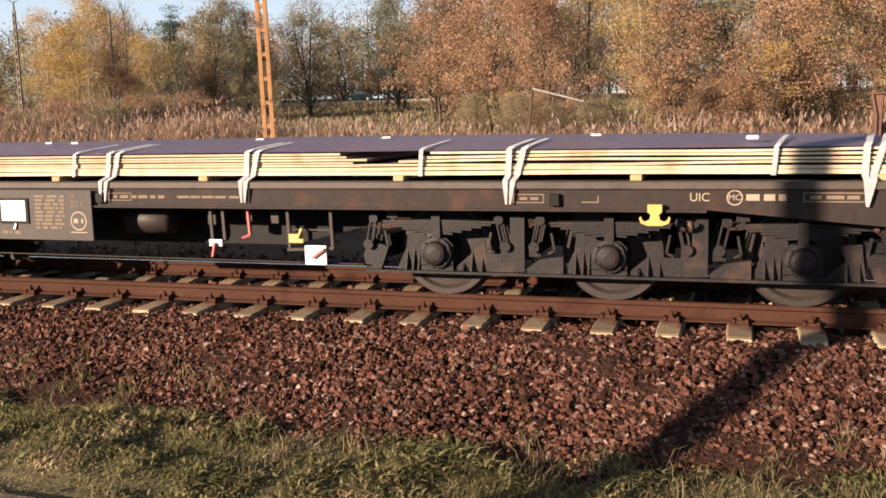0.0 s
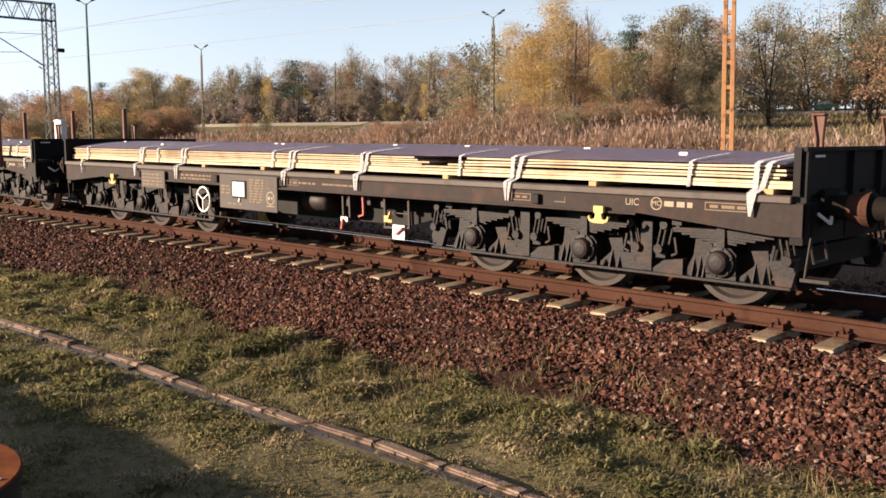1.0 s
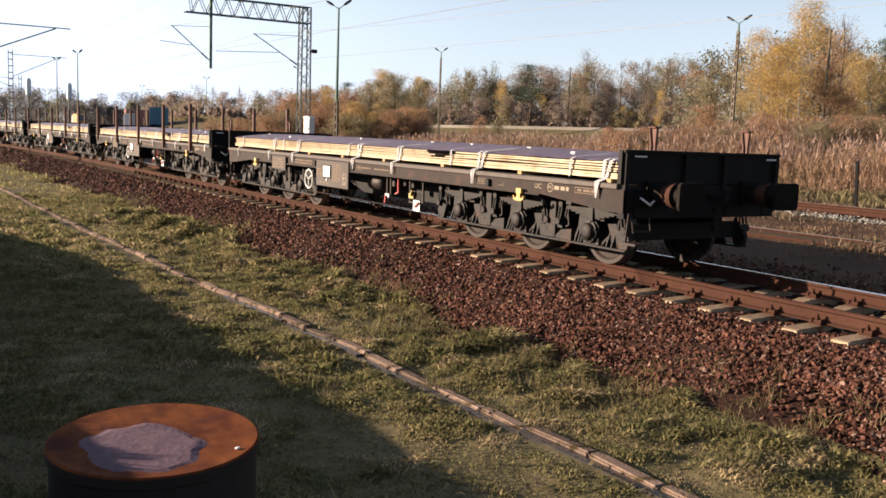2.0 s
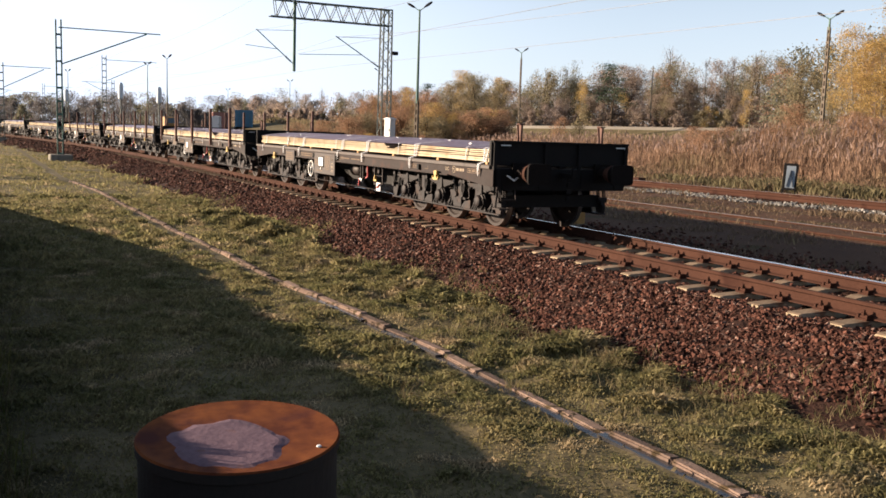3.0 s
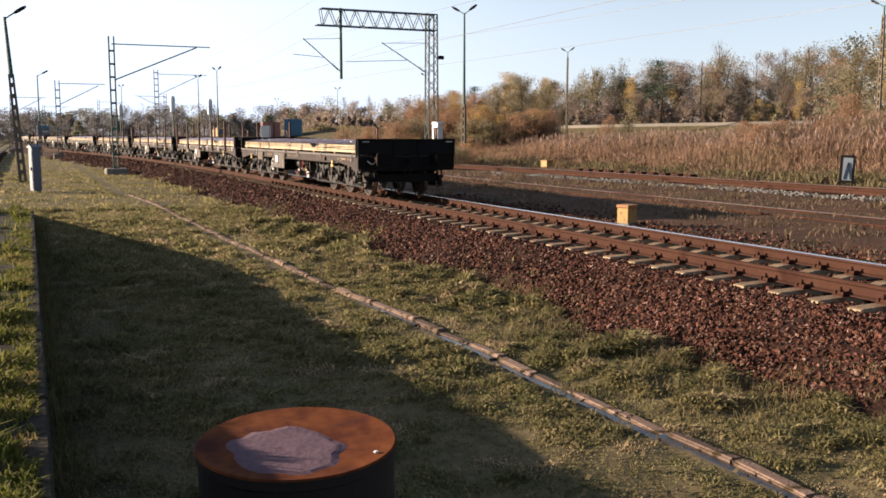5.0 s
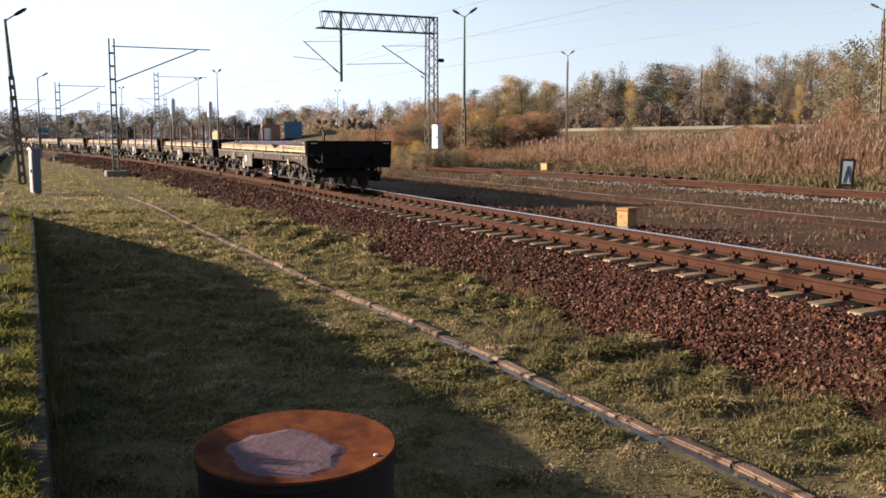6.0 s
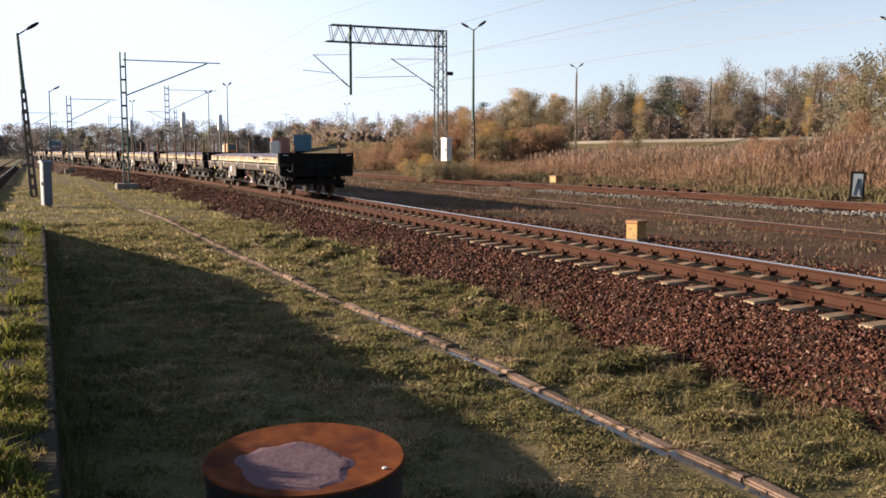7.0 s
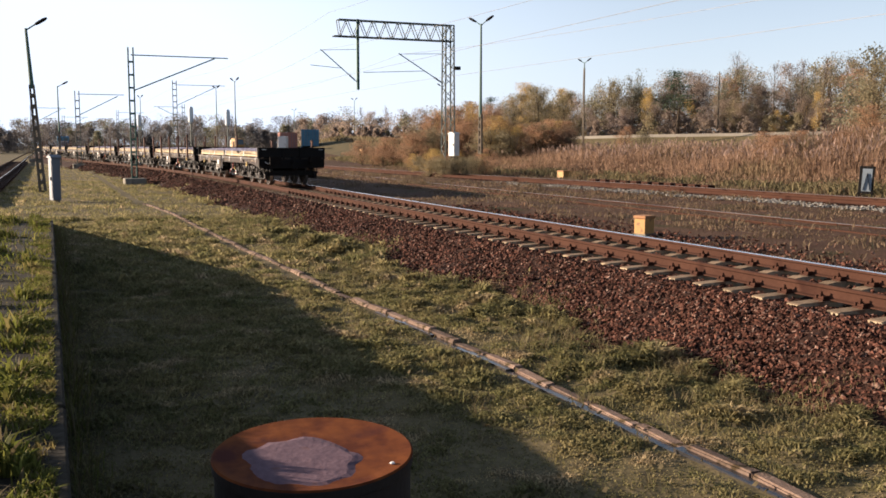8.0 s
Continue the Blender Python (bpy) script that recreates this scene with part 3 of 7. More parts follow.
END_AT = [(0.0, 1.42), (0.5, -1.06), (1.0, -3.76), (1.5, -6.44), (2.0, -9.11), (2.75, -13.06), (3.5, -16.95), (4.0, -19.45), (4.5, -21.92),
          (5.25, -25.72), (6.0, -29.45), (6.5, -31.98), (7.0, -34.55), (7.5, -37.12), (8.0, -39.65)]
PITCH = 16.52


def letters(word, size):
    """A mesh of the built-in font, standing in the x-z plane and facing -y."""
    cu = bpy.data.curves.new("letters", "FONT")
    cu.body, cu.size, cu.align_x, cu.align_y, cu.extrude = word, size, "CENTER", "CENTER", 0.001
    tmp = bpy.data.objects.new("letters", cu)
    scene.collection.objects.link(tmp)
    bpy.context.view_layer.update()
    me = bpy.data.meshes.new_from_object(tmp)
    bpy.data.objects.remove(tmp)
    bm = bmesh.new()
    bm.from_mesh(me)
    bpy.data.meshes.remove(me)
    bm.transform(pose(0, 0, 0, 90, 0, 0))
    return bm


def ring_mark(bm, x, z, y, r, w, n=20):
    for i in range(n):
        a, b = 2 * math.pi * i / n, 2 * math.pi * (i + 1) / n
        q = [bm.verts.new((x + k * math.cos(t), y, z + k * math.sin(t))) for k, t in ((r, a), (r, b), (r - w, b), (r - w, a))]
        bm.faces.new(q)


def bars(bm, x0, x1, z0, z1, rows, y, seed, fill=0.6):
    """Rows of short bars in place of writing too small to read."""
    rng = random.Random(seed)
    h = (z1 - z0) / rows
    for r in range(rows):
        x = x0
        while x < x1 - 0.02:
            w = min(rng.uniform(0.03, 0.14), x1 - x)
            box(bm, x, x + w, y - 0.003, y, z0 + r * h + h * (1 - fill) / 2, z0 + r * h + h * (1 + fill) / 2)
            x += w + rng.uniform(0.012, 0.04)


def frame_mark(bm, x0, x1, z0, z1, y, w=0.012):
    for a in ((x0, x1, z0, z0 + w), (x0, x1, z1 - w, z1), (x0, x0 + w, z0 + w, z1 - w), (x1 - w, x1, z0 + w, z1 - w)):
        box(bm, a[0], a[1], y - 0.003, y, a[2], a[3])


def rib(bm, x, top, w=0.016):
    """A thin upright rib, deep at its foot."""
    v = [bm.verts.new(p) for k in (x - w / 2, x + w / 2) for p in ((k, -1.15, 0.29), (k, -1.085, 0.29), (k, -1.085, top))]
    for q in ((0, 2, 1), (3, 4, 5), (0, 1, 4, 3), (1, 2, 5, 4), (2, 0, 3, 5)):
        bm.faces.new([v[i] for i in q])


def side_frame_mesh():
    """Pressed-steel side plate: a long foot, pedestals round each axle box, guides and ribs."""
    bm = bmesh.new()
    box(bm, -2.35, 2.35, -1.16, -1.0, 0.262, 0.286)
    for a in AXLES:
        # tall plate on one side of the box, a low one with a sloping top on the other
        prism(bm, [(a - 0.42, 0.288), (a - 0.15, 0.288), (a - 0.15, 0.5), (a - 0.12, 0.56), (a - 0.12, 0.66), (a - 0.3, 0.68), (a - 0.32, 0.5)], -1.085, -1.06)
        prism(bm, [(a + 0.16, 0.288), (a + 0.5, 0.288), (a + 0.46, 0.605), (a + 0.29, 0.59), (a + 0.34, 0.46), (a + 0.2, 0.34)], -1.085, -1.06)
        for k, top in ((-0.31, 0.48), (-0.24, 0.5), (-0.185, 0.5), (0.26, 0.36), (0.34, 0.48), (0.44, 0.46)):
            rib(bm, a + k, top)
        box(bm, a - 0.16, a + 0.16, -1.12, -1.05, 0.288, 0.33)
        # bent stop beside the hanging links
        for s in (-1, 1):
            bar(bm, (a + s * 0.53, -1.1, 0.66), (a + s * 0.5, -1.1, 0.5), 0.022)
            bar(bm, (a + s * 0.5, -1.1, 0.5), (a + s * 0.56, -1.1, 0.47), 0.022)
    for g in (-0.815, 0.815):
        prism(bm, [(g - 0.42, 0.288), (g + 0.04, 0.288), (g + 0.04, 0.34), (g + 0.02, 0.45), (g - 0.42, 0.46)], -1.1, -1.07)
        box(bm, g - 0.095, g + 0.04, -1.135, -1.1, 0.3, 0.82)
        prism(bm, [(g + 0.06, 0.288), (g + 0.4, 0.288), (g + 0.4, 0.45), (g + 0.18, 0.42), (g + 0.06, 0.33)], -1.13, -1.03)
        rod(bm, (g - 0.2, -1.105, 0.4), (g - 0.2, -1.095, 0.4), 0.025, n=8)
    for s in (-1, 1):
        prism(bm, [(s * 2.35, 0.288), (s * 2.2, 0.288), (s * 2.12, 0.5), (s * 2.18, 0.53), (s * 2.34, 0.53), (s * 2.38, 0.42)], -1.13, -1.06)
    for x in (-2.07, 1.14):
        box(bm, x - 0.055, x + 0.055, -1.14, -1.04, 0.79, 0.87)
        box(bm, x - 0.02, x + 0.02, -1.12, -1.06, 0.74, 0.79)
    return normals(bm)


def spring_mesh():
    """Leaf spring, its stack thickest under the buckle."""
    bm = bmesh.new()
    for i in range(6):
        L = 0.63 - 0.095 * i
        z = 0.755 - 0.0225 * i
        prism(bm, [(-L, z - 0.012), (0, z), (L, z - 0.012), (L, z + 0.009), (0, z + 0.0215), (-L, z + 0.009)], -1.13 + 0.002 * i, -1.03 - 0.002 * i)
    box(bm, -0.042, 0.042, -1.15, -1.01, 0.58, 0.83)
    box(bm, -0.06, 0.06, -1.14, -1.02, 0.57, 0.6)
    return normals(bm)


def shackle_mesh(s):
    """Pair of spring links with pins, leaning outwards."""
    bm = bmesh.new()
    for y in (-1.15, -1.02):
        bar(bm, (s * 0.59, y, 0.80), (s * 0.65, y, 0.52), 0.03, 0.018)
        bar(bm, (s * 0.65, y, 0.80), (s * 0.71, y, 0.52), 0.016, 0.016)
    rod(bm, (s * 0.62, -1.18, 0.785), (s * 0.62, -0.98, 0.785), 0.045, n=12)
    rod(bm, (s * 0.68, -1.18, 0.535), (s * 0.68, -0.98, 0.535), 0.05, n=12)
    box(bm, s * 0.68 - 0.055, s * 0.68 + 0.055, -1.12, -1.04, 0.44, 0.53)
    return normals(bm)


def axle_box_mesh():
    bm = bmesh.new()
    prism(bm, [(-0.16, 0.34), (0.16, 0.34), (0.16, 0.54), (0.1, 0.6), (-0.1, 0.6), (-0.16, 0.54)], -1.13, -0.95)
    lathe(bm, [(0.15, -1.13), (0.15, -1.165), (0.12, -1.17), (0.115, -1.2), (0.1, -1.225), (0.07, -1.24), (0.03, -1.246)], axis="y", n=22, centre=(0, 0, 0.46))
    for i in range(6):
        a = math.pi * i / 3 + 0.3
        rod(bm, (0.135 * math.cos(a), -1.18, 0.46 + 0.135 * math.sin(a)), (0.135 * math.cos(a), -1.15, 0.46 + 0.135 * math.sin(a)), 0.013, n=6)
    return normals(bm)


def wheelset_mesh():
    bm = bmesh.new()
    rod(bm, (0, -1.0, 0), (0, 1.0, 0), 0.08, n=14)
    for s in (-1, 1):
        y = s * 0.753
        o = [(0.1, 0.11), (0.13, 0.1), (0.16, 0.045), (0.37, 0.03), (0.4, 0.065), (0.455, 0.066), (0.46, 0.0), (0.468, -0.035), (0.495, -0.05), (0.495, -0.065), (0.4, -0.068), (0.37, -0.02), (0.16, -0.045), (0.1, -0.1)]
        start = len(bm.faces)
        lathe(bm, [(r, y + s * h) for r, h in o], axis="y", n=40)
        bm.faces.ensure_lookup_table()
        for f in list(bm.faces)[start:]:
            c = f.calc_center_median()
            if abs(math.hypot(c.x, c.z) - 0.458) < 0.009:
                f.material_index = 1
    return normals(bm)


def build_bogie(wagon, x):
    bogie = new("bogie")
    bogie.parent = wagon
    bogie.matrix_basis = pose(x, 0, 0)
    frame_ob = part("side_frame", side_frame_mesh(), M_BOGIE, bogie)
    again(frame_ob, bogie, pose(0, 0, 0, 0, 0, 180))
    spring = sh = ax = ws = None
    shs = {}
    sets = []
    for a in AXLES:
        for turn in (0, 180):
            at = pose(a, 0, 0, 0, 0, turn)
            if spring is None:
                spring = part("leaf_spring", spring_mesh(), M_BOGIE, bogie, "stepped leaf spring", at=at)
                ax = part("axle_box", axle_box_mesh(), M_BOGIE, bogie, "round-capped axle box", at=at)
                for s in (-1, 1):
                    shs[s] = part("spring_shackle", shackle_mesh(s), M_BOGIE, bogie, at=at)
            else:
                again(spring, bogie, at)
                again(ax, bogie, at)
                for s in (-1, 1):
                    again(shs[s], bogie, at)
        if ws is None:
            ws = part("wheelset", wheelset_mesh(), [M_WHEEL, M_TREAD], bogie, "steel wheelset with bright treads", at=pose(a, 0, 0.46))
        else:
            again(ws, bogie, pose(a, 0, 0.46))
    # Inner beams coloured near-black to paint in the shade inside the bogie.
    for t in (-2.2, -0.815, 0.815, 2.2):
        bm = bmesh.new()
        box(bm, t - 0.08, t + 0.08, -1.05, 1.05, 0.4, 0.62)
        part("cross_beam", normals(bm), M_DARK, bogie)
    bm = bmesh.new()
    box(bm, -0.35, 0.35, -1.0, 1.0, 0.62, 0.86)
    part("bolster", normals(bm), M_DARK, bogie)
    return bogie


def buffer_mesh(s):
    """Flanged conical casing, plunger and a wide head with rounded corners."""
    bm = bmesh.new()
    box(bm, min(0, s * 0.03), max(0, s * 0.03), -0.17, 0.17, -0.17, 0.17)
    lathe(bm, [(0.115, s * 0.03), (0.12, s * 0.2), (0.165, s * 0.34), (0.165, s * 0.4), (0.12, s * 0.42), (0.1, s * 0.58)], axis="x", n=24)
    for x0, x1, w, h in ((0.575, 0.6, 0.2, 0.15), (0.6, 0.645, 0.23, 0.178)):
        loops = []
        for x in (x0, x1):
            loop = []
            for cx, cz, a0 in ((1, 1, 0), (-1, 1, 90), (-1, -1, 180), (1, -1, 270)):
                for k in range(4):
                    a = radians(a0 + 30 * k)
                    loop.append(bm.verts.new((s * x, cx * (w - 0.06) + 0.06 * math.cos(a), cz * (h - 0.06) + 0.06 * math.sin(a))))
            loops.append(loop)
        for i in range(16):
            bm.faces.new((loops[0][i], loops[0][(i + 1) % 16], loops[1][(i + 1) % 16], loops[1][i]))
        bm.faces.new(loops[0][::-1])
        bm.faces.new(loops[1])
    # Sunlit rust tone on the cone only; casing and head get the shaded tone.
    for f in bm.faces:
        f.material_index = 1 if 0.19 < abs(f.calc_center_median().x) < 0.405 else 0
    return normals(bm)


def build_wagon(stakes):
    """Six-axle flat wagon; origin at the rear end on the rail head, the body towards -x."""
    wagon = thing("flat_wagon", "dusty brown-grey six-axle flat wagon with a dark end wall", "flat wagon", group="wagons of the freight train")
    for s in (-1, 1):
        bm = bmesh.new()
        y0, y1 = (-1.42, -1.36) if s < 0 else (1.36, 1.42)
        sill = [(-BODY, 0.79), (-BODY + 0.3, 0.79), (-BODY + 1.7, 0.915), (-1.7, 0.915), (-0.3, 0.79), (0, 0.79), (0, 1.085), (-BODY, 1.085)]
        prism(bm, sill, y0, y1)
        yo = -1.455 if s < 0 else 1.36
        box(bm, -BODY + 1.7, -1.7, yo, yo + 0.095, 0.895, 0.915)
        for x in np.arange(-BODY + 0.9, -0.5, 1.55):
            box(bm, x - 0.012, x + 0.012, s * 1.36, s * 1.2, 0.93, 1.08)
        part("side_sill", normals(bm), M_WAGON, wagon)
        bm = bmesh.new()
        box(bm, -BODY, -0.1, -1.45 if s < 0 else 1.3, -1.3 if s < 0 else 1.45, 1.088, 1.155)
        part("deck_edge", round_edges(bm, 0.008), M_WAGON_TOP, wagon)
    bm = bmesh.new()
    box(bm, -BODY + 0.1, -0.1, -1.3, 1.3, 1.1, 1.145)
    part("deck", bm, M_WAGON_TOP, wagon)
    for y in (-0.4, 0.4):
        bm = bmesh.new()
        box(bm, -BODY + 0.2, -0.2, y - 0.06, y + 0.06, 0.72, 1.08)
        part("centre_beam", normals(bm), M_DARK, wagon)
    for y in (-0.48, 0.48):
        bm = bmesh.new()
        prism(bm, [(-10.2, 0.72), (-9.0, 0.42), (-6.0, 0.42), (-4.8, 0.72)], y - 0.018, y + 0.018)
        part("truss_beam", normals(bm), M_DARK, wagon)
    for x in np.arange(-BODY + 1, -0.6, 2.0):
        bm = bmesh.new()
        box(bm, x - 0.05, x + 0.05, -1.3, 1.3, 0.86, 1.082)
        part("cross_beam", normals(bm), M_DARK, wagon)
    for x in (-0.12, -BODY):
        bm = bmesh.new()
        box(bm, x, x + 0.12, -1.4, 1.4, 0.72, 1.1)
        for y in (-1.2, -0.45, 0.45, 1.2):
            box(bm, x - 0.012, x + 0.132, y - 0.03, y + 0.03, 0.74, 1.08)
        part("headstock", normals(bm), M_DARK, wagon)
    for turn in (0, 180):
        bm = bmesh.new()
        box(bm, -0.075, -0.02, -1.45, 1.45, 1.16, 1.575)
        box(bm, -0.09, 0.03, -1.45, 1.45, 1.555, 1.59)
        for y in (-1.4, -0.36, 0.36, 1.4):
            box(bm, -0.02, 0.03, y - 0.03, y + 0.03, 1.1, 1.555)
        for y in (-0.9, 0.0, 0.9):
            rod(bm, (0.0, y - 0.07, 1.15), (0.0, y + 0.07, 1.15), 0.03, n=8)
        box(bm, -0.08, -0.015, -1.468, -1.45, 1.16, 1.58)
        at = pose(0, 0, 0) if turn == 0 else pose(-BODY, 0, 0, 0, 0, 180)
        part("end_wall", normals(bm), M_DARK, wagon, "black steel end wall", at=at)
    for y in (-1.3, 1.15):
        bm = bmesh.new()
        box(bm, 0.036, 0.042, y, y + 0.2, 1.50, 1.52)
        part("end_mark", bm, M_WHITE, wagon)
    for y in (-0.82, 0.92):
        bm = bmesh.new()
        prism(bm, [(-0.15, 1.16), (-0.095, 1.16), (-0.095, 1.66), (-0.08, 1.89), (-0.2, 1.89), (-0.165, 1.66)], y - 0.022, y + 0.022)
        prism(bm, [(-0.155, 1.16), (-0.14, 1.16), (-0.14, 1.66), (-0.185, 1.9), (-0.205, 1.9), (-0.17, 1.66)], y - 0.05, y + 0.05)
        box(bm, -0.21, -0.075, y - 0.055, y + 0.055, 1.875, 1.895)
        part("end_stanchion", round_edges(normals(bm), 0.01), M_STAKE, wagon, "short rusty stanchion on the end wall")
    for x, s in ((0.0, 1), (-BODY, -1)):
        for y in (-0.875, 0.875):
            part("buffer", buffer_mesh(s), [M_BUFFER, M_BUFFER_LIT], wagon, at=pose(x, y, 1.04))
        bm = bmesh.new()
        bar(bm, (x, 0, 1.0), (x + s * 0.3, 0, 1.0), 0.09)
        prism(bm, [(x + s * 0.25, 0.96), (x + s * 0.4, 0.96), (x + s * 0.42, 1.12), (x + s * 0.36, 1.14), (x + s * 0.34, 1.03), (x + s * 0.25, 1.05)], -0.04, 0.04)
        for k in range(4):
            box(bm, x + s * 0.2 + (0.0 if k % 2 else 0.02), x + s * 0.2 + 0.06, -0.05 + 0.02 * (k % 2), 0.05 - 0.02 * (k % 2), 0.92 - 0.12 * k, 1.0 - 0.12 * k)
        part("coupling", normals(bm), M_DARK, wagon)
        bm = bmesh.new()
        for y in (-1.28, -0.98):
            rod(bm, (x + s * 0.02, y, 0.74), (x + s * 0.06, y, 0.56), 0.012, n=6)
        rod(bm, (x + s * 0.06, -1.28, 0.56), (x + s * 0.06, -0.98, 0.56), 0.014, n=6)
        part("hand_rail", normals(bm), M_WHEEL, wagon)
        bm = bmesh.new()
        rod(bm, (x + s * 0.03, -1.16, 0.99), (x + s * 0.1, -1.05, 0.9), 0.016, n=6)
        rod(bm, (x + s * 0.1, -1.05, 0.9), (x + s * 0.06, -0.93, 0.97), 0.016, n=6)
        part("grab_hook", normals(bm), M_WHITE, wagon, "pale bent grab hook")
        bm = bmesh.new()
        bar(bm, (x + s * 0.06, -1.36, 0.79), (x + s * 0.02, -1.36, 0.43), 0.035, 0.012)
        box(bm, min(x, x + s * 0.26), max(x, x + s * 0.26), -1.42, -1.22, 0.40, 0.43)
        part("step", normals(bm), M_WHEEL, wagon, "small pale worn step")
    for x in (-2.55, -12.42):
        build_bogie(wagon, x)
    if stakes:
        bm = bmesh.new()
        prism(bm, [(-0.045, 0.95), (0.045, 0.95), (0.045, 1.5), (0.035, 2.3), (-0.035, 2.3), (-0.045, 1.5)], -0.045, 0.045)
        first = None
        for x in (-14.4, -11.05, -7.8, -4.6, -1.72):
            for y in (-1.49, 1.49):
                if first is None:
                    first = part("stanchion", round_edges(normals(bm), 0.012), M_STAKE, wagon, "tall rusty side stanchion", at=pose(x, y, 0))
                else:
                    again(first, wagon, pose(x, y, 0))
    # side fittings facing the camera
    bm = bmesh.new()
    box(bm, -9.32, -7.79, -1.475, -1.458, 0.55, 1.075)
    board = part("data_board", round_edges(bm, 0.004), M_BOARD, wagon, "faded brown lettered side panel")
    bm = bmesh.new()
    box(bm, -8.95, -8.58, -1.49, -1.4755, 0.72, 0.99)
    part("card_frame", bm, M_DARK, board)
    bm = bmesh.new()
    box(bm, -8.92, -8.61, -1.497, -1.4905, 0.75, 0.965)
    bar(bm, (-8.75, -1.485, 0.72), (-8.77, -1.49, 0.66), 0.02)
    part("card", bm, M_WHITE, board, "blank white card in a dark frame")
    bm = bmesh.new()
    bars(bm, -8.5, -8.12, 0.66, 1.03, 9, -1.4755, 3)
    part("fine_print", bm, M_MARK_DIM, board)
    bm = bmesh.new()
    bars(bm, -9.28, -9.02, 0.76, 0.92, 3, -1.4755, 5)
    part("fine_print", bm, M_MARK_DIM, board)
    bm = bmesh.new()
    bars(bm, -9.1, -8.7, 0.6, 0.65, 1, -1.4755, 6)
    part("fine_print", bm, M_MARK_DIM, board)
    bm = bmesh.new()
    ring_mark(bm, -7.96, 0.755, -1.4765, 0.1, 0.014)
    bars(bm, -8.02, -7.9, 0.73, 0.78, 1, -1.4755, 8, 0.9)
    box(bm, -8.06, -7.86, -1.4785, -1.4755, 0.63, 0.642)
    part("ring_mark", bm, M_MARK, board)
    part("lettering", letters("20 t", 0.1), M_MARK_DIM, board, at=pose(-7.97, -1.4765, 0.93))
    part("lettering", letters("26", 0.07), M_MARK_DIM, board, at=pose(-8.02, -1.4765, 1.02))
    bm = bmesh.new()
    box(bm, -11.84, -11.03, -1.475, -1.458, 0.77, 1.07)
    small = part("notice_board", round_edges(bm, 0.004), M_BOARD, wagon, "faded brown lettered side panel")
    bm = bmesh.new()
    bars(bm, -11.78, -11.1, 0.8, 1.03, 4, -1.4755, 11)
    part("fine_print", bm, M_MARK_DIM, small)
    bm = bmesh.new()
    bars(bm, -10.6, -9.65, 0.94, 1.05, 2, -1.4205, 13)
    part("sill_print", bm, M_MARK_DIM, wagon)
    bm = bmesh.new()
    bars(bm, -7.55, -6.9, 0.98, 1.03, 1, -1.4205, 14)
    part("sill_print", bm, M_MARK_DIM, wagon)
    bm = bmesh.new()
    bars(bm, -6.8, -6.1, 0.985, 1.025, 1, -1.4205, 15)
    part("sill_print", bm, M_MARK_DIM, wagon)
    bm = bmesh.new()
    frame_mark(bm, -7.62, -7.34, 0.965, 1.045, -1.4205, 0.008)
    part("sill_print", bm, M_MARK_DIM, wagon)
    bm = bmesh.new()
    frame_mark(bm, -3.36, -3.08, 0.965, 1.045, -1.4205, 0.009)
    part("sill_print", bm, M_MARK_DIM, wagon)
    bm = bmesh.new()
    bars(bm, -3.3, -3.13, 0.985, 1.025, 1, -1.4205, 16)
    part("sill_print", bm, M_MARK_DIM, wagon)
    bm = bmesh.new()
    box(bm, -2.75, -2.6, -1.4235, -1.4205, 0.97, 0.98)
    part("sill_print", bm, M_MARK_DIM, wagon)
    bm = bmesh.new()
    box(bm, -2.61, -2.6, -1.4235, -1.4205, 0.98, 1.03)
    part("sill_print", bm, M_MARK_DIM, wagon)
    bm = bmesh.new()
    frame_mark(bm, -0.95, -0.48, 0.985, 1.065, -1.4205, 0.01)
    part("sill_print", bm, M_MARK_DIM, wagon)
    bm = bmesh.new()
    bars(bm, -0.9, -0.53, 1.0, 1.05, 1, -1.4205, 17)
    part("sill_print", bm, M_MARK_DIM, wagon)
    part("lettering", letters("UIC", 0.1), M_MARK, wagon, at=pose(-1.76, -1.4225, 1.02))
    bm = bmesh.new()
    ring_mark(bm, -1.48, 1.02, -1.4225, 0.065, 0.01)
    bars(bm, -1.39, -1.08, 0.995, 1.05, 1, -1.4205, 19, 0.95)
    part("number_bars", bm, M_MARK, wagon)
    part("lettering", letters("MC", 0.07), M_MARK, wagon, at=pose(-1.48, -1.4225, 1.02))
    for x in (-2.98, -11.95, -9.45, -7.7):
        bm = bmesh.new()
        box(bm, x - 0.045, x + 0.045, -1.47, -1.4205, 0.94, 1.05)
        part("lashing_eye", round_edges(bm, 0.008), M_DARK, wagon)
    for x in (-2.12, -12.9):
        bm = bmesh.new()
        prism(bm, [(x - 0.06, 0.965), (x + 0.06, 0.965), (x + 0.06, 0.9), (x + 0.035, 0.88), (x + 0.045, 0.835), (x + 0.08, 0.82), (x + 0.105, 0.835), (x + 0.115, 0.865), (x + 0.13, 0.85), (x + 0.115, 0.805), (x + 0.06, 0.785), (x - 0.06, 0.785), (x - 0.115, 0.805), (x - 0.13, 0.85), (x - 0.115, 0.865), (x - 0.105, 0.835), (x - 0.08, 0.82), (x - 0.045, 0.835), (x - 0.035, 0.88), (x - 0.06, 0.9)], -1.5, -1.46)
        part("rope_hook", normals(bm), M_YELLOW, wagon, "yellow painted towing hook")
        # brake gear
    bm = bmesh.new()
    lathe(bm, [(0.08, -7.75), (0.15, -7.7), (0.15, -7.2), (0.08, -7.15)], axis="x", n=18, centre=(0, -0.95, 0.72))
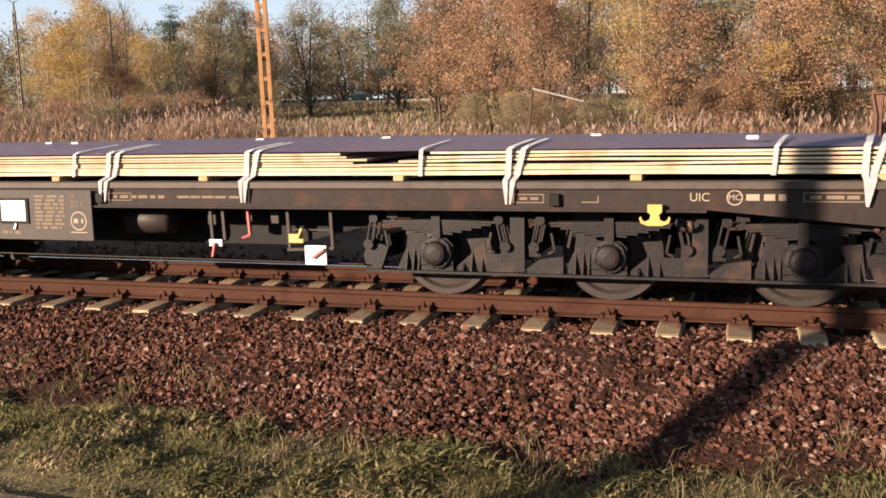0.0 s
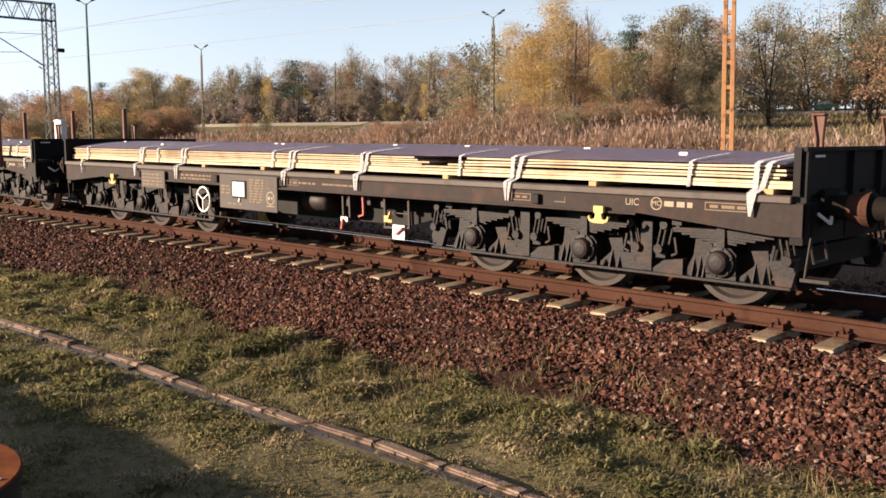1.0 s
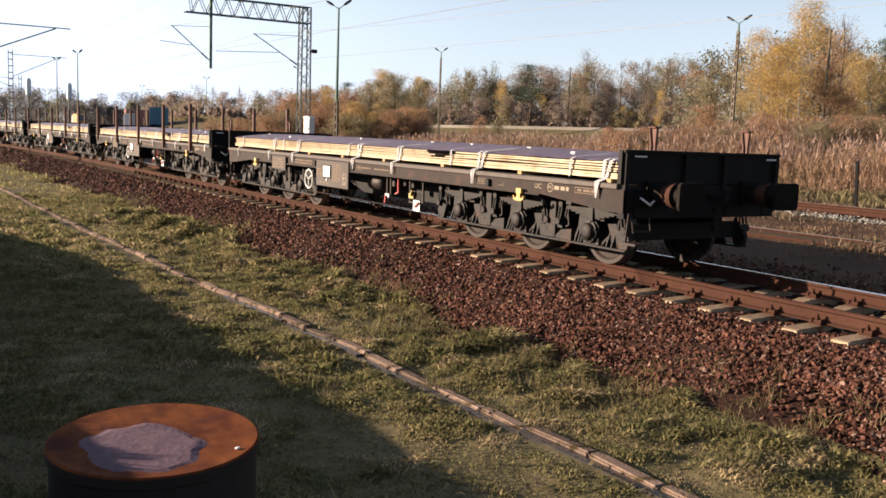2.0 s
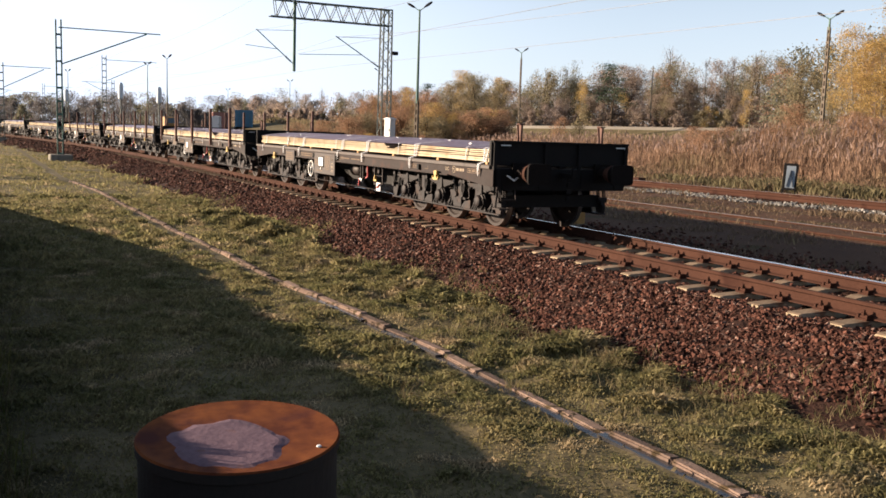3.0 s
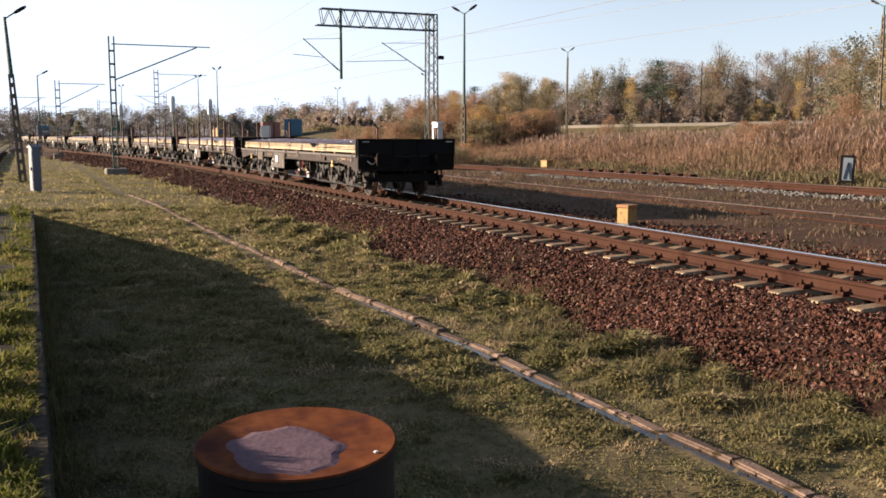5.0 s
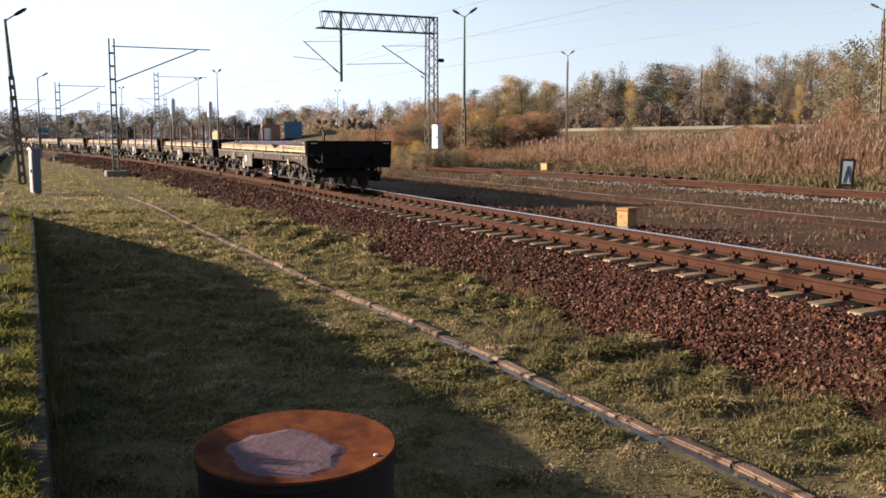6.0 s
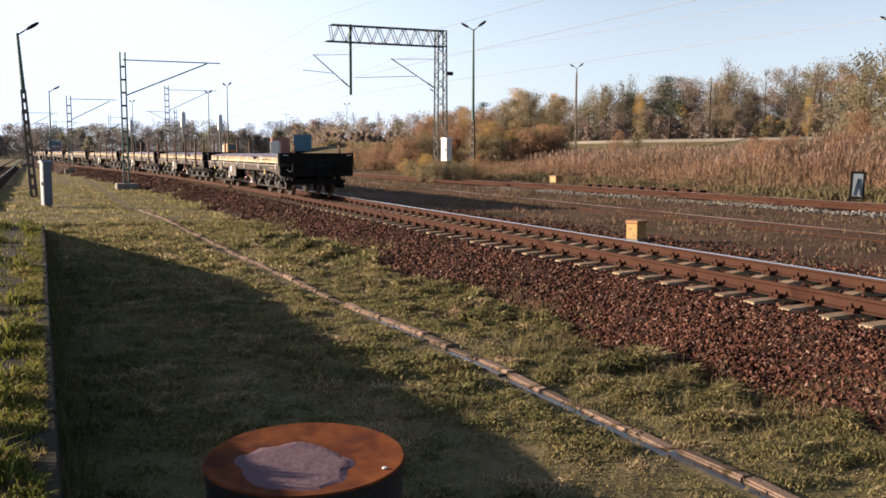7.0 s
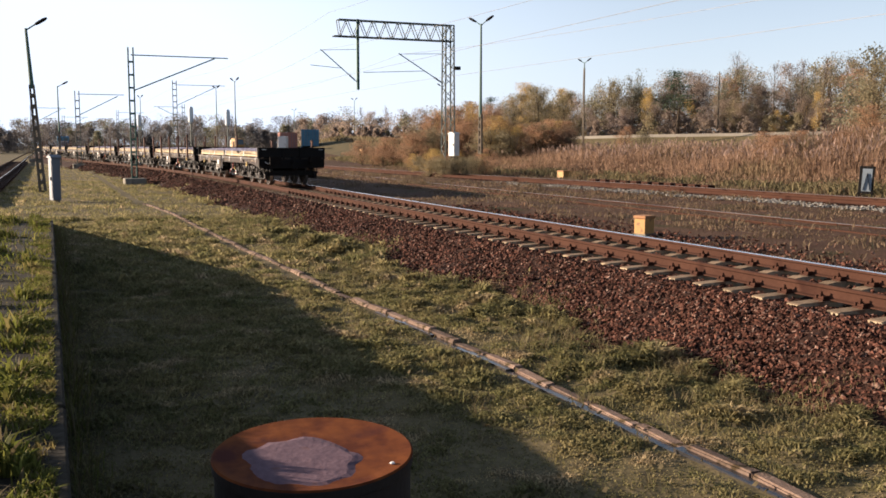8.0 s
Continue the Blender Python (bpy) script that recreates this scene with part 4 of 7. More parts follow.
    part("air_reservoir", normals(bm), M_WHEEL, wagon, "grey compressed air tank", smooth=True)
    bm = bmesh.new()
    rod(bm, (-10.1, -1.3, 0.63), (-10.1, -1.0, 0.63), 0.02, n=8)
    for k in range(28):
        a, b = 2 * math.pi * k / 28, 2 * math.pi * (k + 1) / 28
        rod(bm, (-10.1 + 0.2 * math.cos(a), -1.3, 0.63 + 0.2 * math.sin(a)), (-10.1 + 0.2 * math.cos(b), -1.3, 0.63 + 0.2 * math.sin(b)), 0.016, n=6, caps=False)
    for k in range(3):
        a = 2 * math.pi * k / 3 + 0.5
        bar(bm, (-10.1, -1.3, 0.63), (-10.1 + 0.2 * math.cos(a), -1.3, 0.63 + 0.2 * math.sin(a)), 0.03, 0.015)
    part("hand_wheel", normals(bm), M_WHITE, wagon, "pale three-spoked brake hand wheel")
    for x in (-6.52, -6.38, -5.66, -5.2):
        bm = bmesh.new()
        bar(bm, (x, -1.28, 0.93), (x + 0.015, -1.28, 0.5 if x > -6 else 0.56), 0.03)
        part("lever_bracket", bm, M_WHEEL, wagon)
    for a, b, w in (((-5.67, -1.28, 0.48), (-5.18, -1.28, 0.5), 0.03), ((-5.6, -1.28, 0.68), (-5.2, -1.28, 0.68), 0.015)):
        bm = bmesh.new()
        bar(bm, a, b, w)
        part("cross_bar", bm, M_WHEEL, wagon)
    for x, z in ((-6.62, 0.76), (-6.2, 0.8), (-5.9, 0.78)):
        bm = bmesh.new()
        box(bm, x - 0.05, x + 0.05, -1.1, -1.0, z - 0.07, z + 0.07)
        part("valve_box", round_edges(bm, 0.008), M_WHEEL, wagon)
    for name, x0, x1, z0, z1, m, lab in (("changeover_plate", -6.53, -6.38, 0.5, 0.57, M_WHITE, "white brake lever plate"), ("changeover_plate", -5.64, -5.48, 0.55, 0.64, M_YELLOW, "yellow brake lever plate"), ("changeover_plate", -5.47, -5.24, 0.34, 0.53, M_WHITE, "white brake lever plate with red lever")):
        bm = bmesh.new()
        box(bm, x0, x1, -1.32, -1.305, z0, z1)
        part(name, round_edges(bm, 0.005), m, wagon, lab)
    for a, b, m in (((-6.45, -1.34, 0.54), (-6.48, -1.34, 0.4), M_RED), ((-6.1, -1.28, 0.95), (-6.08, -1.28, 0.62), M_RED), ((-6.08, -1.28, 0.62), (-6.16, -1.3, 0.59), M_RED), ((-5.53, -1.34, 0.6), (-5.48, -1.34, 0.7), M_YELLOW), ((-5.38, -1.34, 0.41), (-5.25, -1.34, 0.5), M_RED)):
        bm = bmesh.new()
        bar(bm, a, b, 0.035, 0.02)
        part("brake_lever", bm, m, wagon)
    bm = bmesh.new()
    for a, b in (((-10.6, -1.2, 0.36), (-4.9, -1.2, 0.34)),):
        rod(bm, a, b, 0.008, n=6)
    part("release_rod", bm, M_WHEEL, wagon, "thin bright release wire")
    return wagon


def plate_mesh(x0, x1, y0, y1, z, thick, bow, seed):
    """A long thin plate, slightly bowed along its length; the top has its own material."""
    rng = random.Random(seed)
    ph = rng.uniform(0, 6)
    bm = bmesh.new()
    n = 24
    loops = []
    for i in range(n + 1):
        x = x0 + (x1 - x0) * i / n
        w = bow * math.sin(1.1 * x + ph) + bow * 0.5 * math.sin(2.3 * x + ph * 2)
        loops.append([bm.verts.new(p) for p in ((x, y0, z + w), (x, y1, z + w), (x, y1, z + thick + w), (x, y0, z + thick + w))])
    for a, b in zip(loops, loops[1:]):
        for i in range(4):
            bm.faces.new((a[i], a[(i + 1) % 4], b[(i + 1) % 4], b[i])).material_index = 1 if i == 2 else 0
    bm.faces.new(loops[0])
    bm.faces.new(loops[-1])
    return normals(bm)


def cover_mesh(seed):
    """One wide thin sheet arching over the stack, its long edge hanging on the top plates."""
    rng = random.Random(seed)
    ph = rng.uniform(0, 6)
    across = [(-1.315, 1.432), (-1.25, 1.447), (-1.05, 1.478), (-0.75, 1.51), (-0.4, 1.535), (0.0, 1.547), (0.5, 1.547), (0.9, 1.52), (1.28, 1.46)]
    bm = bmesh.new()
    rows = []
    for i in range(41):
        x = -14.85 + 14.6 * i / 40
        k = min(1.0, 0.55 + (-0.25 - x) * 0.12)
        w = 0.004 * math.sin(1.3 * x + ph)
        rows.append([bm.verts.new((x + 0.03 * math.sin(3 * y), y, 1.432 + (z - 1.432) * k + w * (1 if j else 0.3))) for j, (y, z) in enumerate(across)])
    for p, q in zip(rows, rows[1:]):
        for j in range(len(across) - 1):
            bm.faces.new((p[j], q[j], q[j + 1], p[j + 1]))
    bmesh.ops.solidify(bm, geom=list(bm.faces), thickness=0.012)
    return normals(bm)


def strap_mesh(x, lean, to_sill, top):
    """A flat band over the edge of the load, down to the sill or tucked under the stack."""
    pts = [(x + 0.12, -0.75, top + 0.036), (x + 0.07, -1.05, top + 0.006), (x + 0.04, -1.29, top - 0.02), (x + 0.02, -1.34, top - 0.045)]
    pts += [(x - lean * 0.5, -1.345, 1.205), (x - lean * 0.65, -1.466, 1.165), (x - lean * 0.8, -1.472, 1.08), (x - lean, -1.466, 0.955)] if to_sill else [(x - lean * 0.5, -1.345, 1.2), (x - lean * 0.5, -1.3, 1.195)]
    bm = bmesh.new()
    w = 0.055 if to_sill else 0.04
    rows = [[bm.verts.new((p[0] + dx * ((0.3, 0.7, 0.95)[len(pts) - 1 - i] if to_sill and i > len(pts) - 4 else 1), p[1], p[2])) for dx in (-w / 2, w / 2)] for i, p in enumerate(pts)]
    for a, b in zip(rows, rows[1:]):
        bm.faces.new((a[0], a[1], b[1], b[0]))
    bmesh.ops.solidify(bm, geom=list(bm.faces), thickness=0.006)
    return normals(bm)


def build_load(seed, dark=False):
    load = thing("plate_stack", "strapped steel plates with pale yellow edges on timber bearers", "steel plates", group="loads on the wagons")
    rng = random.Random(seed)
    mats = [M_PLATE_EDGE, M_PLATE_TOP]
    k = 0
    for z, th in ((1.21, 0.036), (1.252, 0.03)):
        part("plate", plate_mesh(-14.95, -0.15, -1.32, 1.3, z, th, 0.003, seed + k), mats, load)
        k += 1
    for i in range(5):
        z = 1.287 + i * 0.0275
        part("plate", plate_mesh(-14.9 + rng.uniform(0, 0.15), -5.0 + rng.uniform(-0.15, 0.25), -1.32 + rng.uniform(0, 0.022), 1.28, z, rng.choice((0.017, 0.021, 0.024)), 0.0012, seed + 7 + (i % 2)), mats, load)
    for i in range(4):
        z = 1.293 + i * 0.036
        part("plate", plate_mesh(-4.65 + rng.uniform(-0.35, 0.5), -0.2 - rng.uniform(0, 0.1), -1.31 + rng.uniform(0, 0.04), 1.27, z, 0.02, 0.006, seed + 20 + i), mats, load)
    part("cover_plate", cover_mesh(seed), M_PLATE_TOP, load, "violet-grey bowed sheet over the stack", smooth=True)
    for x in (-14.4, -12.0, -9.96, -8.3, -6.53, -4.46, -2.29, -0.35):
        bm = bmesh.new()
        box(bm, x - 0.05, x + 0.05, -1.37, 1.3, 1.157, 1.209)
        part("bearer", round_edges(bm, 0.006), M_BEARER, load)
    before = -99.0
    for x, sill in ((-14.2, 1), (-12.1, 1), (-12.0, 1), (-11.5, 0), (-10.68, 1), (-10.56, 1), (-8.08, 0), (-7.66, 1), (-7.55, 1), (-6.06, 1), (-5.95, 1), (-4.26, 0), (-3.43, 1), (-3.3, 1), (-1.18, 0), (-0.5, 1), (-0.38, 1)):
        part("strap", strap_mesh(x, (0.085 if x - before < 0.2 else 0.0) + rng.uniform(-0.02, 0.02), sill, 1.482), M_STRAP, load)
        before = x
    for x, y in ((-13.5, -0.9), (-11.9, -1.0), (-9.0, -0.6), (-8.4, -0.9), (-6.4, -0.4), (-4.9, -0.5), (-2.7, -0.9), (-1.35, -1.15)):
        bm = bmesh.new()
        box(bm, x - 0.05, x + 0.055, y - 0.02, y + 0.02, 1.49 + 0.045 * (y > -0.95), 1.525 + 0.03 * (y > -0.95))
        part("strap_knot", round_edges(bm, 0.01), M_STRAP, load)
    return load


def build_train():
    plain, staked = build_wagon(False), build_wagon(True)
    load = build_load(5)
    wagons, loads = [plain, staked], [load]
    for i in range(2, 8):
        wagons.append(copy_thing(staked if i in (2, 3, 6, 9) else plain, pose(0, 0, 0)))
    for i in range(1, 8):
        loads.append(copy_thing(load, pose(0, 0, 0)))
    return wagons, loads


WAGONS, LOADS = build_train()


def motions():
    ts = [i / 10 for i in range(81)]
    times, ends = [t for t, _ in END_AT], [x for _, x in END_AT]
    for i, (w, l) in enumerate(zip(WAGONS, LOADS)):
        rows = []
        for t, x in END_AT:
            head, tail = x - PITCH * i - 12.42, x - PITCH * i - 2.55
            y0, y1 = float(bend(head)), float(bend(tail))
            slope = (y1 - y0) / (tail - head)
            rows.append((t, pose(x - PITCH * i, TRACK_Y + y1 + 2.55 * slope, RAIL_Z, 0, 0, math.degrees(math.atan(slope)))))
        walk(w, rows)
        walk(l, rows)
        for ob in w.children_recursive:
            if ob.name.split(".")[0] == "wheelset":
                c = ob.matrix_basis.translation.copy()
                walk(ob, [(t, pose(c.x, c.y, c.z, 0, math.degrees(float(np.interp(t, times, ends)) / 0.46), 0)) for t in ts])


# ---- other tracks ----
TRACK_B, TRACK_D = 18.45, -3.6


def track_c(x):
    return float(np.interp(x, [-400, -100, -67, -46, -35, -20, 40], [22.4, 22.5, 23.6, 25.6, 26.6, 27.3, 28.0]))


def build_side_track(name, label, mid, xs, z, seed, clutter):
    """A secondary track, half sunk in weeds and cinder, along points of x; mid gives its centre line."""
    t = thing(name, label, "railway track", kind="structure")
    for s in (-0.753, 0.753):
        part("rail", rail_mesh(0.0, z, [(x, mid(x) + s) for x in xs], (6, 7)), [M_RAIL, M_RAIL_WORN if s > 0 else M_RAIL_DULL], t)
    first = None
    rng = random.Random(seed)
    x = max(xs) - 1
    n = 0
    while x > min(xs) and n < 150:
        at = pose(x, mid(x), z - 0.215 + rng.uniform(-0.02, 0.0), 0, 0, rng.uniform(-2, 2))
        if first is None:
            bm = bmesh.new()
            box(bm, -0.12, 0.12, -1.25, 1.25, -0.12, 0.03)
            first = part("sleeper", round_edges(bm, 0.012), M_CLIP, t, "dark timber sleeper", at=at)
        else:
            again(first, t, at)
        x -= 0.65
        n += 1
    if clutter:
        for k in range(11):
            bm = bmesh.new()
            box(bm, -0.28, 0.28, -0.22, 0.22, -0.1, 0.16)
            box(bm, -0.12, 0.12, -0.3, 0.3, -0.1, 0.1)
            part("switch_chair", round_edges(bm, 0.02), M_CLIP, t, at=pose(-36 - 0.85 * k, mid(-36 - 0.85 * k) + 1.9, z - 0.1))


build_side_track("siding_track", "weedy siding with one bright rail sunk in cinder", lambda x: TRACK_B, [20, -20, -60, -120, -250, -400], 0.475, 3, False)
build_side_track("far_track", "rusty brown siding track with dark timber sleepers", track_c, [30, 0, -20, -28, -35, -40, -46, -56, -67, -84, -100, -200, -400], 0.63, 5, True)
build_side_track("ramp_track", "brown railway track behind the lamp posts", lambda x: TRACK_D - 0.8 * float(smoothstep(-60, -260, x)), [-42, -60, -80, -110, -140, -180, -300, -420], 0.42, 7, False)


# ---- lamps, masts and wires ----
def lamp_post(x, y, base, top, heads, turn=0.0, thick=0.26, green=0.55, tilt=0.0):
    """Concrete post with recesses below and a green steel upper tube with one or two heads."""
    h = top - base
    lamp = thing("lamp_post", "concrete lamp post with green steel top and lamp heads", "lamp post", pose(x, y, base, tilt, 0, 0) @ pose(0, 0, 0, 0, 0, turn), "lamp posts along the tracks")
    bm = bmesh.new()
    zc = h * (1 - green)
    w0, w1 = thick, thick * 0.72
    for s in (-1, 1):
        v = []
        for z, w in ((-0.3, w0), (zc, w1)):
            v.append([bm.verts.new(p) for p in ((s * w * 0.5, -w * 0.4, z), (s * w * 0.22, -w * 0.4, z), (s * w * 0.22, w * 0.4, z), (s * w * 0.5, w * 0.4, z))])
        for i in range(4):
            bm.faces.new((v[0][i], v[0][(i + 1) % 4], v[1][(i + 1) % 4], v[1][i]))
        bm.faces.new(v[0])
        bm.faces.new(v[1])
    n = max(4, int(zc / 0.55))
    for k in range(n + 1):
        z = zc * k / n
        w = w0 + (w1 - w0) * k / n
        box(bm, -w * 0.24, w * 0.24, -w * 0.36, w * 0.36, z - 0.11, z + 0.11)
    part("post", normals(bm), M_POLE, lamp, "weathered concrete post with openings")
    bm = bmesh.new()
    rod(bm, (0, 0, zc - 0.2), (0, 0, h - 0.15), thick * 0.33, thick * 0.2, n=10)
    part("tube", normals(bm), M_GREEN, lamp, "green steel tube", smooth=False)
    for s in heads:
        bm = bmesh.new()
        rod(bm, (0, 0, h - 0.25), (s * 0.5, 0, h + 0.05), 0.04, 0.035, n=8)
        arm = part("arm", normals(bm), M_GREEN, lamp)
        bm = bmesh.new()
        lathe(bm, [(0.05, 0.0), (0.11, 0.1), (0.15, 0.3), (0.14, 0.6), (0.07, 0.75)], axis="x", n=10)
        bm.transform(pose(0, 0, 0, 0, -28, 0) @ Matrix.Diagonal((1, 1, 0.6, 1)))
        if s < 0:
            bm.transform(Matrix.Rotation(math.pi, 4, "Z"))
        bm.transform(pose(s * 0.42, 0, h + 0.0))
        part("lamp_head", normals(bm), M_DARK, arm, "dark flat lamp head")
    return lamp


def bearing(az, d):
    """A place d metres from the camera at a bearing left of +y."""
    a = radians(az)
    return -0.35 - d * math.sin(a), d * math.cos(a)


def lamp_at(az, d, el, heads=(-1, 1), turn=0.0, **k):
    x, y = bearing(az, d)
    lamp_post(x, y, float(land(x, y)) - 0.1, 2.5 + d * math.tan(radians(el)), heads, turn, **k)


lamp_at(64.97, 70, 7.35, turn=30, thick=0.34, green=0.6)
lamp_at(58.78, 125, 5.0, turn=20, green=0.08)
lamp_at(41.5, 78, 7.1, turn=10, thick=0.3, green=0.08)
lamp_at(79.65, 130, 3.8, turn=20)
lamp_at(80.73, 150, 3.35, turn=20)
lamp_at(67.3, 150, 3.6, heads=(-1,), turn=20)
lamp_at(72.6, 210, 2.75, turn=20)
lamp_at(76.2, 260, 2.1, turn=20)
lamp_at(85.0, 190, 2.75, turn=20)
lamp_at(89.4, 108, 3.35, heads=(1,), turn=80)
lamp_post(-53.9, -0.36, 0.0, 8.62, (1,), 80, 0.36, 0.35, 3.2)
lamp_post(-6.5, -1.5, 0.94, 9.2, (1,), 80, 0.3, 0.35)


def lattice_mast(name, x, y, base, top, w0, w1, material, label, turn=0):
    """Four angle legs with zigzag lacing."""
    h = top - base
    m = thing(name, label, "catenary mast", pose(x, y, base, 0, 0, turn), "masts of the overhead line")
    c = [(-1, -1), (1, -1), (1, 1), (-1, 1)]
    for a, b in c:
        bm = bmesh.new()
        p, q = Vector((a * w0 / 2, b * w0 / 2, -0.2)), Vector((a * w1 / 2, b * w1 / 2, h))
        bar(bm, p, q, 0.085)
        part("leg", bm, material, m)
    n = int(h / 0.62)
    for i in range(4):
        for k in range(n):
            bm = bmesh.new()
            z0, z1 = h * k / n, h * (k + 1) / n
            s0, s1 = (w0 + (w1 - w0) * k / n) / 2, (w0 + (w1 - w0) * (k + 1) / n) / 2
            a, b = (c[i], c[(i + 1) % 4]) if k % 2 else (c[(i + 1) % 4], c[i])
            bar(bm, (a[0] * s0, a[1] * s0, z0), (b[0] * s1, b[1] * s1, z1), 0.04)
            part("lacing", bm, material, m)
    bm = bmesh.new()
    box(bm, -w0 * 0.9, w0 * 0.9, -w0 * 0.9, w0 * 0.9, -0.4, 0.18)
    part("footing", round_edges(bm, 0.03), M_CONC, m, "concrete footing")
    return m


def cantilever(parent, root, tip, steady):
    """Insulated diagonal tube with a top stay and a steady arm below."""
    root, tip = Vector(root), Vector(tip)
    bm = bmesh.new()
    rod(bm, root, tip, 0.035, n=8)
    arm = part("bracket_tube", bm, M_GREEN, parent)
    bm = bmesh.new()
    d = tip - root
    for k in range(5):
        a = root + d * (0.06 + 0.03 * k)
        rod(bm, a, a + d.normalized() * 0.05, 0.075, 0.05, n=10)
    part("insulator", normals(bm), M_DARK, arm)
    bm = bmesh.new()
    rod(bm, tip - Vector((0, 0, 0.05)), Vector((root.x, root.y, tip.z + 0.1)), 0.018, n=6)
    part("stay", bm, M_WIRE, arm)
    bm = bmesh.new()
    mid = root + d * 0.42
    rod(bm, mid, mid + Vector(steady), 0.022, n=6)
    part("steady_arm", bm, M_GREEN, arm)
    return arm


def beam_mast():
    x, y = -63.3, 26.8
    g = float(land(x, y))
    m = lattice_mast("catenary_mast", x, y, g, 11.05, 0.75, 0.62, M_MAST, "tall grey lattice mast carrying a truss beam over tracks")
    h = 11.05 - g
    y1 = 18.25 - y
    for z in (h, h - 1.12):
        for s in (-0.25, 0.25):
            bm = bmesh.new()
            bar(bm, (s, 0.35, z), (s, y1 if z == h - 1.12 else y1 + 0.35, z), 0.08)
            part("beam_chord", bm, M_MAST, m)
    n = 18
    for s in (-0.25, 0.25):
        for k in range(n):
            bm = bmesh.new()
            a, b = y1 * k / n, y1 * (k + 1) / n
            lo, hi = (h - 1.12, h) if k % 2 else (h, h - 1.12)
            bar(bm, (s, a, lo), (s, b + (0.3 if k == n - 1 else 0), hi), 0.045)
            part("beam_lacing", bm, M_MAST, m)
    dy = 20.0 - y
    bm = bmesh.new()
    box(bm, -0.09, 0.09, dy - 0.09, dy + 0.09, 4.15 + 2.5 - g - 0.3, h + 0.1)
    drop = part("drop_post", round_edges(bm, 0.012), M_GREEN, m, "green hanging post")
    cantilever(m, (0, dy - 0.1, 6.9 - g), (0, 17.35 - y, 9.0 - g), (0, -2.2, 0.15))
    cantilever(m, (0, -0.4, 6.95 - g), (0, 23.0 - y, 8.95 - g), (0, -4.6, -0.25))
    bm = bmesh.new()
    box(bm, 0.3, 0.55, 0.35, 0.75, 7.9 - g, 8.15 - g)
    part("junction_box", round_edges(bm, 0.02), M_DARK, m)


def side_mast(x, y, top, w, arm_y, material, label, tip_h=0.0, stay=True):
    """Twin-channel mast with a bracket over the near track."""
    g = float(land(x, y))
    h = top - g
    m = thing("catenary_mast", label, "catenary mast", pose(x, y, g), "masts of the overhead line")
    for s in (-1, 1):
        bm = bmesh.new()
        prism(bm, [(-0.05, 0.0), (0.05, 0.0), (0.04, h), (-0.04, h)], s * w / 2 - 0.045, s * w / 2 + 0.045)
        part("channel", round_edges(normals(bm), 0.008), material, m)
    for k in range(int(h / 0.8)):
        bm = bmesh.new()
        box(bm, -0.03, 0.03, -w / 2, w / 2, 0.4 + 0.8 * k, 0.52 + 0.8 * k)
        part("batten", bm, material, m)
    bm = bmesh.new()
    prism(bm, [(-1.0, -0.2), (1.0, -0.2), (0.75, 0.42), (-0.75, 0.42)], -0.65, 0.65)
    part("footing", round_edges(normals(bm), 0.05), M_CONC, m, "weathered concrete footing")
    bm = bmesh.new()
    rod(bm, (0, 0, h * 0.945 + tip_h), (0, arm_y, h * 0.945 + tip_h), 0.035, n=8)
    part("top_arm", bm, M_GREEN, m)
    bm = bmesh.new()
    rod(bm, (0, w / 2, h * 0.69), (0, arm_y * 0.86, h * 0.94), 0.04, n=8)
    part("bracket_tube", bm, M_GREEN, m)
    return m


beam_mast()
side_mast(-62.5, 4.95, 8.55, 0.3, 6.0, M_GREEN, "green-grey twin-channel mast with a long bracket arm")
side_mast(-104, 2.9, 8.0, 0.4, 4.6, M_MAST, "grey mast with a bracket arm beside the track", 0.1)
side_mast(-128, 15.5, 10.9, 0.5, 6.5, M_MAST, "grey mast with bracket arms between the tracks")
side_mast(-150, -2.0, 8.2, 0.4, 4.6, M_MAST, "grey mast with a bracket arm beside the track", 0.1)
side_mast(-205, 3.0, 8.4, 0.4, 4.6, M_MAST, "grey mast with a bracket arm beside the track", 0.1)
side_mast(-170, 22, 9.6, 0.4, -5, M_MAST, "grey mast with a bracket arm beside the track")
side_mast(-215, 14, 10.0, 0.4, 5.5, M_MAST, "grey mast with a bracket arm beside the track")
side_mast(-260, 2.0, 8.4, 0.4, 4.6, M_MAST, "grey mast with a bracket arm beside the track")
side_mast(-270, 24, 10.0, 0.4, -5, M_MAST, "grey mast with a bracket arm beside the track")
side_mast(-320, 14, 10.0, 0.4, 5, M_MAST, "grey mast with a bracket arm beside the track")


def rusty_mast():
    x, y = -14.4, 27.0
    m = thing("rusted_mast", "orange-brown rusted twin-channel mast with battens", "catenary mast", pose(x, y, float(land(x, y)), 0, -1.2, 24), "masts of the overhead line")
    for s in (-1, 1):
        bm = bmesh.new()
        prism(bm, [(s * 0.125 - 0.07, -0.2), (s * 0.125 + 0.07, -0.2), (s * 0.115 + 0.06, 9.6), (s * 0.115 - 0.06, 9.6)], -0.11, 0.11)
        part("channel", round_edges(normals(bm), 0.01), M_MAST_RUST, m)
    for k in range(12):
        bm = bmesh.new()
        box(bm, -0.1, 0.1, -0.1, 0.1, 0.5 + 0.75 * k, 0.62 + 0.75 * k)
        part("batten", bm, M_MAST_RUST, m)
    bm = bmesh.new()
    box(bm, -0.4, 0.4, -0.3, 0.3, -0.2, 0.9)
    part("footing", round_edges(bm, 0.04), M_CONC, m, "pale concrete footing")


rusty_mast()


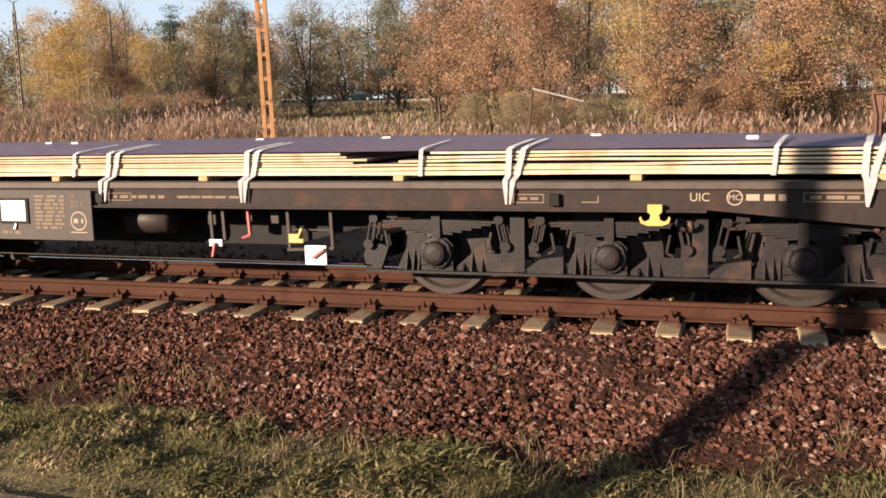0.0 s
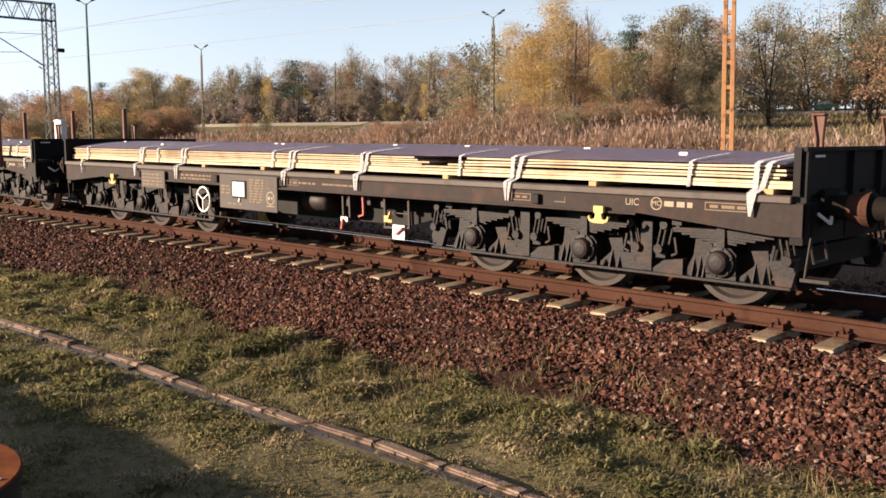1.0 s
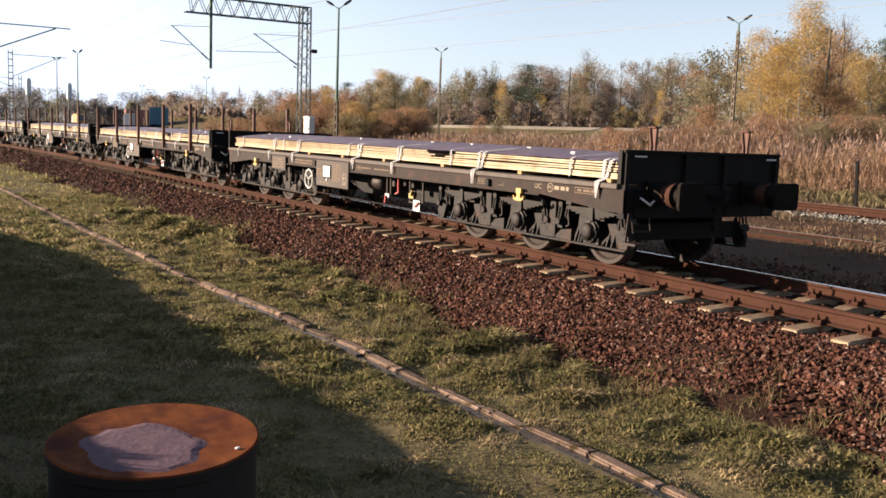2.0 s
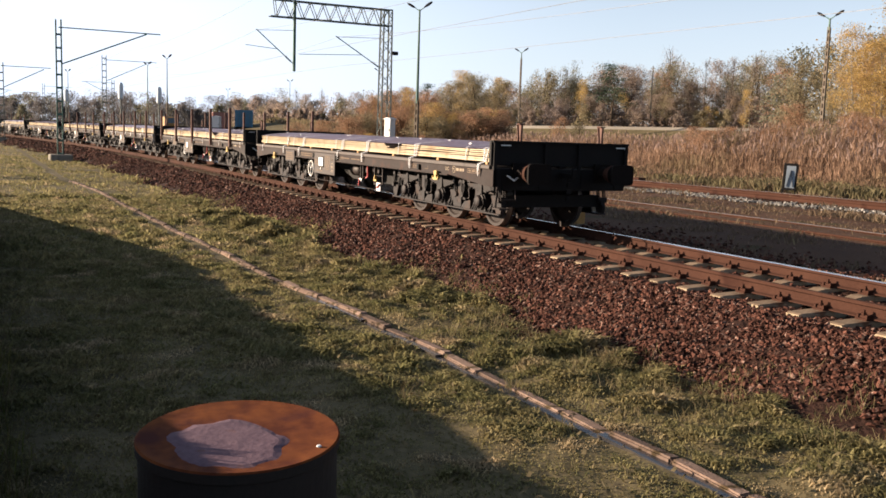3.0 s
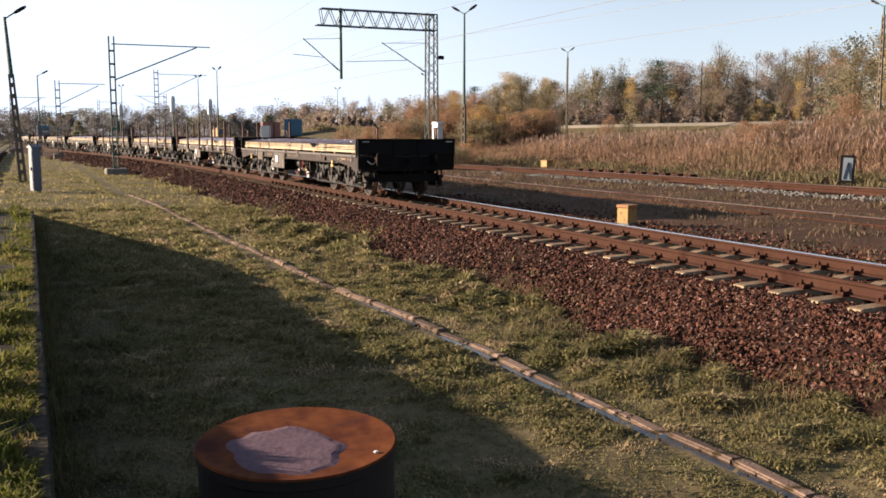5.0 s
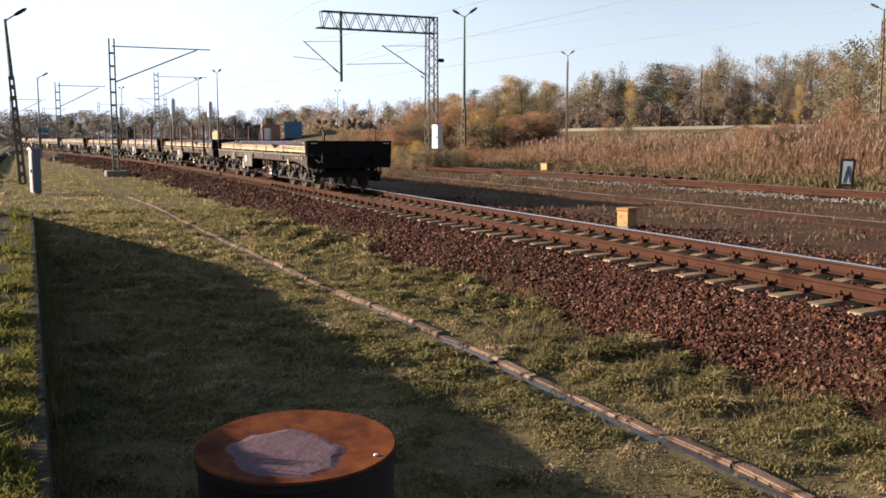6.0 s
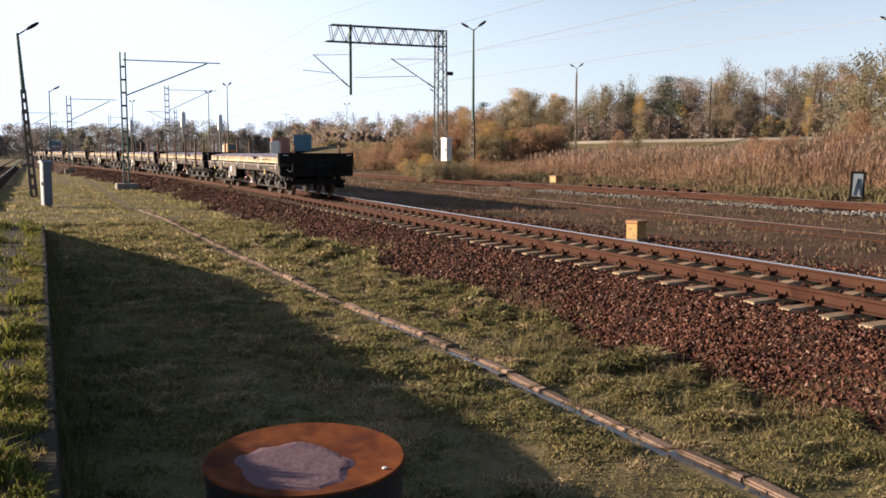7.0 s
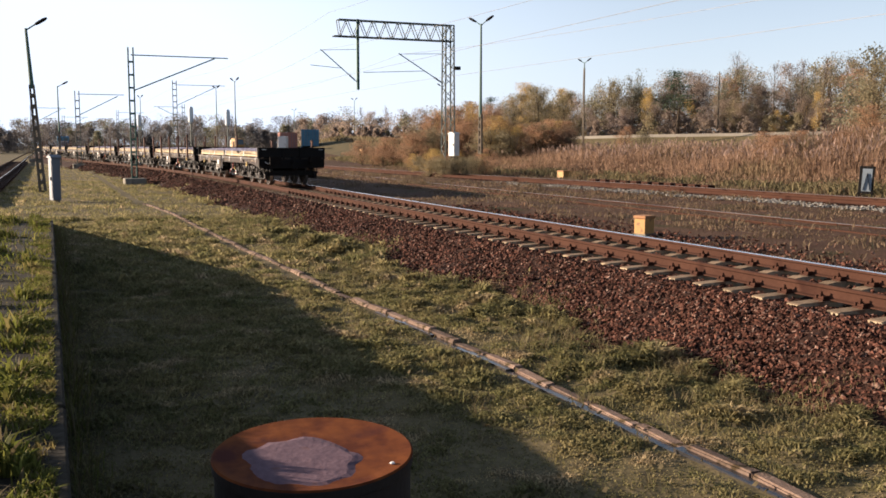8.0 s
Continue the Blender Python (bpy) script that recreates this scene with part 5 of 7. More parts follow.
def utility_pole(az, d, el):
    x, y = bearing(az, d)
    g = float(land(x, y))
    h = 2.5 + d * math.tan(radians(el)) - g
    p = thing("utility_pole", "slim weathered wooden pole with a small crossarm", "utility pole", pose(x, y, g))
    bm = bmesh.new()
    rod(bm, (0, 0, -0.3), (0, 0, h), 0.13, 0.09, n=10)
    part("pole", normals(bm), M_POLE, p)
    bm = bmesh.new()
    box(bm, -0.45, 0.45, -0.05, 0.05, h - 0.5, h - 0.4)
    part("crossarm", bm, M_POLE, p)
    for s in (-0.4, 0.4):
        bm = bmesh.new()
        lathe(bm, [(0.02, h - 0.4), (0.05, h - 0.32), (0.03, h - 0.24)], n=8, centre=(s, 0, 0))
        part("insulator", normals(bm), M_DARK, p)


utility_pole(36.58, 84, 6.6)
utility_pole(51.0, 150, 4.3)


def wire(name, label, a, b, sag, r=0.008, n=16):
    bm = bmesh.new()
    a, b = Vector(a), Vector(b)
    pts = [a.lerp(b, i / n) - Vector((0, 0, sag * 4 * (i / n) * (1 - i / n))) for i in range(n + 1)]
    side = (b - a).cross(Vector((0, 0, 1))).normalized()
    rings = [[bm.verts.new(p + r * (math.cos(k * 1.2566) * side + math.sin(k * 1.2566) * Vector((0, 0, 1)))) for k in range(5)] for p in pts]
    for p, q in zip(rings, rings[1:]):
        for k in range(5):
            bm.faces.new((p[k], p[(k + 1) % 5], q[(k + 1) % 5], q[k]))
    tagged(part(name, bm, M_WIRE), label, "overhead wire", "overhead wires")


for y, z, low in ((18.0, 11.5, 0), (17.4, 8.95, 1), (23.2, 8.9, 1)):
    x1 = 10
    wire("feeder_wire", "thin sagging overhead line wire", (x1, y + (4 if y > 20 else 0), z), (-63.3, y, z), 0.9)
    wire("feeder_wire", "thin sagging overhead line wire", (-63.3, y, z), (-128, y - 0.3, z), 0.8)
    wire("feeder_wire", "thin sagging overhead line wire", (-128, y - 0.3, z), (-300, y - 1, z - 0.4), 0.8)
    if low:
        wire("contact_wire", "thin level overhead contact wire", (x1, y + (4 if y > 20 else 0), 6.9), (-63.3, y, 6.9), 0.1)
        wire("contact_wire", "thin level overhead contact wire", (-63.3, y, 6.9), (-300, y - 1, 6.9), 0.1)


# ---- trackside things ----
def trackside_box(x, y, w, d, h, turn, label):
    g = max(float(land(x, y)), 0.3)
    t = thing("trackside_box", label, "trackside box", pose(x, y, g, 0, 0, turn), "yellow boxes between the tracks")
    bm = bmesh.new()
    box(bm, -w / 2, w / 2, -d / 2, d / 2, -0.1, h * 0.85)
    part("case", round_edges(bm, 0.012), M_OCHRE, t)
    bm = bmesh.new()
    box(bm, -w / 2 - 0.02, w / 2 + 0.02, -d / 2 - 0.02, d / 2 + 0.02, h * 0.85, h)
    part("lid", round_edges(bm, 0.012), M_MAST_RUST, t, "rust-brown lid")
    bm = bmesh.new()
    box(bm, -w / 2 - 0.03, w / 2 + 0.03, -d / 2 - 0.03, d / 2 + 0.03, -0.15, 0.06)
    part("base", bm, M_CONC, t)


trackside_box(-18.6, 12.75, 0.31, 0.36, 0.48, 20, "ochre-yellow metal box beside the shiny rail")
trackside_box(-52.5, 30.2, 0.6, 0.5, 0.5, 10, "small bright yellow box by the far track")
trackside_box(-112, 36, 0.8, 0.5, 0.7, 10, "small pale yellow box in the grass")


def light_signal(az, d, el):
    """Colour-light signal seen from behind: slim post, ladder and a tall rounded head."""
    x, y = bearing(az, d)
    g = float(land(x, y))
    h = 2.5 + d * math.tan(radians(el)) - g
    t = thing("light_signal", "grey railway light signal on a slim post", "railway signal", pose(x, y, g), "light signals of the yard")
    bm = bmesh.new()
    rod(bm, (0, 0, -0.2), (0, 0, h - 0.3), 0.09, 0.07, n=10)
    part("post", normals(bm), M_MAST, t)
    bm = bmesh.new()
    lathe(bm, [(0.1, h - 1.9), (0.27, h - 1.75), (0.29, h - 0.9), (0.27, h - 0.25), (0.18, h - 0.02), (0.05, h)], n=14)
    part("head", normals(bm), M_ENAMEL, t, "pale blue-grey rounded signal head")
    bm = bmesh.new()
    for s in (-0.16, 0.16):
        bar(bm, (0.3, s, 0.3), (0.3, s, h - 1.6), 0.03)
    for k in range(int((h - 2.2) / 0.35)):
        bar(bm, (0.3, -0.16, 0.5 + 0.35 * k), (0.3, 0.16, 0.5 + 0.35 * k), 0.025)
    for z in (1.2, h - 1.9):
        bar(bm, (0, 0, z), (0.3, 0, z), 0.03)
    part("ladder", bm, M_MAST, t)
    bm = bmesh.new()
    box(bm, -0.35, 0.35, -0.35, 0.35, -0.3, 0.25)
    part("footing", round_edges(bm, 0.03), M_CONC, t)


light_signal(82.2, 110, 2.25)
light_signal(80.1, 110, 2.1)
light_signal(85.1, 152, 1.75)


def standing_engine():
    """Blue-grey shunting engine, seen end-on far down the yard."""
    e = thing("locomotive", "blue-grey shunting locomotive standing far down the line", "locomotive", pose(-262, 3.6, 0.55))
    bm = bmesh.new()
    prism(bm, [(-10.5, 1.1), (0, 1.1), (0, 2.7), (-4.0, 2.9), (-10.5, 2.9)], -1.2, 1.2)
    part("hood", round_edges(normals(bm), 0.12, 2), M_BLUEGREY, e)
    bm = bmesh.new()
    prism(bm, [(-7.2, 1.1), (-4.4, 1.1), (-4.4, 3.9), (-4.8, 4.25), (-6.8, 4.25), (-7.2, 3.9)], -1.5, 1.5)
    cab = part("cab", round_edges(normals(bm), 0.08), M_BLUE, e, "dark blue cab")
    for y in (-0.75, 0.75):
        bm = bmesh.new()
        box(bm, -4.39, -4.37, y - 0.45, y + 0.45, 3.0, 3.7)
        part("window", bm, M_GLASS, cab)
    bm = bmesh.new()
    box(bm, -10.8, 0.2, -1.45, 1.45, 0.8, 1.1)
    part("frame", round_edges(bm, 0.03), M_DARK, e)
    for x in (-9, -6.5, -4, -1.5):
        bm = bmesh.new()
        for s in (-0.75, 0.75):
            lathe(bm, [(0.5, s - 0.06), (0.5, s + 0.06)], axis="y", n=20, centre=(x, 0, 0.5))
        rod(bm, (x, -0.7, 0.5), (x, 0.7, 0.5), 0.08)
        part("wheelset", normals(bm), M_DARK, e)


standing_engine()


def lorry():
    """Orange lorry with a pale flatbed, half hidden behind the wagons."""
    x, y = bearing(79.55, 228)
    v = thing("lorry", "orange lorry with a pale cab front in the yard", "lorry", pose(x, y, float(land(x, y)), 0, 0, 20))
    bm = bmesh.new()
    prism(bm, [(-1.0, 0.7), (1.0, 0.7), (1.1, 1.9), (0.8, 3.3), (-1.0, 3.4)], -1.2, 1.2)
    cab = part("cab", round_edges(normals(bm), 0.08, 2), M_OCHRE, v, "orange cab")
    bm = bmesh.new()
    prism(bm, [(1.12, 1.95), (1.14, 1.95), (0.85, 3.15), (0.83, 3.15)], -1.0, 1.0)
    part("windscreen", normals(bm), M_GLASS, cab)
    bm = bmesh.new()
    box(bm, -6.5, -1.1, -1.2, 1.2, 1.0, 1.2)
    part("flatbed", round_edges(bm, 0.02), M_BLUEGREY, v)
    bm = bmesh.new()
    box(bm, -1.5, -1.2, -1.15, 1.15, 1.2, 3.0)
    part("headboard", round_edges(bm, 0.02), M_WHITE, v)
    for wx in (0.0, -4.2, -5.4):
        for wy in (-1.0, 1.0):
            bm = bmesh.new()
            lathe(bm, [(0.3, -0.14), (0.5, -0.14), (0.5, 0.14), (0.3, 0.14)], axis="y", n=18, centre=(wx, wy, 0.5))
            part("wheel", normals(bm), M_DARK, v)


lorry()


def chevron_sign():
    x, y = -28.2, 29.9
    s = thing("signal_board", "black-framed board with a pale panel and a black chevron", "railway sign", pose(x, y, float(land(x, y)), -3, 2, 38))
    bm = bmesh.new()
    box(bm, -0.28, 0.28, -0.05, 0.05, 0.2, 1.3)
    part("board", round_edges(bm, 0.01), M_DARK, s)
    bm = bmesh.new()
    box(bm, -0.16, 0.2, -0.058, -0.051, 0.3, 1.2)
    part("panel", bm, M_SIGNAL, s, "pale blue-grey panel")
    bm = bmesh.new()
    for k in (-1, 1):
        bar(bm, (0.02 + k * 0.13, -0.062, 0.34), (0.02, -0.062, 1.02), 0.07, 0.006)
    part("chevron", bm, M_DARK, s)
    for k in (-0.25, 0.25):
        bm = bmesh.new()
        box(bm, k - 0.03, k + 0.03, 0.0, 0.06, -0.3, 0.25)
        part("leg", bm, M_DARK, s)


chevron_sign()


def marker_post(x, y, h):
    bm = bmesh.new()
    box(bm, -0.06, 0.06, -0.06, 0.06, -0.2, h)
    tagged(part("marker_post", round_edges(bm, 0.015), M_DARK, at=pose(x, y, float(land(x, y)), 2, -2, 20)), "short dark wooden marker post in the reeds", "marker post")


marker_post(-21.5, 30.8, 1.7)


def cabinet(x, y, w, d, h, turn, material, label, base=0.0):
    g = float(land(x, y)) + base
    c = thing("relay_cabinet", label, "cabinet", pose(x, y, g, 0, 0, turn))
    bm = bmesh.new()
    box(bm, -w / 2, w / 2, -d / 2, d / 2, 0.1, h)
    part("body", round_edges(bm, 0.015), material, c)
    bm = bmesh.new()
    prism(bm, [(-w / 2 - 0.05, h), (w / 2 + 0.05, h), (w / 2 + 0.05, h + 0.04), (0, h + 0.14), (-w / 2 - 0.05, h + 0.04)], -d / 2 - 0.05, d / 2 + 0.05)
    part("roof", normals(bm), material, c)
    bm = bmesh.new()
    box(bm, -w / 2 + 0.05, w / 2 - 0.05, -d / 2 - 0.015, -d / 2 - 0.002, 0.2, h - 0.08)
    door = part("door", round_edges(bm, 0.004), material, c)
    bm = bmesh.new()
    box(bm, w / 2 - 0.14, w / 2 - 0.1, -d / 2 - 0.05, -d / 2 - 0.016, h * 0.5, h * 0.5 + 0.14)
    part("handle", bm, M_DARK, door)
    bm = bmesh.new()
    box(bm, -w / 2 + 0.05, w / 2 - 0.05, -d / 2 + 0.05, d / 2 - 0.05, -base - 0.2, 0.1)
    part("plinth", bm, M_WALL if base else M_CONC, c)


cabinet(-61.8, 26.62, 0.6, 0.5, 1.65, 20, M_WHITE, "white steel relay cabinet beside the lattice mast", 1.25)
cabinet(-44.8, 0.2, 0.42, 0.36, 1.95, 20, M_BLUEGREY, "slim blue-grey steel cabinet standing in the grass")
cabinet(-130, 30.2, 1.2, 1.0, 2.2, 60, M_WHITE, "small white steel hut near the containers")


def container(x, y, turn, length, material, label):
    g = float(land(x, y))
    c = thing("container", label, "container", pose(x, y, g, 0, 0, turn), "containers in the yard")
    bm = bmesh.new()
    box(bm, -1.2, 1.2, 0.03, length - 0.03, 0.15, 2.56)
    part("shell", bm, material, c)
    bm = bmesh.new()
    for k in range(int(length / 0.28)):
        for s in (-1, 1):
            box(bm, s * 1.2 - 0.025, s * 1.2 + 0.025, 0.15 + 0.28 * k, 0.29 + 0.28 * k, 0.25, 2.45)
    part("corrugation", bm, material, c)
    for xx in (-1.2, 1.2):
        for yy in (0.05, length - 0.05):
            bm = bmesh.new()
            box(bm, xx - 0.06, xx + 0.06, yy - 0.06, yy + 0.06, 0, 2.6)
            part("corner_post", bm, material, c)
    for s in (-0.6, 0.6):
        bm = bmesh.new()
        box(bm, s - 0.55, s + 0.55, -0.02, 0.025, 0.2, 2.5)
        door = part("door", round_edges(bm, 0.008), material, c)
        for k in (-0.2, 0.2):
            bm = bmesh.new()
            rod(bm, (s + k, -0.05, 0.2), (s + k, -0.05, 2.5), 0.025, n=6)
            part("lock_rod", bm, M_BLUEGREY, door)


container(-133.5, 35.0, 76, 6.05, M_BLUE, "blue corrugated shipping container end-on in the yard")
container(-135.0, 32.2, 80, 6.05, M_REDBROWN, "faded red corrugated shipping container beside the blue one")


def build_road():
    pts = [(-125, 66), (-108, 75), (-92, 86), (-76, 102), (-64, 117), (-53, 128), (-35, 134), (-10, 138), (40, 142)]
    def lift(x):
        return float(np.interp(x, [-110, -60], [1.3, 0.35]))

    bm = bmesh.new()
    rows = []
    for i, (x, y) in enumerate(pts):
        d = Vector(pts[min(i + 1, len(pts) - 1)]) - Vector(pts[max(i - 1, 0)])
        n = Vector((-d.y, d.x)).normalized() * 1.5
        rows.append([bm.verts.new((x + s * n.x, y + s * n.y, float(land(x, y)) + lift(x))) for s in (-1, 1)] + [bm.verts.new((x + s * n.x * w, y + s * n.y * w, float(land(x, y)) + dz)) for s, w, dz in ((1, 4, -0.8), (-1, 4, -0.8), (-1, 1.4, lift(x) - 0.4))])
    for a, b in zip(rows, rows[1:]):
        for i in range(5):
            bm.faces.new((a[i], a[(i + 1) % 5], b[(i + 1) % 5], b[i])).material_index = 0 if i in (0, 4) else 1
    tagged(part("road", normals(bm), [M_ROAD, M_SOIL]), "pale gravel road on a low bank", "road", kind="structure")


build_road()


def build_car():
    x, y = bearing(22.6, 138)
    car = thing("car", "small dark green hatchback on the gravel road", "car", pose(x, y, float(land(x, y)) + 0.36, 0, 0, 22))
    bm = bmesh.new()
    prism(bm, [(-1.95, 0.3), (-1.98, 0.62), (-1.85, 0.8), (-1.0, 0.88), (1.75, 0.9), (1.95, 0.75), (1.98, 0.35), (1.8, 0.25), (-1.8, 0.25)], -0.8, 0.8)
    body = part("body", round_edges(normals(bm), 0.06, 2), M_CAR, car)
    bm = bmesh.new()
    prism(bm, [(-1.05, 0.86), (-0.45, 1.36), (0.9, 1.4), (1.6, 0.9)], -0.7, 0.7)
    cabin = part("cabin", round_edges(normals(bm), 0.06, 2), M_CAR, car)
    for s in (-1, 1):
        bm = bmesh.new()
        prism(bm, [(-0.85, 0.92), (-0.4, 1.28), (0.8, 1.32), (1.3, 0.95)], s * 0.705 - 0.006, s * 0.705 + 0.006)
        part("window", normals(bm), M_GLASS, cabin)
    for xx in (-1.25, 1.25):
        for yy in (-0.72, 0.72):
            bm = bmesh.new()
            lathe(bm, [(0.2, -0.1), (0.3, -0.1), (0.31, 0.1), (0.2, 0.1)], axis="y", n=20, centre=(xx, yy, 0.31))
            wheel = part("wheel", normals(bm), M_DARK, car)
            bm = bmesh.new()
            lathe(bm, [(0.19, -0.105), (0.19, 0.105)], axis="y", n=16, centre=(xx, yy, 0.31))
            part("rim", normals(bm), M_WHITE, wheel, "bright wheel trim")
    bm = bmesh.new()
    box(bm, 1.9, 1.99, -0.7, -0.45, 0.62, 0.76)
    part("headlight", bm, M_WHITE, body)


build_car()


# ---- plants ----
def tri_mesh(name, verts, tris, materials, which=None):
    """A mesh of triangles from arrays."""
    me = bpy.data.meshes.new(name)
    nv, nt = len(verts), len(tris)
    me.vertices.add(nv)
    me.vertices.foreach_set("co", np.ascontiguousarray(verts, dtype=np.float32).reshape(-1))
    me.loops.add(nt * 3)
    me.loops.foreach_set("vertex_index", np.ascontiguousarray(tris, dtype=np.int32).reshape(-1))
    me.polygons.add(nt)
    me.polygons.foreach_set("loop_start", np.arange(0, nt * 3, 3, dtype=np.int32))
    for m in materials:
        me.materials.append(m)
    if which is not None:
        me.polygons.foreach_set("material_index", np.ascontiguousarray(which, dtype=np.int32))
    me.update(calc_edges=True)
    return me


def blades(x, y, z, length, width, lean, rng, droop=0.35):
    """Bent blades of three triangles each: returns vertices and triangles."""
    n = len(x)
    a = rng.uniform(0, 2 * math.pi, n)
    b = rng.uniform(0, 2 * math.pi, n)
    dx, dy = np.cos(a), np.sin(a)
    wx, wy = np.cos(b) * width / 2, np.sin(b) * width / 2
    base = np.stack([x, y, z], -1)
    mid = base + np.stack([dx * lean * length * 0.35, dy * lean * length * 0.35, length * 0.6], -1)
    tip = base + np.stack([dx * lean * length, dy * lean * length, length * (1 - droop * lean)], -1)
    w = np.stack([wx, wy, np.zeros(n)], -1)
    v = np.stack([base - w, base + w, mid - w * 0.8, mid + w * 0.8, tip], 1)
    t = np.array([(0, 1, 3), (0, 3, 2), (2, 3, 4)])[None] + 5 * np.arange(n)[:, None, None]
    return v.reshape(-1, 3), t.reshape(-1, 3)


def plant(name, label, category, verts, tris, materials, which=None):
    return tagged(new(name, tri_mesh(name, verts, tris, materials, which)), label, category, "", "stuff")


def patchy(x, y):
    return 0.5 + 0.25 * np.sin(x * 1.1 + 2 * np.sin(y * 0.8)) + 0.25 * np.sin(y * 1.9 - x * 0.6 + 1)


def build_grass():
    rng = np.random.default_rng(11)
    xs, ys, ln = [], [], []
    for x0, x1, count in ((1, 13, 45000), (-9, 1, 175000), (-18, -9, 120000), (-34, -18, 90000), (-70, -34, 50000), (-120, -70, 18000)):
        x, y = rng.uniform(x0, x1, count), rng.uniform(0.06 if x0 > -40 else -5.0, 7.6, count)
        edge = 6.8 + 0.35 * np.sin(x * 0.8) + 0.3 * np.sin(x * 2.1 + 1) + bend(x)
        p = 0.25 * patchy(x, y) + 0.3 * lumps(x, y, 0.7, 3) + 0.45 * lumps(x, y, 0.22, 4)
        p = smoothstep(0.22, 0.78, p)
        keep = (rng.random(count) < smoothstep(0.35, -0.5, y - edge)) & (rng.random(count) < 0.5 + 0.55 * p)
        ky = np.interp(x, [q[0] for q in KERB[::-1]], [q[1] for q in KERB[::-1]])
        keep &= (np.abs(y - ky) > 0.085) & ((y > ky) | (y < ky - 0.085 - 0.22 * smoothstep(-9, -22, x))) & ~((y < ky) & (y > ky - 0.2) & (x > -15) & (x < -2))
        keep &= np.hypot(x + 5.544, y - 1.36) > 0.58
        x, y, p = x[keep], y[keep], p[keep]
        big = 1.0 + (0.5 if x0 < -10 else 0) + (0.8 if x0 < -30 else 0)
        xs.append(x), ys.append(y)
        ln.append((0.02 + 0.75 * np.clip(tussocks(x, y), 0, 0.1) * rng.uniform(0.3, 1.3, len(x)) + 0.055 * p ** 2 * rng.uniform(0.25, 1.5, len(x))) * (1 + 0.5 * smoothstep(5.3, 6.4, y)) * big)
    x, y, L = np.concatenate(xs), np.concatenate(ys), np.concatenate(ln)
    v, t = blades(x, y, land(x, y) - 0.005, L, 0.009 + 0.14 * L, rng.uniform(0.6, 1.5, len(x)), rng)
    plant("lawn", "short patchy autumn grass, green and straw-coloured", "grass", v, t, [M_GRASS])
    # straw tufts along the stones and over the lawn
    n = 900
    cx = rng.uniform(-34, 3, n)
    cy = np.where(rng.random(n) < 0.6, 6.35 + 0.35 * np.sin(cx * 0.8) + rng.normal(0, 0.3, n), rng.uniform(0.4, 6.3, n))
    x = np.repeat(cx, 26) + rng.normal(0, 0.07, n * 26)
    y = np.repeat(cy, 26) + rng.normal(0, 0.07, n * 26)
    L = rng.uniform(0.06, 0.24, n * 26) * np.repeat(rng.uniform(0.5, 1.2, n), 26)
    v, t = blades(x, y, np.maximum(land(x, y), bed_height(x, y) * (y > 6.0)) - 0.01, L, np.full(len(x), 0.007), rng.uniform(0.4, 1.3, len(x)), rng)
    plant("straw_tufts", "dry straw-coloured grass tufts along the ballast edge", "dry grass", v, t, [M_STRAW, M_GRASS], np.repeat((rng.random(n * 26) < 0.45).astype(np.int32), 3))
    # dead leaves
    n = 1500
    x, y = rng.uniform(-20, 2, n), rng.uniform(0.3, 6.6, n)
    v, t = blades(x, y, land(x, y) + 0.03, np.full(n, 0.05), np.full(n, 0.035), np.full(n, 1.8), rng, 0.5)
    plant("fallen_leaves", "scattered pale fallen leaves on the grass", "fallen leaves", v, t, [M_STRAW])
    # weeds on and along the ramp, in a fringe behind the wall and in rows further back
    n = 100000
    x = np.where(rng.random(n) < 0.1, rng.uniform(-4, 6, n), -2.0 - 30 * rng.random(n) ** 1.6)
    r = rng.random(n)
    y = np.where(r < 0.45, -0.03 - np.abs(rng.normal(0, 0.13, n)), np.where(r < 0.72, -0.85 + rng.normal(0, 0.14, n), -rng.uniform(0.1, 2.6, n)))
    keep = rng.random(n) < smoothstep(0.33, 0.6, 0.5 * lumps(x, y, 0.9, 8) + 0.5 * lumps(x, y, 0.25, 9)) + 0.05
    x, y = x[keep], y[keep]
    tall = smoothstep(0.5, 0.85, lumps(x, y, 0.3, 10)) * smoothstep(-0.08, -0.3, y)
    L = (rng.uniform(0.025, 0.075, len(x)) + 0.2 * tall * rng.random(len(x))) * (0.5 + 0.5 * smoothstep(-32, -22, x))
    v, t = blades(x, y, ramp_top(x) - 0.005, L, 0.007 + 0.09 * L, rng.uniform(0.2, 1.0, len(x)), rng)
    plant("ramp_weeds", "tall green weeds and dry stalks along the ramp edge", "weeds", v, t, [M_WEED, M_STRAW], np.repeat((rng.random(len(x)) < 0.12).astype(np.int32), 3))
    n = 1500
    x, y = -4 - 26 * rng.random(n), 0.06 + np.abs(rng.normal(0, 0.12, n))
    v, t = blades(x, y, land(x, y), rng.uniform(0.1, 0.5, n), np.full(n, 0.008), rng.uniform(0.1, 0.6, n), rng)
    plant("wall_weeds", "dry stalks at the foot of the ramp wall", "weeds", v, t, [M_STRAW, M_WEED], np.repeat((rng.random(n) < 0.4).astype(np.int32), 3))
    # yard weeds between the tracks
    n = 210000
    x = rng.uniform(-85, 12, n)
    y = rng.uniform(12.0, 36, n)
    keep = (rng.random(n) < smoothstep(0.35, 0.75, patchy(x * 0.45, y * 0.9)) * 0.8 + 0.2) & (np.abs(y - TRACK_B) > 0.0)
    c = np.interp(x, [-100, -67, -46, -35, -20, 40], [22.5, 23.6, 25.6, 26.6, 27.3, 28.0])
    tuft = lumps(x, y, 0.9, 14)
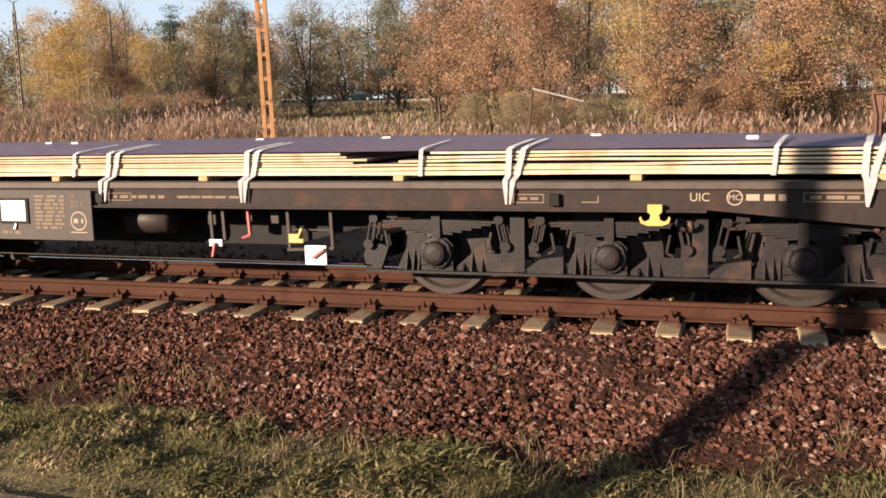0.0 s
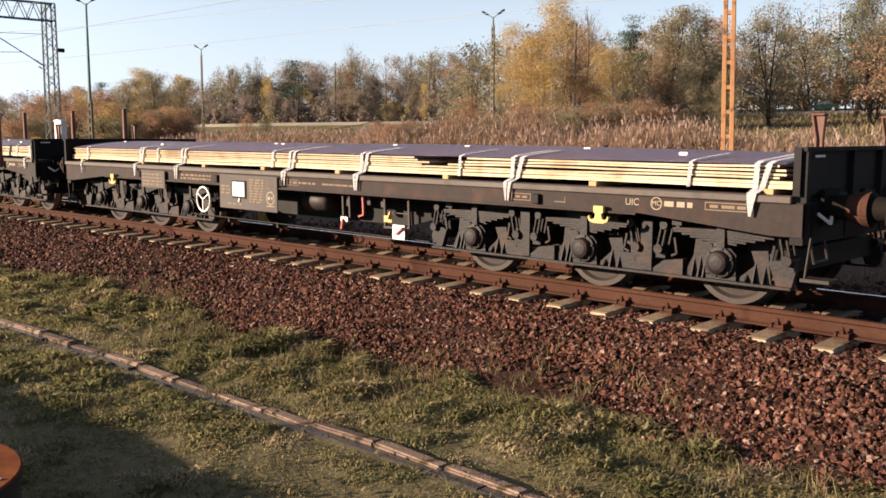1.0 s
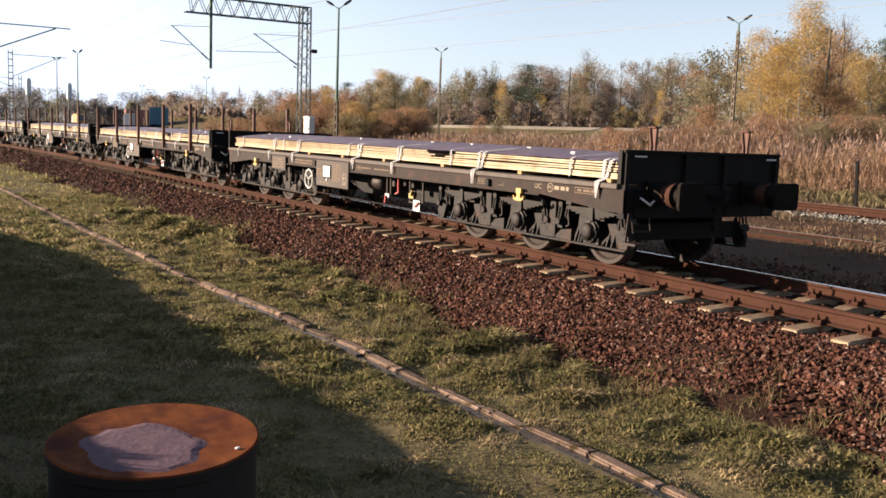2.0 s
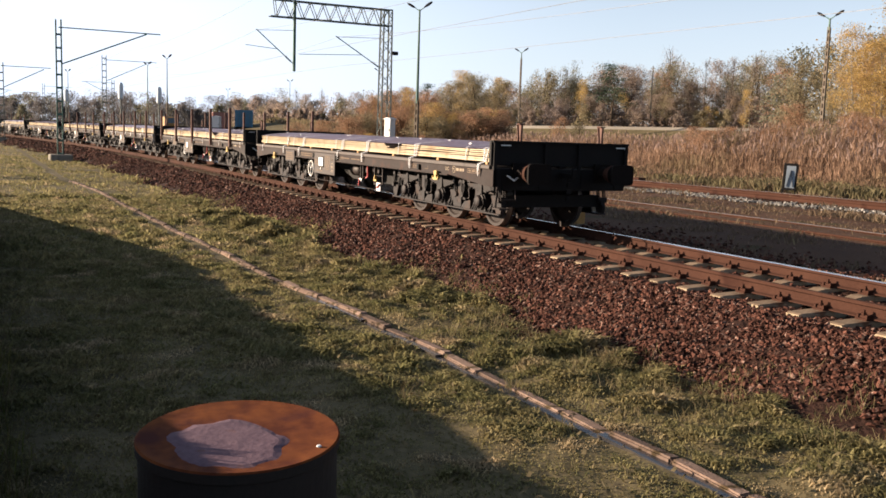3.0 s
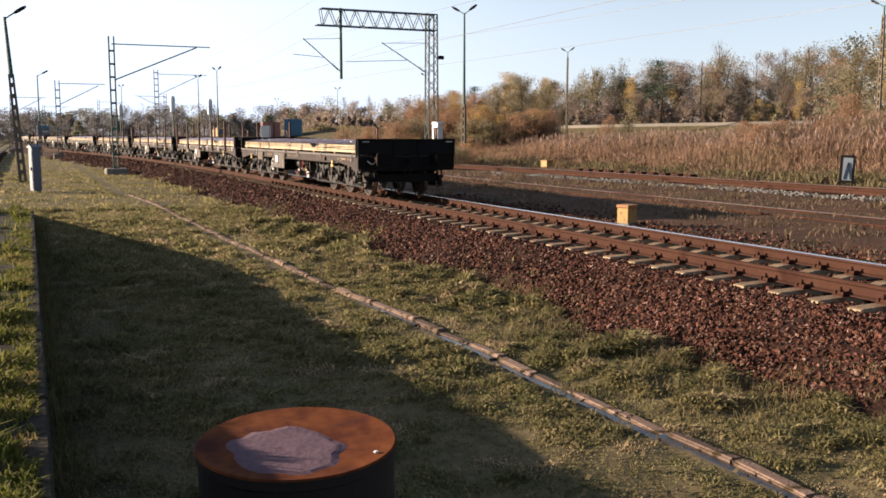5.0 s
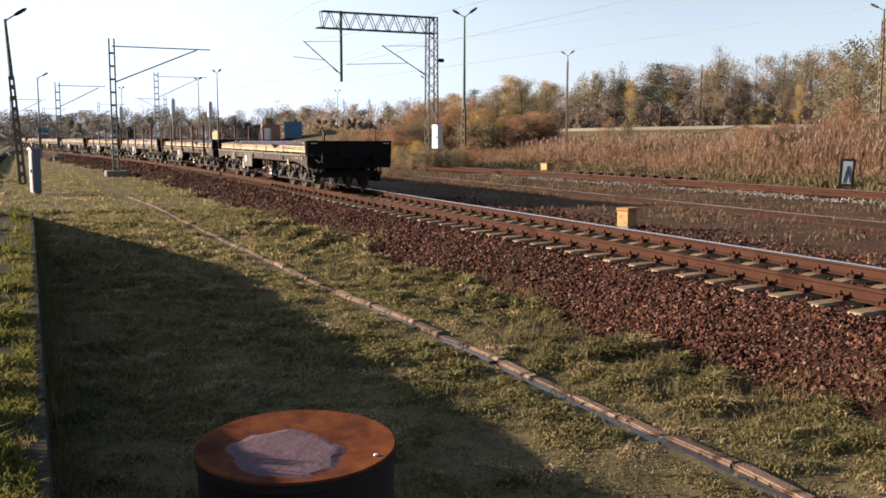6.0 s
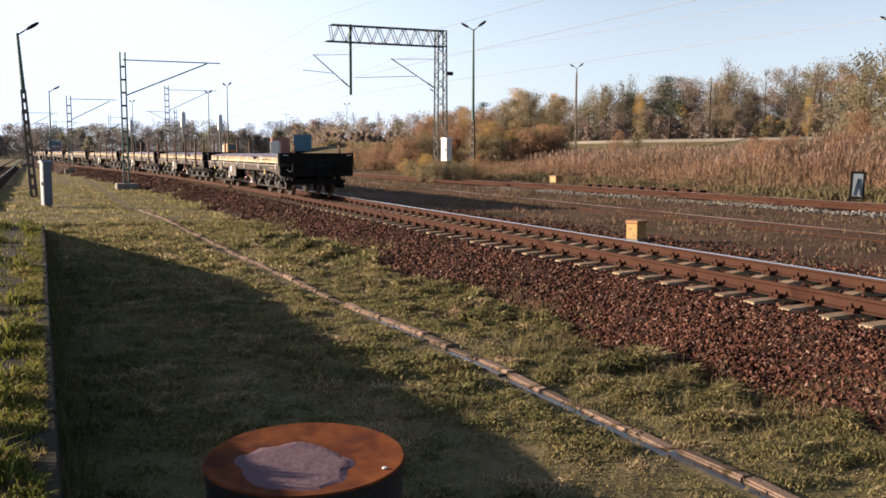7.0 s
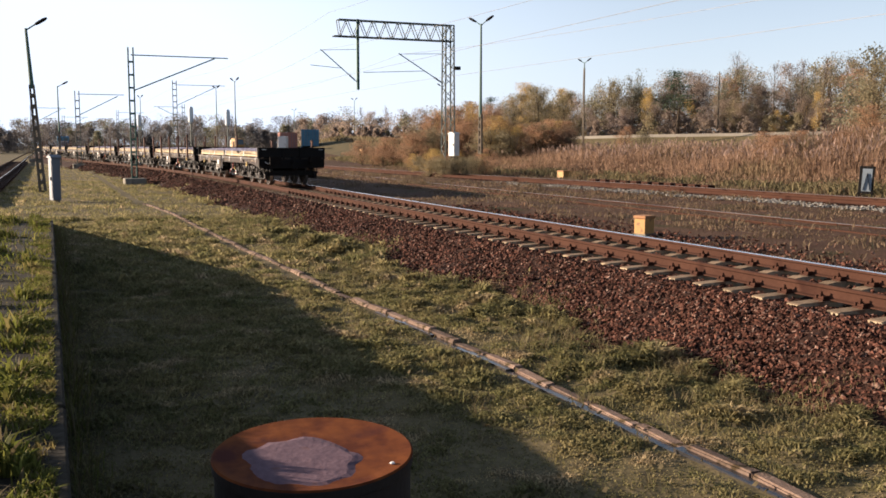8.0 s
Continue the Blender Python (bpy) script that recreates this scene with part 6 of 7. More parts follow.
    keep &= (y > 15.5) | (rng.random(n) < smoothstep(0.4, 0.75, tuft))
    keep &= (np.abs(y - c) > 1.3) | (rng.random(n) < 0.06)
    keep &= ((np.abs(y - TRACK_B - 0.75) > 0.15) | (x < -30)) & ~((x > -30) & (y > TRACK_B - 0.2) & (y < TRACK_B + 0.75) & (rng.random(n) < 0.8))
    x, y = x[keep], y[keep]
    L = rng.uniform(0.04, 0.17, len(x)) * (1 + 1.9 * smoothstep(29, 35, y)) * (0.5 + 1.3 * smoothstep(0.35, 0.85, lumps(x, y, 0.9, 14))) * (0.6 + 0.4 * smoothstep(13, 17, y))
    v, t = blades(x, y, land(x, y) - 0.01, L, 0.02 + 0.08 * L, rng.uniform(0.3, 1.2, len(x)), rng)
    plant("yard_weeds", "brown and grey-green weeds between the tracks", "weeds", v, t, [M_YARD, M_STRAW], np.repeat((rng.random(len(x)) < 0.03).astype(np.int32), 3))


M_YARD = leafy("yard weeds", (0.105, 0.078, 0.05), (0.17, 0.122, 0.082), (0.18, 0.108, 0.074), patch=0.3, island=0.4)


def build_fringe():
    """Low green and brown growth in front of the reeds."""
    rng = np.random.default_rng(41)
    n = 26000
    x = rng.uniform(-110, 16, n)
    y = 33.0 + rng.normal(0, 1.1, n)
    keep = rng.random(n) < 0.25 + lumps(x, y, 1.6, 12)
    x, y = x[keep], y[keep]
    L = rng.uniform(0.2, 0.6, len(x)) * (0.5 + 0.9 * lumps(x, y, 1.6, 12))
    v, t = blades(x, y, land(x, y) - 0.02, L, 0.03 + 0.09 * L, rng.uniform(0.3, 1.0, len(x)), rng)
    plant("reed_fringe", "low olive-green weeds in front of the reeds", "weeds", v, t, [M_FRINGE])


M_FRINGE = leafy("olive fringe weeds", (0.11, 0.095, 0.048), (0.18, 0.148, 0.085), (0.19, 0.125, 0.072), patch=0.3, island=0.4)


def build_pale_stones():
    rng = np.random.default_rng(8)
    n = 3500
    x = rng.uniform(-48, 5, n)
    c = np.interp(x, [-100, -67, -46, -35, -20, 40], [22.5, 23.6, 25.6, 26.6, 27.3, 28.0])
    y = c - 2.2 + rng.normal(0, 0.45, n)
    scatter_stones("grey_ballast", M_PALE_STONE, "strip of pale grey ballast beside the rusty siding", np.stack([x, y, land(x, y) + 0.03, rng.uniform(0.03, 0.065, n)], -1), rng)
    n = 3000
    x, y = rng.uniform(-30, 6, n), 12.2 + np.abs(rng.normal(0, 0.9, n))
    scatter_stones("loose_ballast", M_STONE, "scattered reddish stones beyond the track", np.stack([x, y, land(x, y) + 0.02, rng.uniform(0.025, 0.045, n)], -1), rng)


def build_reeds():
    rng = np.random.default_rng(21)
    n = 46000
    x = rng.uniform(-115, 22, n)
    y0 = np.interp(x, [-115, -60, -40, -20, 22], [34, 33, 33.5, 34, 34])
    y = y0 + np.where(x > -26, 8, 15) * rng.random(n) ** 1.2
    front = smoothstep(0, 3.5, y - y0)
    left = smoothstep(-105, -50, x)
    p = 0.7 * lumps(x, y, 5.0, 15) + 0.35 * lumps(x, y, 2.0, 5) + 0.4 * lumps(x, y, 0.6, 6) - 0.25
    L = (0.6 + front * (0.7 + 0.85 * left + 0.75 * smoothstep(-62, -42, x) * (1 - smoothstep(-27, -18, x)))) * rng.uniform(0.42, 1.06, n) * (0.42 + 0.58 * p)
    z = land(x, y)
    lean = rng.uniform(0.02, 0.34, n)
    parts = []
    v, t = blades(x, y, z, L, np.full(n, 0.026), lean, rng, 0.1)
    mats = [np.zeros(len(t), np.int32)]
    parts.append((v, t))
    for k in range(2):
        h = L * rng.uniform(0.25, 0.7, n)
        v, t = blades(x, y, z + h, L * rng.uniform(0.2, 0.4, n), np.full(n, 0.045), rng.uniform(0.4, 1.1, n), rng, 0.4)
        parts.append((v, t))
        mats.append(np.zeros(len(t), np.int32))
    k = (rng.random(n) < 0.45) & (L > 1.2)
    v, t = blades(x[k], y[k], z[k] + L[k] * 0.93, rng.uniform(0.2, 0.42, k.sum()), np.full(k.sum(), 0.065), rng.uniform(0.2, 0.7, k.sum()), rng, 0.4)
    parts.append((v, t))
    mats.append(np.ones(len(t), np.int32))
    off, vs, ts = 0, [], []
    for v, t in parts:
        vs.append(v)
        ts.append(t + off)
        off += len(v)
    plant("reed_bed", "tall dense bed of dry rust-brown reeds with violet plumes", "reeds", np.concatenate(vs), np.concatenate(ts), [M_REED, M_PLUME], np.concatenate(mats))


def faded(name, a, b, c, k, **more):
    """Autumn leaves, dulled towards grey by k to put distance haze into the colour."""
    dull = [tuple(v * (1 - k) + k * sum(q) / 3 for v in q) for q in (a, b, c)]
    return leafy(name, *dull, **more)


LEAF = {
    "birch": faded("yellow birch leaves", (0.32, 0.215, 0.07), (0.48, 0.325, 0.11), (0.26, 0.2, 0.08), 0.06, patch=0.4),
    "rust": faded("rust-brown leaves", (0.25, 0.142, 0.084), (0.39, 0.23, 0.135), (0.23, 0.165, 0.1), 0.08, patch=0.3, through=0.5),
    # Rust leaves for far trees, greyed and lightened in place of distance haze.
    "hazed": faded("dull brown far leaves", (0.23, 0.16, 0.115), (0.32, 0.23, 0.17), (0.22, 0.175, 0.12), 0.3, patch=0.3, through=0.5),
    "olive": faded("olive-green leaves", (0.182, 0.152, 0.078), (0.3, 0.24, 0.13), (0.3, 0.215, 0.128), 0.2, patch=0.3, through=0.5),
    "green": faded("dull green leaves", (0.125, 0.124, 0.076), (0.21, 0.19, 0.12), (0.24, 0.195, 0.125), 0.2, patch=0.3, through=0.5),
    "pine": leafy("dark pine needles", (0.034, 0.054, 0.036), (0.066, 0.09, 0.055), (0.088, 0.1, 0.064), patch=0.4, through=0.1),
    "pale": faded("pinkish thin leaves", (0.27, 0.2, 0.16), (0.37, 0.285, 0.235), (0.245, 0.18, 0.138), 0.15, patch=0.4),
    # Grey tone that paints distance haze onto the farthest crowns.
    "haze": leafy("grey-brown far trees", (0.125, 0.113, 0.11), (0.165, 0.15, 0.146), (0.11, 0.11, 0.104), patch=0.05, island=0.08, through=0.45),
}


def limb_mesh(bm, a, b, r, rng, n=6):
    """A crooked tapering limb in three lengths."""
    a, b = Vector(a), Vector(b)
    pts = [a]
    for k in (1, 2):
        j = (b - a).length * 0.06
        pts.append(a.lerp(b, k / 3) + Vector((rng.uniform(-j, j), rng.uniform(-j, j), rng.uniform(-j, j))))
    pts.append(b)
    for k in range(3):
        rod(bm, pts[k], pts[k + 1], r * (1 - 0.3 * k), r * (1 - 0.3 * (k + 1)), n=n, caps=False)


def build_tree(kind, seed, at, fine=False):
    """One tree 10 m high: trunk with limbs, and a crown of leaf clumps round the limb ends."""
    rng = random.Random(seed)
    nr = np.random.default_rng(seed)
    spec = {
        "birch": (0.10, 1.6, 1.5, 9.8, 38, 260, 0.12, "pointed yellow birch with a pale slender trunk", M_BIRCH),
        "rust": (0.16, 3.2, 0.6, 9.6, 64, 170, 0.18, "rust-brown broad autumn tree with a ragged crown", M_BARK),
        "hazed": (0.16, 3.2, 0.6, 9.6, 64, 170, 0.18, "brown autumn tree, greyed as by haze, with a ragged crown", M_BARK),
        "olive": (0.2, 3.3, 0.5, 9.5, 64, 175, 0.18, "broad olive-green autumn tree with a rounded crown", M_BARK),
        "green": (0.2, 2.8, 0.8, 9.7, 58, 170, 0.18, "dull green leafy tree with an uneven crown", M_BARK),
        "pine": (0.18, 2.0, 3.2, 9.9, 34, 170, 0.16, "dark green pine with layered branches", M_BARK),
        "pale": (0.12, 1.6, 1.5, 9.9, 50, 44, 0.11, "nearly bare pinkish-grey tree with thin twigs", M_BARK),
    }[kind]
    rad, width, low, high, count, leaves, size, label, bark = spec
    if fine:
        leaves, size = leaves * 2.3, size * 0.66
    else:
        leaves, size = leaves * 0.95, size * 0.92
    tree = thing("tree", label, "tree", at, "trees of the autumn wood")
    bm = bmesh.new()
    stems = 1 if kind in ("birch", "pine", "pale") else rng.choice((2, 3))
    tips = []
    for s in range(stems):
        sway = Vector((rng.uniform(-0.5, 0.5), rng.uniform(-0.5, 0.5), 0)) * (0.5 if stems == 1 else 2.2)
        base = Vector((rng.uniform(-0.2, 0.2), rng.uniform(-0.2, 0.2), -0.2)) * (0 if stems == 1 else 1) + Vector((0, 0, -0.2))
        top = Vector((sway.x, sway.y, high * (1 if s == 0 else rng.uniform(0.7, 0.95))))
        limb_mesh(bm, base, top, rad / stems ** 0.4, rng, 8)
        for k in range(count // stems):
            u = rng.random() ** 0.8
            z = low + (top.z - low) * u
            if kind == "pine":
                w = width * (1.05 - u) * rng.uniform(0.5, 1.1) + 0.25
                z = round(z / 0.7) * 0.7
            elif kind in ("birch", "pale"):
                w = width * (0.3 + 0.9 * math.sin(math.pi * min(1, u * 0.85 + 0.12))) * rng.uniform(0.3, 1.0)
            else:
                w = width * math.sin(math.pi * (0.22 + 0.7 * u)) * rng.uniform(0.35, 1.08)
            a = rng.uniform(0, 2 * math.pi)
            root = base.lerp(top, max(0.05, (z - base.z) / (top.z - base.z) - 0.12))
            tip = Vector((root.x + w * math.cos(a), root.y + w * math.sin(a), z + (0.1 if kind == "pine" else rng.uniform(0.1, 0.8))))
            tip.z = min(tip.z, high)
            limb_mesh(bm, root, tip, rad * 0.28 * (1.1 - u), rng, 4)
            tips.append((tip, root))
            if kind == "pale" or rng.random() < 0.4:
                for q in range(3):
                    e = tip + Vector((rng.uniform(-0.5, 0.5), rng.uniform(-0.5, 0.5), rng.uniform(0.1, 0.8)))
                    rod(bm, root.lerp(tip, 0.6), e, rad * 0.1, rad * 0.03, n=3, caps=False)
    part("trunk", bm, bark, tree)
    c = np.array([tuple(t.lerp(r, q)) for t, r in tips for q in (0.0, 0.35)])
    weight = np.tile([1.0, 0.6], len(tips)) * nr.uniform(0.3, 1.3, len(c))
    per = np.maximum(3, (leaves * weight * 0.48).astype(int))
    p = np.repeat(c, per, 0)
    n = len(p)
    spread = np.repeat(nr.uniform(0.28, 0.62, len(c)), per)[:, None]
    flat = np.array([1, 1, 0.35 if kind == "pine" else 0.75])
    p = p + np.clip(nr.normal(0, 1, (n, 3)), -1.7, 1.7) * spread * flat
    p[:, 2] = np.clip(p[:, 2], 0.15, 10.2)
    e = size * nr.uniform(0.5, 1.3, (n, 1))
    a = nr.normal(0, 1, (n, 3))
    a /= np.linalg.norm(a, axis=1, keepdims=True)
    b = np.cross(a, nr.normal(0, 1, (n, 3)))
    b /= np.linalg.norm(b, axis=1, keepdims=True) + 1e-9
    v = np.stack([p - a * e * 0.5, p + b * e * 0.38, p + a * e * 0.5, p - b * e * 0.38], 1).reshape(-1, 3)
    t = (np.array([(0, 1, 2), (0, 2, 3)])[None] + 4 * np.arange(n)[:, None, None]).reshape(-1, 3)
    crown = new("crown", tri_mesh("crown", v, t, [LEAF[kind]]))
    crown.parent = tree
    return tree


SKYLINE = [(-30, 9.0), (-10, 9.2), (5, 9.6), (15, 9.4), (25, 8.4), (30, 7.6), (35, 7.0), (37.8, 7.9), (40, 6.8), (43, 5.9), (46, 5.3), (48, 4.9), (50, 5.4),
           (53.4, 4.7), (55, 4.8), (58, 4.3), (61, 3.9), (63, 3.2), (66, 2.8), (70, 2.5), (74, 2.3), (78, 1.5), (82, 1.9), (86, 1.6), (91, 1.5), (97, 1.6)]


def build_wood():
    kinds = ["birch", "birch", "rust", "rust", "olive", "olive", "green", "pine", "pale", "pale", "hazed", "hazed"]
    stock = {}
    rng = random.Random(77)
    for i, k in enumerate(kinds):
        stock.setdefault(k, []).append(i)
    made = {}

    def place(kind, x, y, top, wide=1.0):
        g = float(land(x, y))
        s = max(top - g, 1.5) / 10.0
        fine = math.hypot(x, y) < 106 and top - g > 4.5
        i = rng.choice(stock[kind]) + (100 if fine else 0)
        at = pose(x, y, g - 0.05, 0, 0, rng.uniform(0, 360)) @ Matrix.Diagonal((s * wide, s * wide, s, 1))
        if i not in made:
            made[i] = build_tree(kinds[i % 100], 100 + i, at, fine)
        else:
            o = copy_thing(made[i], pose(0, 0, 0))
            o.matrix_basis = at

    az_k, el_k = [a for a, _ in SKYLINE], [e for _, e in SKYLINE]
    # chosen trees on the skyline: bearing, distance, elevation of the top, kind, width
    for az, d, el, kind, w in ((37.8, 82, 8.0, "birch", 1.0), (40.2, 84, 6.6, "birch", 1.1), (38.9, 83, 6.0, "birch", 1.5), (34.3, 88, 5.2, "birch", 1.6), (36.0, 90, 7.2, "pale", 1.0),
                               (31.0, 90, 7.4, "olive", 1.1), (28.9, 92, 7.0, "green", 1.0), (33.2, 100, 6.9, "pine", 0.9), (25.5, 95, 7.8, "olive", 0.9), (50.0, 168, 5.3, "pale", 1.0),
                               (50.4, 166, 4.3, "rust", 0.8), (53.3, 150, 4.35, "pine", 1.5), (60.2, 100, 3.3, "olive", 1.1), (61.4, 98, 3.6, "olive", 1.0), (62.3, 102, 3.7, "birch", 1.1), (63.2, 97, 3.2, "olive", 1.2), (64.3, 95, 2.6, "rust", 1.2), (65.4, 98, 2.6, "birch", 1.3), (66.6, 96, 2.4, "rust", 1.3), (67.8, 99, 2.2, "rust", 1.3), (56.3, 104, 1.2, "rust", 1.5), (55.2, 102, 1.0, "olive", 1.6), (52.2, 170, 4.1, "pale", 1.0), (47.9, 162, 4.6, "pale", 0.8), (45.2, 158, 4.9, "pale", 0.9),
                               (46.5, 156, 4.8, "pale", 0.8), (42.6, 110, 5.6, "olive", 1.0), (55.6, 168, 4.5, "green", 0.9), (57.2, 166, 4.3, "olive", 0.9), (55.0, 154, 3.4, "birch", 0.8), (61.2, 158, 3.7, "olive", 1.0),
                               (60.0, 154, 3.4, "birch", 1.1), (62.3, 144, 2.9, "birch", 1.3), (65.5, 150, 2.7, "rust", 1.1), (64.4, 210, 2.9, "pine", 1.3), (67.5, 156, 2.1, "birch", 1.2), (45.6, 142, 3.0, "birch", 0.9),
                               (17.5, 62, 8.6, "rust", 1.1), (14.0, 56, 9.6, "rust", 1.0), (20.0, 100, 8.6, "green", 0.9), (11.0, 50, 9.4, "rust", 0.9), (9.5, 55, 10.2, "pale", 0.9), (8.5, 52, 9.8, "pale", 0.9), (6.0, 52, 9.0, "birch", 1.2),
                               (3.5, 48, 8.4, "rust", 1.1), (0.5, 50, 9.2, "olive", 1.0), (-2.5, 47, 8.5, "rust", 1.1), (-4.5, 50, 9.4, "birch", 1.2), (-7.5, 50, 9.0, "rust", 1.1), (-9, 60, 9.5, "olive", 1.1), (2, 75, 9.6, "pine", 1.0), (5, 72, 9.2, "pine", 1.0)):
        x, y = bearing(az, d)
        place(kind, x, y, 2.5 + d * math.tan(radians(el)), w)
    # the mass of the wood behind
    for lo, hi, step, d0, d1, f0, f1, pool in ((-16, 44, 1.1, 100, 150, 0.72, 0.98, ("rust", "olive", "green", "olive", "pale", "birch", "rust", "pine")),
                                               (44, 73, 0.8, 160, 190, 0.72, 0.97, ("hazed", "olive", "green", "hazed", "pale", "birch", "olive")),
                                               (44, 72, 0.75, 152, 165, 0.35, 0.62, ("hazed", "olive", "birch", "hazed")),
                                               (27, 44, 1.5, 84, 96, 0.35, 0.7, ("rust", "olive", "birch"))):
        az = lo
        while az < hi:
            d = rng.uniform(d0, d1)
            el = float(np.interp(az, az_k, el_k)) * rng.uniform(f0, f1)
            x, y = bearing(az + rng.uniform(-0.4, 0.4), d)
            if not (d < 146 and 21.3 < az < 27.5):
                place(rng.choice(pool), x, y, 2.5 + d * math.tan(radians(el)), rng.uniform(0.85, 1.35))
            az += step * rng.uniform(0.7, 1.3)
    # dark reddish bushes at the end of the reeds
    for az in (68.6, 69.2, 69.8, 70.3, 70.9, 71.5, 72.2):
        d = rng.uniform(92, 104)
        x, y = bearing(az, d)
        place(rng.choice(("rust", "rust", "olive")), x, y, float(land(x, y)) + rng.uniform(1.8, 3.0), 1.6)
    # scrub rising behind the reeds on the slope, and round the foot of the beam mast
    for k in range(60):
        az = rng.uniform(32, 49)
        d = rng.uniform(56, 66)
        x, y = bearing(az, d)
        el = float(np.interp(az, [32, 40, 49], [2.5, 1.9, 0.8])) * rng.uniform(0.6, 1.05)
        place(rng.choice(("rust", "rust", "pale", "olive", "rust")), x, y, 2.5 + d * math.tan(radians(el)), 1.6)
    for k in range(14):
        x, y = bearing(rng.uniform(64.5, 69.5), rng.uniform(63, 72))
        place(rng.choice(("olive", "rust", "olive", "birch")), x, y, float(land(x, y)) + rng.uniform(1.2, 2.0), 1.8)
    for k in range(34):
        az = rng.uniform(59.6, 69.5)
        d = rng.uniform(86, 96)
        x, y = bearing(az, d)
        place(rng.choice(("olive", "rust", "rust", "birch")), x, y, 2.5 + d * math.tan(radians(rng.uniform(0.9, 1.9))), 1.7)
    for az, d, h in ((66.0, 62.5, 1.5), (66.7, 63.5, 1.6), (67.3, 62.0, 1.5), (65.4, 64, 1.5), (68.0, 63, 1.5)):
        x, y = bearing(az, d)
        place("olive", x, y, float(land(x, y)) + h, 2.0)
    # low shrubs behind the reeds
    for k in range(80):
        x = rng.uniform(-45, 16)
        y = rng.uniform(44, 52) if x > -12 else rng.uniform(50, 60)
        if not 16 < math.degrees(math.atan2(-x, y)) < 33:
            place(rng.choice(("rust", "rust", "olive", "birch")), x, y, float(land(x, y)) + rng.uniform(2.2, 4.5 if x > -8 else 2.8), 1.5)


def wood_belt(label, lo, hi, step, d0, d1, f0, f1, card, per, seed, kinds, soft=1.0):
    """Distant woods: ragged crowns of leaf clumps standing close together, with thin trunks."""
    nr = np.random.default_rng(seed)
    az_k, el_k = [a for a, _ in SKYLINE], [e for _, e in SKYLINE]
    vs, ts, ms, off = [], [], [], 0
    az = lo
    while az < hi:
        d = nr.uniform(d0, d1)
        if 17 < az < 29 and d < 150:
            d += 40
        x, y = bearing(az, d)
        g = float(land(x, y))
        h = max(2.0, 2.5 + d * math.tan(radians(float(np.interp(az, az_k, el_k)) * nr.uniform(f0, f1))) - g)
        w = h * nr.uniform(0.22, 0.38)
        clumps = 26
        u = nr.random(clumps)
        c = np.stack([nr.normal(0, 1, clumps) * w * (1.1 - u) * 0.75, nr.normal(0, 1, clumps) * w * (1.1 - u) * 0.75, h * (0.1 + 0.84 * u)], -1)
        n = clumps * per
        p = np.repeat(c, per, 0) + np.clip(nr.normal(0, 1, (n, 3)), -1.7, 1.7) * h * soft * np.array([0.075, 0.075, 0.055])
        p[:, 2] = np.clip(p[:, 2], 0, h)
        a = nr.normal(0, 1, (n, 3))
        a /= np.linalg.norm(a, axis=1, keepdims=True)
        b = np.cross(a, nr.normal(0, 1, (n, 3)))
        b /= np.linalg.norm(b, axis=1, keepdims=True) + 1e-9
        e = card * nr.uniform(0.5, 1.2, (n, 1))
        p = p + np.array([x, y, g])
        vs.append(np.stack([p - a * e * 0.5, p + b * e * 0.4, p + a * e * 0.5, p - b * e * 0.4], 1).reshape(-1, 3))
        ts.append((np.array([(0, 1, 2), (0, 2, 3)])[None] + 4 * np.arange(n)[:, None, None]).reshape(-1, 3) + off)
        ms.append(np.full(2 * n, int(nr.integers(len(kinds))), np.int32))
        off += 4 * n
        r = h * 0.012
        tv = np.array([(x - r, y, g - 0.3), (x + r, y, g - 0.3), (x, y + r, g - 0.3), (x, y, g + h * 0.97)])
        vs.append(tv)
        ts.append(np.array([(0, 1, 3), (1, 2, 3), (2, 0, 3)]) + off)
        ms.append(np.full(3, len(kinds), np.int32))
        off += 4
        az += step * nr.uniform(0.7, 1.3)
    plant("far_wood", label, "far wood", np.concatenate(vs), np.concatenate(ts), [LEAF[k] for k in kinds] + [M_BARK], np.concatenate(ms))


